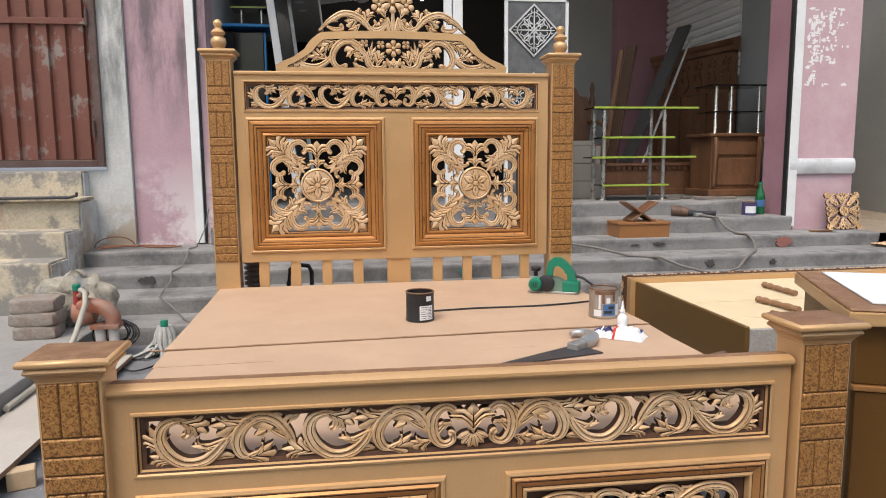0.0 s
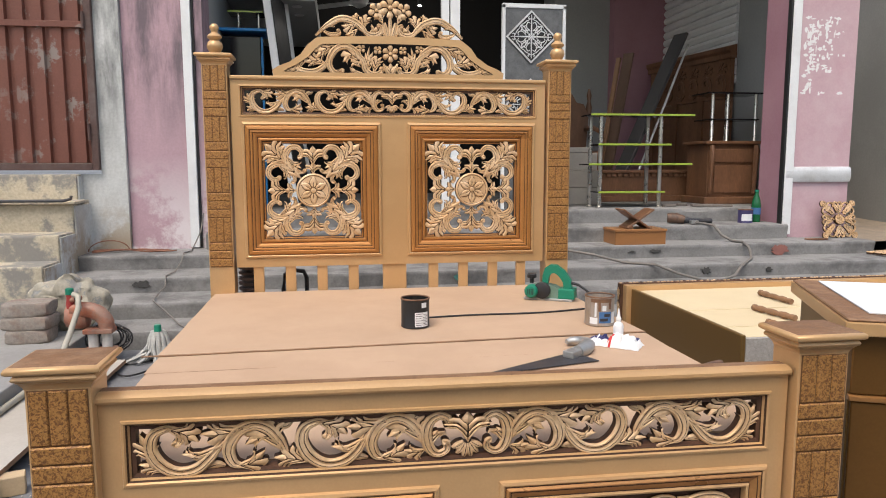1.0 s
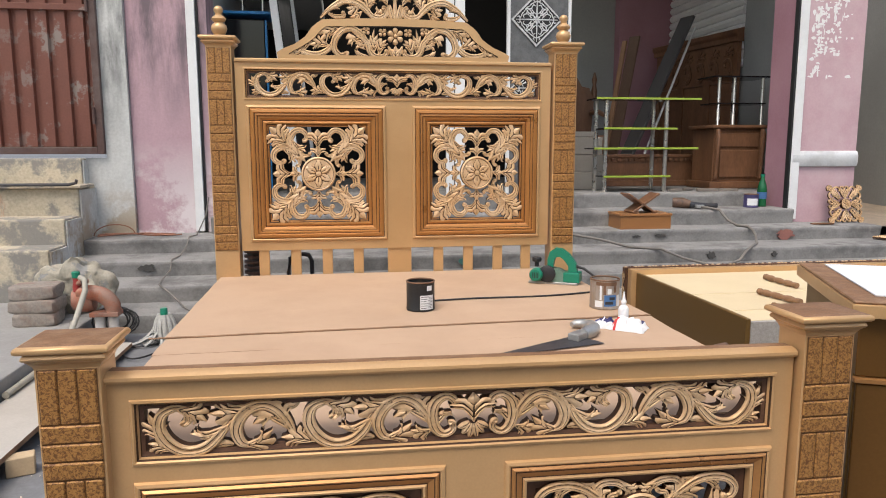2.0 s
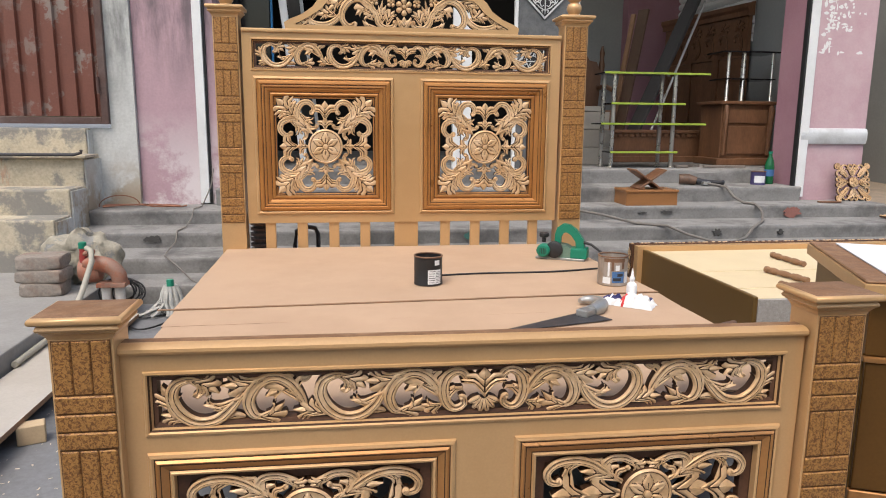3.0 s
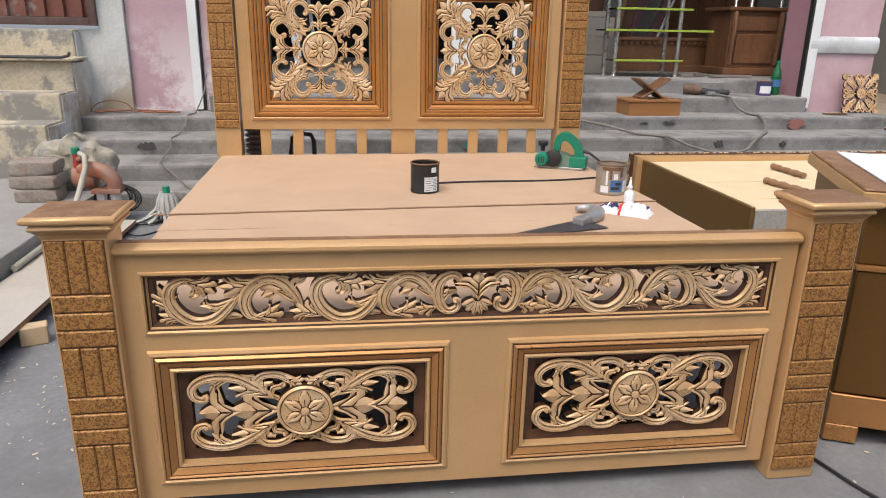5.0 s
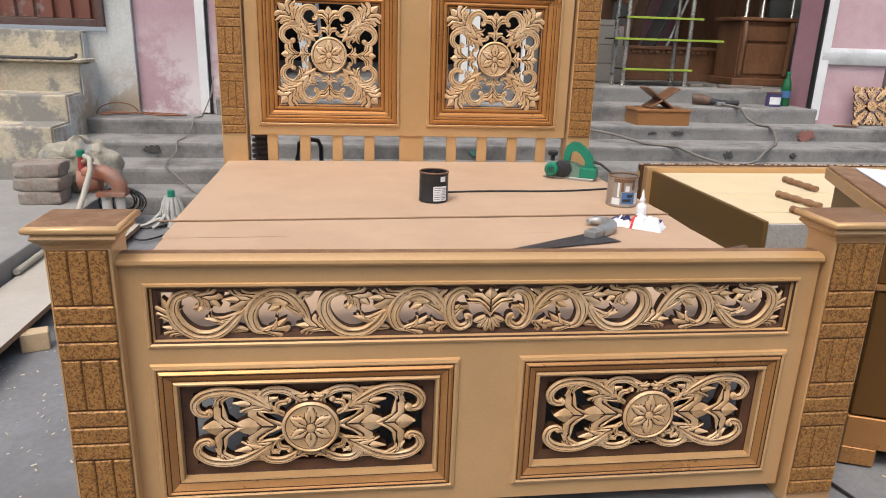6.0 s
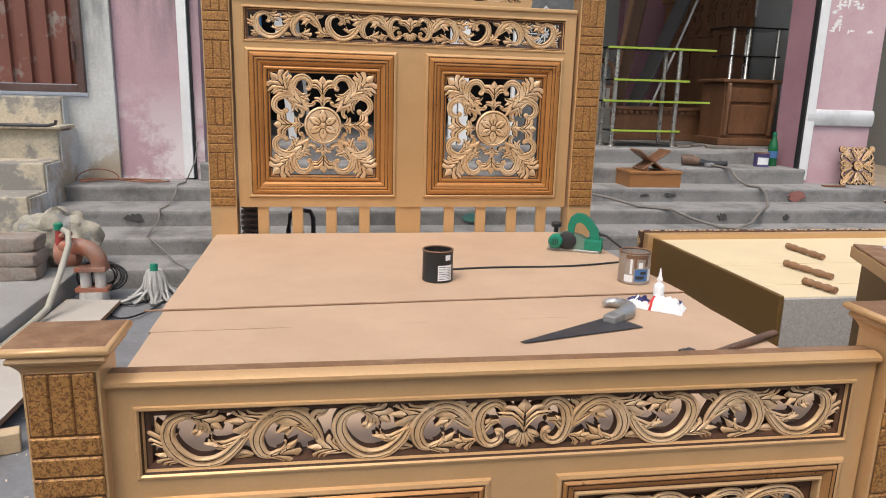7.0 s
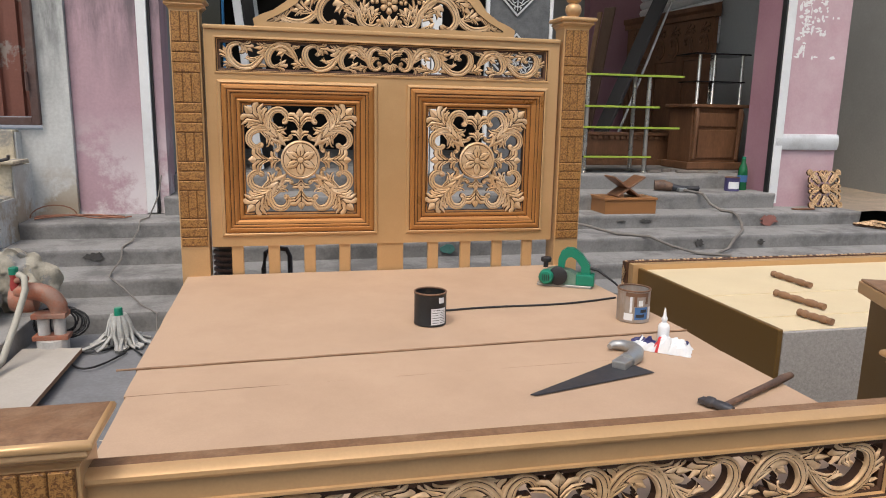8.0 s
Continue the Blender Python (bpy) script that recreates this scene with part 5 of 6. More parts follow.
for v in bm.verts:
    p = v.co.copy()
    rise = 0.52 + 0.48 * max(0.0, min(1.0, (p.x + 1.0) / 1.6))
    q = Vector((p.x * 0.235, p.y * 0.085, p.z * 0.185 * rise))
    fold = 0.016 * math.sin(p.x * 9 + 4 * noise.noise(p * 1.7)) * (0.4 + abs(p.z)) + 0.012 * abs(noise.noise(p * 4.2)) * 2
    v.co = q + p * fold + 0.03 * Vector((noise.noise(p * 2.1), noise.noise(p * 2.1 + Vector((9, 0, 0))), noise.noise(p * 2.3 + Vector((0, 7, 0)))))
    v.co.z = max(-0.175, v.co.z)
bm.verts.index_update()
s = Shape(SACK).add([v.co for v in bm.verts], [[q.index for q in f.verts] for f in bm.faces])
bm.free()
sk = part("cement_sack", s, smooth=70)
sk.matrix_basis = pose(-1.13, 2.80, 0.355, 8, 0, -6)
tagged(sk, "crumpled pale cement sack behind the bricks", "sack")

# water pump
ORANGE = mat("rusty_orange_pump_paint", (0.36, 0.115, 0.058), 0.5, 0.1, 0.3, 12.0, 90.0, 0.3, (0.28, 0.21, 0.17), 0.7)
PIPEW = mat("white_pvc_pipe", (0.58, 0.57, 0.55), 0.5, 0.0, 0.15, 12.0, 90.0, 0.1, (0.35, 0.33, 0.31), 0.5)
HOSE = mat("pale_rubber_hose", (0.38, 0.36, 0.30), 0.6, 0.0, 0.12, 9.0, 90.0, 0.1)
pz = ground_z(2.6)
pump = thing("water_pump", "old orange water pump with elbow pipe and white tubes", "pump", at=(-0.845, 2.47, pz))
pump.scale = (0.84, 0.84, 0.86)
part("base", Shape(ORANGE, PIPEW).lathe([(0.085, 0.0), (0.085, 0.075)], n=16, slot=1).box((-0.095, -0.05, 0.075), (0.095, 0.05, 0.10), 0.004), pump)
for x in (-0.042, 0.042):
    part("tube", Shape(PIPEW).lathe([(0.032, 0.10), (0.032, 0.20)], (x, 0, 0), n=14), pump, smooth=40)
part("flange", Shape(ORANGE).box((-0.09, -0.055, 0.20), (0.09, 0.055, 0.228), 0.005), pump)
el = [(0.045 - 0.0, 0, 0.225)] + [(0.045 - 0.13 + 0.13 * math.cos(a), 0.0, 0.24 + 0.11 * math.sin(a)) for a in [k * 0.19 for k in range(9)]] + [(-0.16, 0.02, 0.35)]
part("elbow", Shape(ORANGE).tube(el, [0.05] * len(el), 14), pump, smooth=50)
part("casing", Shape(ORANGE).lathe([(0.02, -0.07), (0.07, -0.068), (0.082, -0.03), (0.082, 0.03), (0.07, 0.06), (0.03, 0.07)], (-0.14, 0.05, 0.30), 'x', 18), pump, "rusty round pump casing", smooth=40)
part("valve", Shape(mat("red_valve_paint", (0.32, 0.04, 0.035), 0.5)).lathe([(0.022, 0), (0.026, 0.03), (0.02, 0.07), (0.024, 0.09)], (-0.17, 0.0, 0.36), n=12), pump, "red valve", smooth=40)
part("valve_cap", Shape(TEAL).lathe([(0.026, 0), (0.026, 0.035), (0.02, 0.04)], (-0.17, 0.0, 0.45), n=12), pump, "green cap", smooth=40)
part("spout", Shape(ORANGE, TOOLBLACK).tube([(-0.17, 0, 0.41), (-0.12, -0.03, 0.43), (-0.09, -0.05, 0.435)], 0.017, 10).tube([(-0.115, -0.035, 0.432), (-0.10, -0.045, 0.434)], 0.021, 10, 1), pump, smooth=40)
hz = Shape(HOSE)
hz.tube([(-0.955, 2.43, pz + 0.395), (-0.925, 2.41, pz + 0.385), (-0.915, 2.38, pz + 0.33), (-0.93, 2.26, pz + 0.20), (-0.945, 2.12, pz + 0.08), (-0.965, 2.0, pz + 0.055), (-0.97, 1.8, pz + 0.052), (-0.97, 1.55, pz + 0.05)], 0.015, 10)
tagged(part("hose", hz, smooth=60), "stiff pale rubber hose running down from the pump", "hose")
coil = Shape(TOOLBLACK)
rnd = random.Random(8)
for k in range(7):
    r, cx, cy, tl = rnd.uniform(0.08, 0.12), -0.83 + rnd.uniform(-0.03, 0.05), 2.55 + rnd.uniform(-0.03, 0.03), rnd.uniform(0.7, 1.25)
    coil.tube([(cx + r * math.cos(a), cy + r * 0.5 * math.sin(a) * math.cos(tl), pz + 0.12 + r * 0.85 * math.sin(a) * math.sin(tl)) for a in [i * 0.35 for i in range(19)]], 0.005, 6)
tagged(part("cable_coil", coil, smooth=60), "tangled black cable coiled behind the pump", "cable")
lead = Shape(TOOLBLACK)
lead.tube([(-0.78 + 0.36 * f, 2.44 - 0.10 * math.sin(f * 7) * f - 0.05 * f, ground_z(2.5) + 0.008) for f in [k / 24 for k in range(25)]], 0.005, 6)
lead.tube([(-0.78 + 0.28 * f, 2.42 - 0.24 * math.sin(f * 3.0), ground_z(2.4) + 0.010) for f in [k / 20 for k in range(21)]], 0.005, 6)
tagged(part("cable", lead, smooth=60), "black cable trailing over the cement", "cable")

# bottle under a rag
bt = thing("plastic_bottle", "dusty plastic bottle with a green cap", "bottle", at=(-0.55, 2.50, ground_z(2.5)))
part("body", Shape(PIPEW).lathe([(0.034, 0), (0.036, 0.02), (0.036, 0.10), (0.022, 0.14), (0.016, 0.155)], n=14), bt, smooth=40)
part("cap", Shape(TEAL).lathe([(0.02, 0.155), (0.02, 0.195), (0.017, 0.20)], n=14), bt, "green cap", smooth=40)
rag = Shape(mat("grey_paint_rag", (0.44, 0.44, 0.42), 0.9, 0.0, 0.25, 14.0, 90.0, 0.4, (0.24, 0.235, 0.22), 0.6))
rnd = random.Random(12)
for k in range(46):
    a = 2 * math.pi * k / 46 + rnd.uniform(-0.1, 0.1)
    c, sn = math.cos(a), math.sin(a)
    r0, r1, z1 = 0.024 + 0.008 * (k % 2), rnd.uniform(0.075, 0.15) * (1.0 + 0.5 * (rnd.random() < 0.2)), rnd.uniform(0.05, 0.09)
    b = a + rnd.uniform(-0.35, 0.35)
    rag.tube([(r0 * c, r0 * sn, 0.16), ((r0 + 0.016) * c, (r0 + 0.016) * sn, 0.125), ((r0 + 0.030) * c, (r0 + 0.030) * sn, z1),
              (r1 * 0.72 * math.cos(b), r1 * 0.72 * math.sin(b), 0.022), (r1 * math.cos(b), r1 * math.sin(b) * 0.9, 0.009)], rnd.uniform(0.0065, 0.011), 6)
rg = part("cloth_rag", rag, smooth=60)
rg.matrix_basis = pose(-0.55, 2.50, ground_z(2.5) + 0.002)
tagged(rg, "dirty grey rag draped round the bottle", "rag")

# loose boards and a block on the yard
PLANK = mat("pale_dusty_board", (0.45, 0.42, 0.375), 0.8, 0.0, 0.10, 3.0, 90.0, 0.2, (0.36, 0.32, 0.27), 0.5)


def loose_board(corners, z0, z1, thick):
    """corners near left, near right, far right, far left; the far end lies at z1."""
    s = Shape(PLANK, MDF_EDGE)
    ys = [c[1] for c in corners]
    y0, y1 = min(ys), max(ys)
    poly = []
    for k in range(4):
        a, b = Vector(corners[k]), Vector(corners[(k + 1) % 4])
        poly += [tuple(a.lerp(b, i / 6)) for i in range(6)]
    s.prism(poly, 0, thick, lambda u, v, h: (u, v, z0 + (z1 - z0) * (v - y0) / (y1 - y0) + h), 0, 1)
    return s


tagged(part("loose_board", loose_board([(-0.975, 0.35), (-0.72, 0.35), (-0.70, 2.40), (-0.968, 2.43)], 0.102, 0.097, 0.02)),
       "long pale dusty board propped on a block beside the plinth", "board")
blk = part("wood_block", Shape(mat("raw_pine_block", (0.50, 0.38, 0.24), 0.8, 0.0, 0.12, 9.0, 120.0, 0.2)).box((-0.045, -0.03, 0), (0.045, 0.03, 0.069), 0.003))
blk.matrix_basis = pose(-0.685, 1.0, ground_z(1.0), 0, 0, 20)
tagged(blk, "small raw wooden block on the ground", "wood block")

cbl = Shape(TOOLBLACK)
cbl.tube([(1.70, 0.20, 0.012), (1.73, 0.04, 0.008), (1.765, -0.08, 0.004), (1.81, -0.19, 0.0)], 0.005, 6)
tagged(part("cable", cbl, smooth=60), "short black cable on the cement by the bed post", "cable")
# shavings and chips scattered on the yard
rnd = random.Random(21)
chips = Shape(mat("wood_chips", (0.55, 0.47, 0.36), 0.9, 0.0, 0.2, 20.0, 90.0, 0.1))
for k in range(420):
    x, y = (rnd.uniform(-0.75, -0.2), rnd.uniform(-0.5, 1.6)) if k < 300 else (rnd.uniform(-0.2, 2.6), rnd.uniform(-0.5, 1.0))
    a, l2, w2 = rnd.uniform(0, 6.3), rnd.uniform(0.002, 0.008), rnd.uniform(0.001, 0.003)
    c, sn = math.cos(a), math.sin(a)
    z = ground_z(y) + 0.0065
    chips.add([(x + c * u - sn * v, y + sn * u + c * v, z + q) for u, v, q in ((-l2, -w2, 0), (l2, -w2, 0.001), (l2, w2, 0.002), (-l2, w2, 0.001))], [(0, 1, 2, 3)])
tagged(part("wood_shavings", chips), "pale wood chips scattered over the cement", "wood shavings", kind="stuff")

# ---- things on the entrance steps ----
BOXWOOD = mat("orange_brown_veneer", (0.30, 0.135, 0.048), 0.4, 0.0, 0.14, 4.0, 90.0, 0.06, stretch=(1, 1, 5))
TB, TC, TD = 0.645, 0.52, 0.415
bx = thing("wooden_box", "orange brown veneered wooden box on the step", "box", at=(2.66, 3.79, TC))
part("body", Shape(BOXWOOD).box((-0.0, 0.0, 0.0), (0.43, 0.26, 0.105), 0.002), bx)
part("lid", Shape(BOXWOOD).box((-0.008, -0.008, 0.105), (0.438, 0.268, 0.125), 0.003), bx)
br = thing("book_rest", "folding walnut book rest standing open", "book rest", at=(2.865, 3.90, TC + 0.125))
for sgn, ht in ((1, 0.0), (-1, 0.0)):
    q = Shape(WALNUT, BOXWOOD)
    q.box((-0.135, -0.09, -0.007), (0.135, 0.09, 0.007), 0.002, 0 if sgn > 0 else 0)
    leafb = part("leaf", q, br)
    leafb.matrix_basis = pose(0.018 * sgn, 0, 0.082, 0, -34 * sgn, 0)
for x in (-0.09, 0.07):
    part("foot", Shape(SPINDLE).box((x, -0.08, 0.0), (x + 0.05, -0.06, 0.022), 0.002), br)
gn = thing("spray_brush", "dark wire brush tool with a cable", "tool", at=(3.33, 4.20, TB))
part("head", Shape(HAMWOOD).tube([(0, 0.06, 0.05), (0.07, 0.03, 0.05), (0.13, 0.0, 0.035)], [0.042, 0.045, 0.035], 10), gn, smooth=40)
part("body", Shape(STEELDARK).tube([(0.13, 0, 0.035), (0.2, -0.02, 0.03), (0.33, 0.03, 0.022), (0.40, 0.03, 0.022)], [0.03, 0.024, 0.02, 0.022], 10), gn, smooth=40)
part("clamp", Shape(ALU).box((0.16, -0.07, 0.005), (0.23, -0.01, 0.035), 0.004), gn)
CABLEM = mat("dusty_grey_cable", (0.17, 0.155, 0.14), 0.7, 0.0, 0.15, 9.0, 90.0, 0.1)
cb = Shape(CABLEM)
cb.tube([(3.52, 4.16, TB + 0.02), (3.58, 4.06, TB + 0.012), (3.62, 3.99, TB + 0.004), (3.66, 3.93, TC + 0.05), (3.70, 3.84, TC + 0.012), (3.74, 3.745, TC + 0.012), (3.76, 3.70, TC - 0.02), (3.74, 3.63, TD + 0.05),
         (3.68, 3.52, TD + 0.012), (3.58, 3.40, TD + 0.012), (3.48, 3.33, TD - 0.02), (3.38, 3.25, 0.34), (3.2, 3.15, 0.32)], 0.011, 8)
tagged(part("cable", cb, smooth=60), "dusty grey cable hanging down over the steps", "cable")
cb = Shape(CABLEM)
cb.tube([(1.6, 3.72, TC + 0.012), (1.95, 3.74, TC + 0.010), (2.22, 3.70, TC - 0.02), (2.40, 3.58, TD + 0.06), (2.60, 3.46, TD + 0.012), (2.80, 3.35, TD + 0.008), (2.95, 3.30, 0.36), (3.1, 3.2, 0.322), (3.3, 3.1, 0.32)], 0.010, 8)
tagged(part("cable", cb, smooth=60), "grey cable lying across the cement steps", "cable")
paint_tin("paint_tin", "small purple and white paint tin on the step", 4.06, 4.24, TB, 0.062, 0.115, PURPLE, [(LABELWHITE, -150, -60, 0.02, 0.08)])
GREENBOT = mat("green_bottle_plastic", (0.012, 0.12, 0.045), 0.15, 0.0, 0.1, 12.0, 60.0, 0.0)
gbt = thing("green_bottle", "green plastic drink bottle with a torn label", "bottle", at=(4.20, 4.30, TB))
part("body", Shape(GREENBOT).lathe([(0.038, 0), (0.042, 0.01), (0.04, 0.06), (0.042, 0.15), (0.034, 0.20), (0.017, 0.245), (0.016, 0.27)], n=16), gbt, smooth=40)
part("label", Shape(BLUEP).lathe([(0.0415, 0.07), (0.0425, 0.13)], n=16), gbt, "dark blue label")
part("cap", Shape(TEAL).lathe([(0.018, 0.27), (0.018, 0.29)], n=12), gbt)
for k, (x, y, a, w) in enumerate([(3.52, 4.62, 10, 0.13), (3.85, 4.60, -8, 0.22), (4.02, 4.56, -14, 0.18), (3.70, 4.72, 25, 0.10)]):
    o = part("wood_scrap", Shape(mat("grey_wood_offcut", (0.19, 0.165, 0.145), 0.8, 0.0, 0.25, 9.0, 90.0, 0.2)).box((-w / 2, -0.025, 0), (w / 2, 0.025, 0.024), 0.003))
    o.matrix_basis = pose(x, y, 0.77, 0, 0, a)
    tagged(o, "greyish wooden offcut on the landing", "offcut", "offcuts on the landing")


def carved_tile(label, m):
    """A square openwork panel of rubbed gold scrolls."""
    t = thing("openwork_plaque", label, "plaque")
    cvt = Carver(lambda u, v, h: (u, -0.012 - h, v), 0.008)
    base = medallion(cvt, 0.045, "rosette", t)
    base.name = "rosette"
    for q in range(4):
        cvt.fresh(turn=q * math.pi / 2).leaf([(0, 0.04), (0, 0.09), (0, 0.15)], 0.05, 3, 0.012).done("leaf", t)
        cvt.fresh(turn=q * math.pi / 2).leaf([(0.04, 0.04), (0.085, 0.085), (0.13, 0.13)], 0.045, 3, 0.012).done("leaf", t)
        for sw in (False, True):
            cvt.fresh(swap=sw, turn=q * math.pi / 2).scroll([(0.06, 0.04), (0.10, 0.085), (0.10, 0.135), (0.07, 0.15), (0.045, 0.13), (0.055, 0.11)], [0.004, 0.007, 0.008, 0.007, 0.006, 0.005], 0.012).done("scroll", t)
            cvt.fresh(swap=sw, turn=q * math.pi / 2).scroll([(0.08, 0.07), (0.12, 0.10), (0.142, 0.135), (0.15, 0.158), (0.125, 0.158), (0.12, 0.14)], [0.004, 0.007, 0.008, 0.008, 0.006, 0.005], 0.012).done("scroll", t)
            cvt.fresh(swap=sw, turn=q * math.pi / 2).scroll([(0.012, 0.06), (0.03, 0.10), (0.035, 0.145), (0.018, 0.155), (0.010, 0.14)], [0.004, 0.007, 0.007, 0.006, 0.005], 0.012).done("scroll", t)
    t.matrix_basis = m
    return t


lean = math.degrees(math.asin(0.07 / 0.32))
carved_tile("square carved openwork plaque leaning on the pink pillar", pose(4.81, 4.03, TC + 0.158, -lean, 0, 0))
carved_tile("square carved openwork plaque lying flat on the step", pose(5.0, 3.55, TD + 0.006, -90, 0, 20))
st = Shape(WALNUT)
st.box((4.42, 3.88, TC), (4.62, 3.92, TC + 0.012), 0.002)
tagged(part("thin_stick", st), "thin dark stick lying on the step", "stick")

# copper wire tangle and the wire over the left steps
COPPER = mat("dull_copper_wire", (0.27, 0.12, 0.075), 0.5, 0.5, 0.15, 12.0, 90.0, 0.05)
tw = Shape(COPPER)
rnd = random.Random(5)
for k in range(4):
    ph = rnd.uniform(0, 6)
    tw.tube([(-1.30 + 0.55 * f + 0.03 * math.sin(7 * f + ph), 3.93 + 0.09 * math.sin(5.3 * f + ph * 1.3), TC + 0.008 + 0.012 * abs(math.sin(4 * f + ph))) for f in [i / 22 for i in range(23)]], 0.005, 5)
tw.tube([(-1.33 + 0.13 * math.cos(a) + 0.1, 3.95 + 0.05 * math.cos(a), TC + 0.01 + 0.08 * math.sin(a)) for a in [i * 0.26 for i in range(13)]], 0.0045, 5)
tagged(part("wire_tangle", tw, smooth=60), "loose tangle of dull copper wire on the top step", "wire")
wl = Shape(CABLEM)
wl.tube([(-0.56, 4.05, 0.80), (-0.58, 4.0, 0.66), (-0.63, 3.90, 0.528), (-0.66, 3.76, 0.53), (-0.67, 3.71, 0.47), (-0.68, 3.55, 0.425), (-0.70, 3.38, 0.423), (-0.70, 3.33, 0.36), (-0.72, 3.15, 0.318),
         (-0.70, 3.02, 0.32), (-0.62, 2.96, 0.27), (-0.50, 2.80, 0.212), (-0.40, 2.66, 0.20), (-0.38, 2.5, 0.10)], 0.005, 6)
tagged(part("wire", wl, smooth=60), "thin grey wire trailing down the steps", "wire")
rod = Shape(STEELDARK)
rod.tube([(-2.6, 3.66, 0.925), (-1.42, 3.66, 0.922), (-1.37, 3.655, 0.935), (-1.365, 3.65, 0.955)], 0.011, 8)
tagged(part("iron_rod", rod, smooth=60), "bent iron rod resting on the stair slab", "rod")

# motor and handle behind the head of the bed
mo = thing("small_motor", "dark finned electric motor behind the headboard", "motor", at=(0.0, 2.26, 0.205 - 0.11))
mo.location.z = ground_z(2.26)
part("stand", Shape(STEELDARK).box((-0.08, -0.06, 0.0), (0.08, 0.06, 0.40), 0.006), mo)
for k in range(7):
    part("fin", Shape(GATE_DARK).lathe([(0.066, 0.0), (0.066, 0.012)], (-0.0, 0, 0.41 + 0.028 * k), n=18), mo)
part("core", Shape(STEELDARK).lathe([(0.05, 0.40), (0.05, 0.60)], n=16), mo)
hl = Shape(STEELDARK)
hl.tube([(0.16, 2.30, ground_z(2.3)), (0.16, 2.30, 0.50), (0.17, 2.30, 0.58), (0.21, 2.30, 0.605), (0.27, 2.30, 0.595), (0.285, 2.30, 0.56), (0.285, 2.30, ground_z(2.3))], 0.012, 8)
tagged(part("bent_pipe", hl, smooth=50), "bent dark steel pipe standing behind the bed", "pipe")

# ---- pillar details ----
POSTER = mat("torn_white_paper", (0.76, 0.75, 0.75), 0.8, 0.0, 0.05, 9.0, 90.0, 0.05)
rnd = random.Random(12)
scr = Shape(POSTER)
for k in range(150):
    col = rnd.random()
    if col < 0.3:
        cx, cz = rnd.uniform(4.46, 4.54), rnd.uniform(1.78, 2.38)
    elif col < 0.6:
        cx, cz = rnd.uniform(4.46, 4.78), rnd.uniform(2.20, 2.42)
    elif col < 0.85:
        cx, cz = rnd.uniform(4.50, 4.72), rnd.uniform(1.95, 2.22)
    else:
        cx, cz = rnd.uniform(4.46, 4.88), rnd.choice((1.775, 1.78, 2.35, 2.3, 2.1))
    wdt, hgt = rnd.uniform(0.006, 0.032), rnd.uniform(0.004, 0.02)
    if rnd.random() < 0.3:
        wdt, hgt = hgt, wdt * 1.5
    nn = rnd.randint(7, 11)
    poly = [(cx + wdt * math.cos(2 * math.pi * i / nn) * rnd.uniform(0.45, 1.1), cz + hgt * math.sin(2 * math.pi * i / nn) * rnd.uniform(0.45, 1.1)) for i in range(nn)]
    scr.prism(poly, 0, 0.0006, lambda u, v, h, k=k: (u, 4.1195 - h - 0.00001 * k, v))
torn = tagged(part("torn_poster", scr), "torn white remains of a poster on the pink pillar", "poster", kind="stuff")
bd = Shape(STRIP)
pr = [(4.12, 1.005), (4.095, 1.01), (4.083, 1.05), (4.083, 1.10), (4.095, 1.135), (4.12, 1.142)]
vs = [(x, y, z) for x in (4.33, 4.955) for y, z in pr]
m = len(pr)
bd.add(vs, [(k, k + 1, m + k + 1, m + k) for k in range(m - 1)] + [tuple(range(m)), tuple(range(m, 2 * m))])
tagged(part("metal_band", bd, smooth=60), "bulging silvery sheet wrapped round the pillar", "metal band", kind="structure")
stn = Shape(mat("red_paint_splash", (0.27, 0.115, 0.095), 0.8, 0.0, 0.2, 20.0, 90.0, 0.1))
rnd = random.Random(3)
for cx, cz, w2, h2 in ((4.08, 0.465, 0.085, 0.05),):
    poly = [(cx + w2 * math.cos(2 * math.pi * i / 22) * rnd.uniform(0.5, 1.15), cz + h2 * math.sin(2 * math.pi * i / 22) * rnd.uniform(0.5, 1.1)) for i in range(22)]
    stn.prism(poly, 0, 0.012, lambda u, v, h: (u, 3.7505 - h, v))
tagged(part("paint_stain", stn), "red paint splash on the step riser", "stain", kind="structure")
tst = Shape(mat("teal_paint_splash", (0.06, 0.17, 0.15), 0.8, 0.0, 0.25, 25.0, 90.0, 0.1))
for cx, cz, w2, h2 in ((1.33, 0.362, 0.055, 0.033),):
    poly = [(cx + w2 * math.cos(2 * math.pi * i / 14) * rnd.uniform(0.75, 1.05), cz + h2 * math.sin(2 * math.pi * i / 14) * rnd.uniform(0.75, 1.05)) for i in range(14)]
    tst.prism(poly, 0, 0.012, lambda u, v, h: (u, 3.3805 - h, v))
tagged(part("paint_stain", tst), "teal paint smear on the step riser", "stain", kind="structure")

SCUFF = mat("black_scuff_mark", (0.06, 0.058, 0.056), 0.85, 0.0, 0.3, 30.0, 90.0, 0.1)
rnd = random.Random(31)
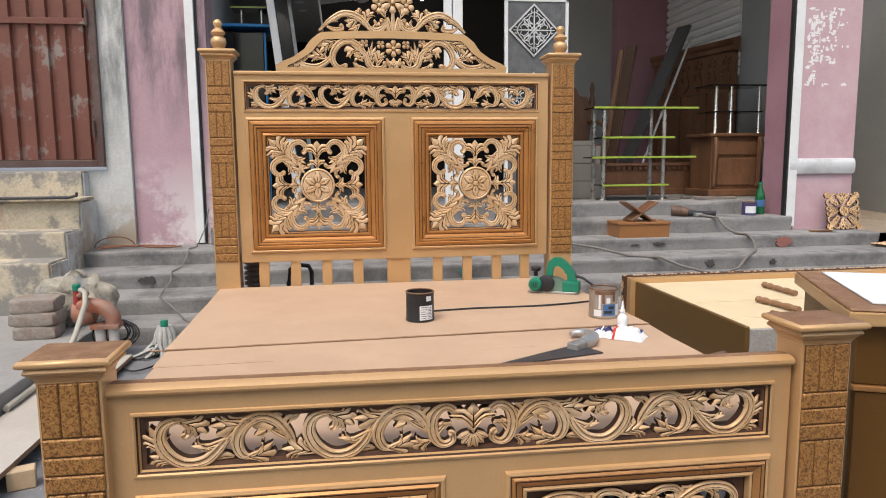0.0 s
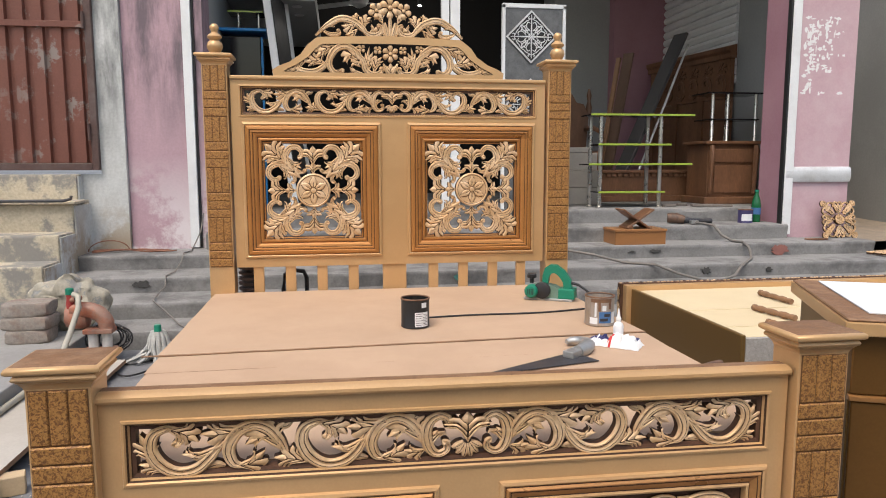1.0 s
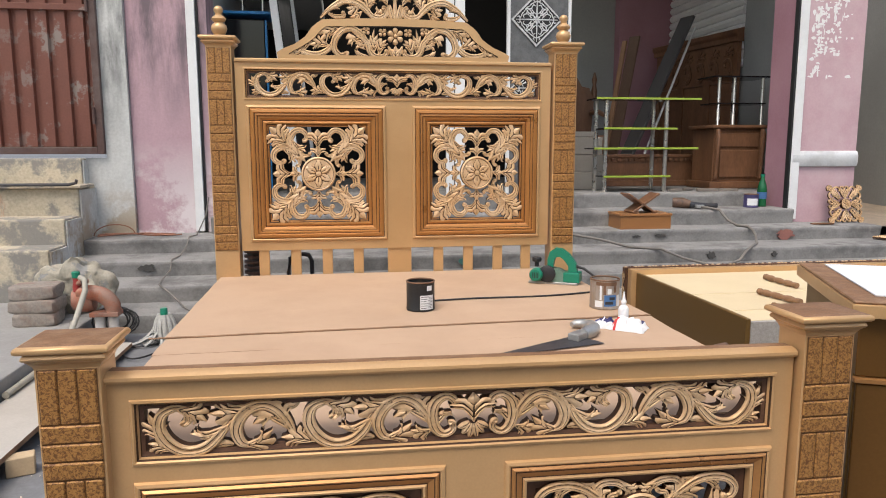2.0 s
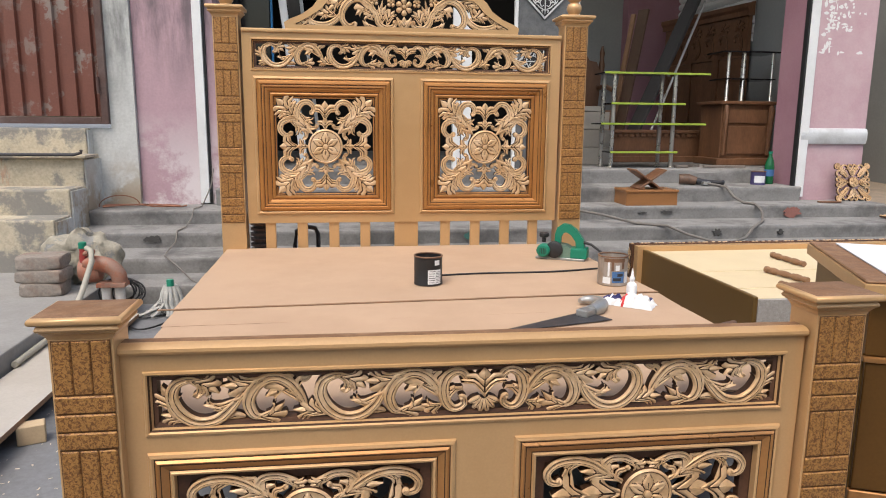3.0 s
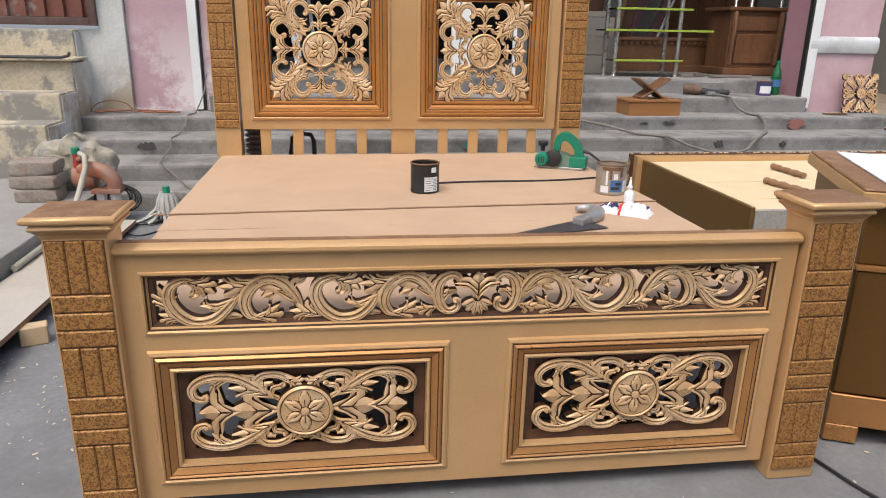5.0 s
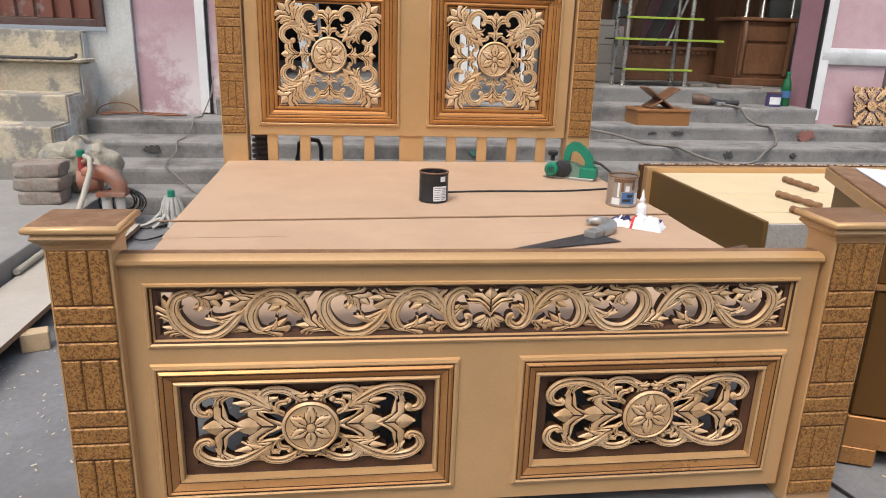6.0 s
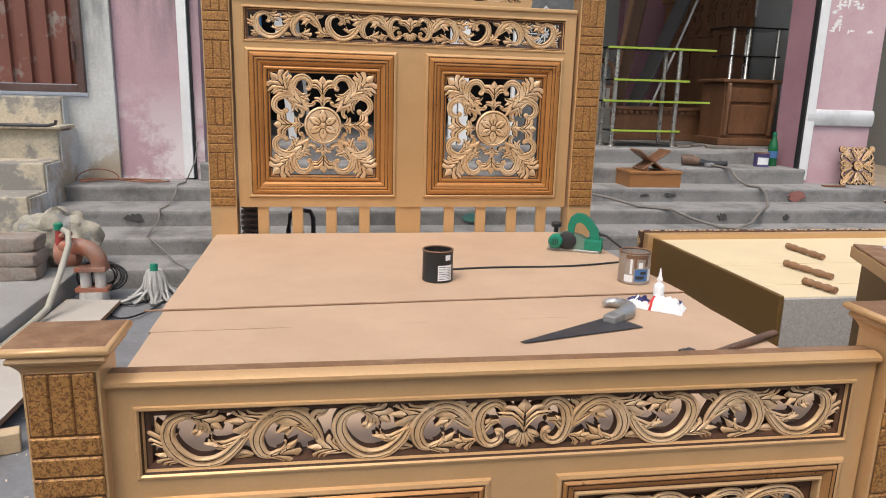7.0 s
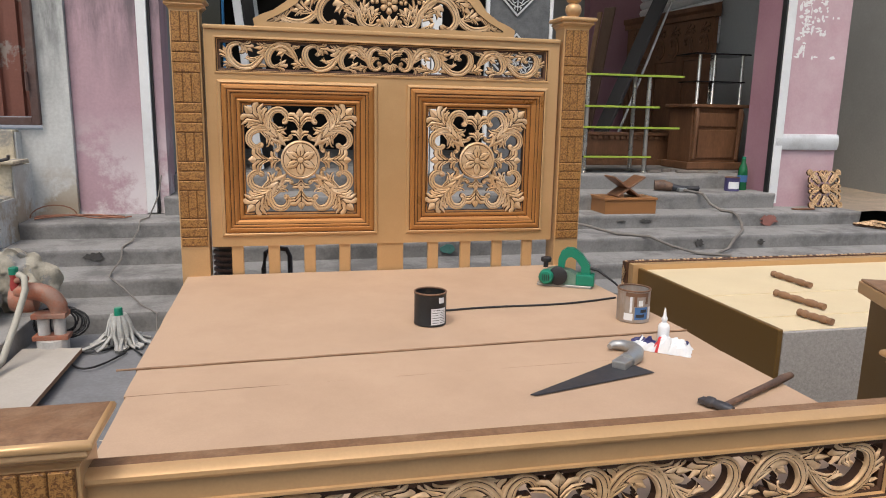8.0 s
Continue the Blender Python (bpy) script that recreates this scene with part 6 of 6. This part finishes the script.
for y0, cx, cz, w2, h2 in ((3.3805, 3.22, 0.365, 0.05, 0.032), (3.3805, 3.74, 0.358, 0.032, 0.022), (3.7505, 2.98, 0.470, 0.055, 0.018), (3.7505, 2.78, 0.468, 0.045, 0.010), (3.3805, -0.86, 0.372, 0.07, 0.03)):
    sc = Shape(SCUFF)
    sc.prism([(cx + w2 * math.cos(2 * math.pi * i / 20) * rnd.uniform(0.45, 1.1), cz + h2 * math.sin(2 * math.pi * i / 20) * rnd.uniform(0.45, 1.1)) for i in range(20)], 0, 0.012, lambda u, v, h: (u, y0 - h, v))
    tagged(part("scuff_mark", sc), "black scuff on the cement step riser", "stain", kind="structure")

# ---- inside the shop ----
FL = 0.77
tv = thing("glass_stand", "tiered stand of green-edged glass on steel tubes", "shelf", at=(0, 0, 0))
for x, y in ((2.83, 4.60), (3.405, 4.60), (2.80, 4.78), (3.36, 4.78)):
    part("leg", Shape(CHROME).lathe([(0.03, FL), (0.03, FL + 0.008), (0.019, FL + 0.015), (0.019, 1.60)], (x, y, 0), n=14), tv, smooth=40)
for x0, x1, z in ((2.80, 3.44, 0.905), (2.705, 3.70, 1.158), (2.79, 3.49, 1.336), (2.715, 3.71, 1.602)):
    sh = part("shelf", Shape(BLACKGLASS).box((x0 + 0.004, 4.554, z), (x1 - 0.004, 4.82, z + 0.012)), tv, "black glass shelf")
    part("edge_strip", Shape(GREENGLASS).box((x0, 4.546, z - 0.002), (x1, 4.552, z + 0.016), 0.002), sh, "lime green front edge")

cab = thing("walnut_cabinet", "carved walnut bedside cabinet on a moulded plinth", "cabinet", at=(4.06, 4.95, FL))
part("body", Shape(WALNUT).box((0.02, 0.02, 0.07), (0.56, 0.42, 0.59), 0.004), cab)
part("plinth", Shape(WALNUT).box((-0.02, -0.02, 0.0), (0.60, 0.46, 0.07), 0.012), cab)
part("top", Shape(WALNUT).box((-0.02, -0.02, 0.59), (0.60, 0.46, 0.622), 0.008), cab)
part("drawer", Shape(WALNUT).box((0.09, 0.004, 0.41), (0.49, 0.02, 0.54), 0.006), cab)
part("door", Shape(WALNUT).box((0.09, 0.004, 0.11), (0.49, 0.02, 0.38), 0.008), cab)
for x in (0.03, 0.50):
    part("corner_carving", Shape(WALNUT).tube([(x + 0.02, 0.0, 0.10), (x + 0.02, -0.012, 0.35), (x + 0.02, -0.02, 0.52), (x + 0.02, -0.01, 0.58)], [0.018, 0.022, 0.03, 0.02], 8), cab, smooth=40)
ss = thing("small_glass_stand", "small black glass stand with steel legs", "shelf", at=(4.10, 4.98, FL + 0.622))
for x, y in ((0.03, 0.02), (0.19, 0.02), (0.33, 0.28), (0.49, 0.02)):
    part("leg", Shape(CHROME).lathe([(0.024, 0), (0.016, 0.01), (0.016, 0.46)], (x, y, 0), n=12), ss, smooth=40)
part("shelf", Shape(BLACKGLASS).box((0.0, 0.0, 0.205), (0.52, 0.32, 0.217)), ss)
part("shelf", Shape(BLACKGLASS).box((-0.03, -0.01, 0.46), (0.56, 0.34, 0.474)), ss)

wh = thing("walnut_headboard", "tall carved walnut headboard leaning on the shop wall", "headboard", at=(4.52, 7.25, FL), turn=-81)
part("frame", holed_board(Shape(WALNUT), (0.0, 1.5), (0.0, 1.55), [(0.08, 0.2, 0.45, 1.12), (0.56, 0.2, 0.94, 1.12), (1.05, 0.2, 1.42, 1.12)], 0.0, 0.05), wh)
for a, b in ((0.08, 0.45), (0.56, 0.94), (1.05, 1.42)):
    part("panel", Shape(WALNUT).box((a + 0.003, 0.015, 0.203), (b - 0.003, 0.04, 1.117), 0.01), wh)
part("cornice", Shape(WALNUT).prism([(0.05, 1.55), (-0.03, 1.55), (-0.03, 1.60), (-0.055, 1.63), (-0.055, 1.67), (0.05, 1.70)], -0.03, 1.53, lambda u, v, h: (h, u, v)), wh)
cvw = Carver(lambda u, v, h: (u, -0.002 - h, v), 0.004)
for k in range(6):
    o = Shape(WALNUT, GLAZE)
    cvw.fresh()
    cvw.s = o
    cvw.scroll([(0.08 + 0.24 * k, 1.20), (0.16 + 0.24 * k, 1.17), (0.22 + 0.24 * k, 1.24), (0.18 + 0.24 * k, 1.36), (0.10 + 0.24 * k, 1.34), (0.12 + 0.24 * k, 1.28)], [0.01, 0.022, 0.024, 0.022, 0.016, 0.012], 0.014)
    cvw.leaf([(0.1 + 0.24 * k, 1.40), (0.17 + 0.24 * k, 1.45), (0.26 + 0.24 * k, 1.42)], 0.08, 3, 0.014)
    cvw.done("carving", wh)
lr = thing("walnut_side_board", "long carved walnut bed board standing across the shop", "bed board", at=(2.75, 5.55, FL))
part("board", Shape(WALNUT).box((0.0, 0.0, 0.0), (1.65, 0.05, 0.30), 0.004), lr)
part("rail", Shape(WALNUT).box((-0.01, -0.03, 0.30), (1.66, 0.07, 0.335), 0.008), lr)
part("foot_rail", Shape(WALNUT).box((-0.01, -0.02, 0.0), (1.66, 0.0, 0.06), 0.005), lr)
for k in range(26):
    part("bead", Shape(WALNUT).box((0.01 + 0.063 * k, -0.022, 0.262), (0.05 + 0.063 * k, -0.001, 0.296), 0.006), lr)


def lean_plank(name, label, bottom, top, width, thick, material):
    b, t = Vector(bottom), Vector(top)
    d = (t - b)
    ob = part(name, Shape(material).box((-width / 2, -thick / 2, 0), (width / 2, thick / 2, d.length), 0.003))
    q = d.to_track_quat('Z', 'Y').to_matrix().to_4x4()
    ob.matrix_basis = Matrix.Translation(b) @ q
    return tagged(ob, label, "plank")


PLANK2 = mat("brown_rough_plank", (0.13, 0.075, 0.05), 0.75, 0.0, 0.25, 4.0, 90.0, 0.2, stretch=(1, 1, 0.2))
DARKPLANK = mat("dark_grey_plank", (0.055, 0.053, 0.055), 0.6, 0.0, 0.2, 5.0, 90.0, 0.1)
lean_plank("plank", "rough brown plank leaning in the shop", (3.40, 6.0, FL), (3.78, 6.25, 2.42), 0.13, 0.03, PLANK2)
lean_plank("plank", "narrow brown plank leaning in the shop", (3.30, 5.95, FL), (3.64, 6.2, 2.36), 0.05, 0.03, SPINDLE)
lean_plank("plank", "dark grey plank leaning steeply in the shop", (3.38, 5.75, FL), (4.28, 6.0, 2.60), 0.20, 0.035, DARKPLANK)
lean_plank("metal_strip", "pale metal strip leaning beside the plank", (3.58, 5.72, FL), (4.33, 5.93, 2.48), 0.022, 0.02, STRIP)

# slat colour raised to stand for daylight that does not reach the shutter
SLATM = mat("daylit_shutter_steel", (0.78, 0.79, 0.80), 0.5, 0.0, 0.08, 3.0, 60.0, 0.1)
rs = thing("roller_shutter", "ribbed steel roller shutter with daylight put into its pale grey", "shutter", at=(0, 0, 0))
for k in range(17):
    z = 2.05 + 0.095 * k
    part("slat", Shape(SLATM).prism([(4.845, z), (4.82, z + 0.012), (4.805, z + 0.045), (4.82, z + 0.08), (4.845, z + 0.093)], 5.80, 7.54, lambda u, v, h: (u, h, v)), rs, smooth=30)

# display board with a diamond tile
db = thing("display_board", "grey mottled display board with a black and white diamond tile", "display board", at=(1.905, 4.6, FL))
db.scale = (0.94, 1.0, 0.94)
TILEGREY = mat("mottled_grey_laminate", (0.10, 0.103, 0.108), 0.4, 0.0, 0.35, 16.0, 90.0, 0.1, (0.17, 0.17, 0.175), 0.6)
part("board", Shape(TILEGREY).box((0.03, 0.0, 0.0), (0.58, 0.03, 1.86), 0.002), db)
for a, b, c, d in ((0.0, 0.0, 0.03, 1.89), (0.58, 0.0, 0.61, 1.89), (0.0, 1.86, 0.61, 1.90)):
    part("trim", Shape(WHITESTEEL).box((a, -0.01, b), (c, 0.035, d), 0.003), db)
R2 = 0.242


def diamond(cx, cz, r, parent):
    t = Shape(STRIP, BLACK)
    def pl(u, v, h):
        return (cx + u, -0.004 - h, cz + v)
    t.prism([(r, 0), (0, r), (-r, 0), (0, -r)], 0.0, 0.012, pl)
    q = r - 0.022
    t.prism([(q, 0), (0, q), (-q, 0), (0, -q)], 0.0121, 0.0135, pl, 1)
    d = part("diamond_tile", t, parent, "white framed black diamond tile")
    c2 = Carver(lambda u, v, h: pl(u, v, 0.013 + h), 0.0)
    for k in range(4):
        c2.fresh(turn=k * math.pi / 2)
        c2.s = Shape(STRIP, BLACK)
        c2.stroke([(0, 0.03), (0.0, 0.10), (0, r * 0.82)], [0.007, 0.006, 0.003], 0.004, 0, 6)
        for sd in (1, -1):
            c2.stroke([(0.012 * sd, 0.05), (0.05 * sd, 0.09), (0.035 * sd, 0.13), (0.012 * sd, 0.12)], [0.004, 0.005, 0.005, 0.003], 0.004, 0, 8)
            c2.stroke([(0.03 * sd, 0.03), (0.08 * sd, 0.06), (0.10 * sd, 0.10), (0.07 * sd, 0.12)], [0.004, 0.005, 0.005, 0.003], 0.004, 0, 8)
            c2.stroke([(0.015 * sd, 0.155), (0.05 * sd, 0.14), (0.075 * sd, 0.115)], [0.003, 0.006, 0.003], 0.004, 0, 6)
            c2.stroke([(0.0, 0.16), (0.03 * sd, 0.165), (0.022 * sd, 0.185)], [0.003, 0.006, 0.003], 0.004, 0, 6)
            c2.stroke([(0.02 * sd, 0.065), (0.045 * sd, 0.055), (0.06 * sd, 0.075)], [0.004, 0.007, 0.003], 0.004, 0, 6)
            c2.stroke([(0.055 * sd, 0.10), (0.075 * sd, 0.09), (0.085 * sd, 0.095)], [0.004, 0.007, 0.003], 0.004, 0, 6)
        c2.done("ornament", d)
    c2.fresh()
    c2.s = Shape(STRIP, BLACK)
    c2.flower(0, 0, 0.04, 8, 0.004).done("ornament", d)


diamond(0.275, 1.60, R2, db)
diamond(0.275, 0.98, R2, db)
for x0, x1 in ((1.357, 1.423), (1.434, 1.516)):
    tagged(part("door_post", Shape(WHITESTEEL).box((x0, 4.5, FL), (x1, 4.55, 3.9), 0.004)), "white painted metal door post", "door post", kind="structure")

# blue edged cupboard and leaning lattice
bc = thing("glass_cupboard", "black glass cupboard with blue edging", "cupboard", at=(-0.54, 5.08, FL))
part("front", Shape(BLACKGLASS).box((0.01, 0.02, 0.0), (0.335, 0.03, 1.53), 0.001), bc)
part("body", Shape(BLACK).box((0.0, 0.032, 0.0), (0.34, 0.36, 1.54), 0.002), bc)
part("edge_post", Shape(BLUE).box((0.345, 0.0, 0.0), (0.365, 0.03, 1.53), 0.002), bc)
part("top", Shape(BLUE).box((-0.005, -0.04, 1.575), (0.40, 0.36, 1.60), 0.003), bc)
ts = thing("glass_stand", "small green-edged stand on the cupboard", "shelf", at=(-0.50, 5.12, FL + 1.60))
for x in (0.11, 0.285):
    part("leg", Shape(CHROME).lathe([(0.012, 0), (0.012, 0.15)], (x, 0.05, 0), n=10), ts)
part("shelf", Shape(BLACKGLASS).box((0.02, 0.004, 0.15), (0.33, 0.24, 0.162)), ts)
part("edge_strip", Shape(GREENGLASS).box((0.02, -0.002, 0.149), (0.33, 0.0, 0.164)), ts)
lt = thing("lattice_screen", "white framed dark lattice screen leaning back", "lattice panel", at=(0.06, 4.92, FL))
lt.matrix_basis = pose(0.075, 4.92, FL, 0, -6.2, 0)
part("frame_post", Shape(WHITESTEEL).box((-0.03, 0.0, 0.0), (0.035, 0.04, 2.1), 0.003), lt)
part("frame_post", Shape(STRIP).box((0.10, 0.75, 0.0), (0.15, 0.79, 2.1), 0.003), lt)
part("backing", Shape(BLACK).prism([(0.038, 0.03), (0.112, 0.76), (0.118, 0.76), (0.044, 0.03)], 0.0, 2.08, lambda u, v, h: (u, v, h)), lt)
for k in range(14):
    f = 0.04 + 0.14 * k
    la = Shape(STRIP)
    la.tube([(0.036, 0.06, f), (0.06, 0.30, f + 0.10), (0.085, 0.55, f + 0.01), (0.108, 0.74, f + 0.12)], 0.008, 6)
    la.tube([(0.036, 0.06, f + 0.12), (0.06, 0.30, f), (0.085, 0.55, f + 0.11), (0.108, 0.74, f)], 0.008, 6)
    part("lattice_bar", la, lt)
bulk = Shape(SHOPWALL)
bulk.box((-0.55, 5.5, 2.72), (0.28, 8.2, 2.92), 0.005)
tagged(part("bulkhead", bulk), "grey ceiling bulkhead with recessed downlights", "ceiling", kind="structure")
for y in (5.75, 6.15):
    tagged(part("downlight", Shape(STRIP).lathe([(0.045, 0.0), (0.05, 0.004), (0.05, 0.01)], (0.1, y, 2.71), n=18)), "unlit recessed downlight in the bulkhead", "downlight", "downlights in the bulkhead")

# ceiling fan and lit spots
cf = thing("ceiling_fan", "dull white ceiling fan at rest", "fan", at=(0.75, 6.9, 3.0))
part("motor", Shape(STRIP).lathe([(0.03, 0.12), (0.09, 0.10), (0.11, 0.05), (0.09, 0.0), (0.03, -0.03)][::-1], n=18), cf, smooth=40)
part("rod", Shape(STRIP).lathe([(0.012, 0.10), (0.012, 0.90)], n=8), cf)
for k in range(3):
    q = part("blade", Shape(STRIP).box((0.1, -0.06, 0.03), (0.62, 0.06, 0.038), 0.002), cf)
    q.matrix_basis = pose(0, 0, 0, 8, 0, 25 + 120 * k)
LAMP = bpy.data.materials.new("lit_spot")
LAMP.use_nodes = True
LAMP.node_tree.nodes["Principled BSDF"].inputs["Emission Color"].default_value = (1, 0.97, 0.92, 1)
LAMP.node_tree.nodes["Principled BSDF"].inputs["Emission Strength"].default_value = 12.0
for x, y in ((0.66, 7.3), (1.50, 7.3), (2.9, 6.4)):
    tagged(part("spot_lamp", Shape(LAMP, BLACK).lathe([(0.024, 0.0), (0.024, 0.006)], (x, y, 3.10), n=14).lathe([(0.028, 0.008), (0.028, 0.80)], (x, y, 3.10), n=14, slot=1)), "small lit ceiling spot lamp", "lamp", "spot lamps in the shop")
    pl = new("spot_light", bpy.data.lights.new("spot_light", 'POINT'))
    pl.data.energy, pl.data.color, pl.data.shadow_soft_size = 5.0, (1.0, 0.94, 0.86), 0.05
    pl.location = (x, y, 3.02)

# dark carved chair and stacked sheets
ch = thing("carved_chair", "dark carved armchair in the shop", "chair", at=(3.02, 6.1, FL))
for x, y in ((-0.28, -0.25), (0.28, -0.25), (-0.28, 0.25), (0.28, 0.25)):
    part("leg", Shape(WALNUT).lathe([(0.025, 0), (0.03, 0.2), (0.035, 0.42)], (x, y, 0), n=10), ch)
part("seat", Shape(WALNUT).box((-0.32, -0.3, 0.42), (0.32, 0.3, 0.54), 0.03), ch)
part("backrest", Shape(WALNUT).prism([(-0.30, 0.54), (0.30, 0.54), (0.33, 0.95), (0.27, 1.08), (0.18, 1.10), (0.12, 1.20), (0.05, 1.22), (0.0, 1.32), (-0.05, 1.22), (-0.12, 1.20), (-0.18, 1.10), (-0.27, 1.08), (-0.33, 0.95)],
                                     0.24, 0.30, lambda u, v, h: (u, h, v)), ch)
for x in (-0.32, 0.30):
    part("arm", Shape(WALNUT).tube([(x, 0.25, 0.80), (x, 0.0, 0.80), (x, -0.25, 0.74), (x, -0.27, 0.55)], 0.028, 8), ch, smooth=50)
part("finial", Shape(WALNUT).lathe([(0.03, 0.95), (0.035, 1.05), (0.02, 1.12), (0.03, 1.18), (0.01, 1.26)], (0.34, 0.27, 0), n=12), ch, smooth=40)
for k, (z, w2) in enumerate(((0.0, 0.50), (0.17, 0.46), (0.34, 0.42), (0.51, 0.30))):
    o = part("carton", Shape(mat("dusty_pale_carton", (0.36, 0.34, 0.31), 0.8, 0.0, 0.1, 5.0, 60.0, 0.1)).box((-w2 / 2, -0.2, 0), (w2 / 2, 0.2, 0.165 if k < 3 else 0.05), 0.004))
    o.matrix_basis = pose(2.78, 5.28 + 0.01 * k, FL + z, 0, 0, 2 * k - 3)
    tagged(o, "dusty pale carton stacked beside the shop entrance", "carton", "cartons by the entrance")
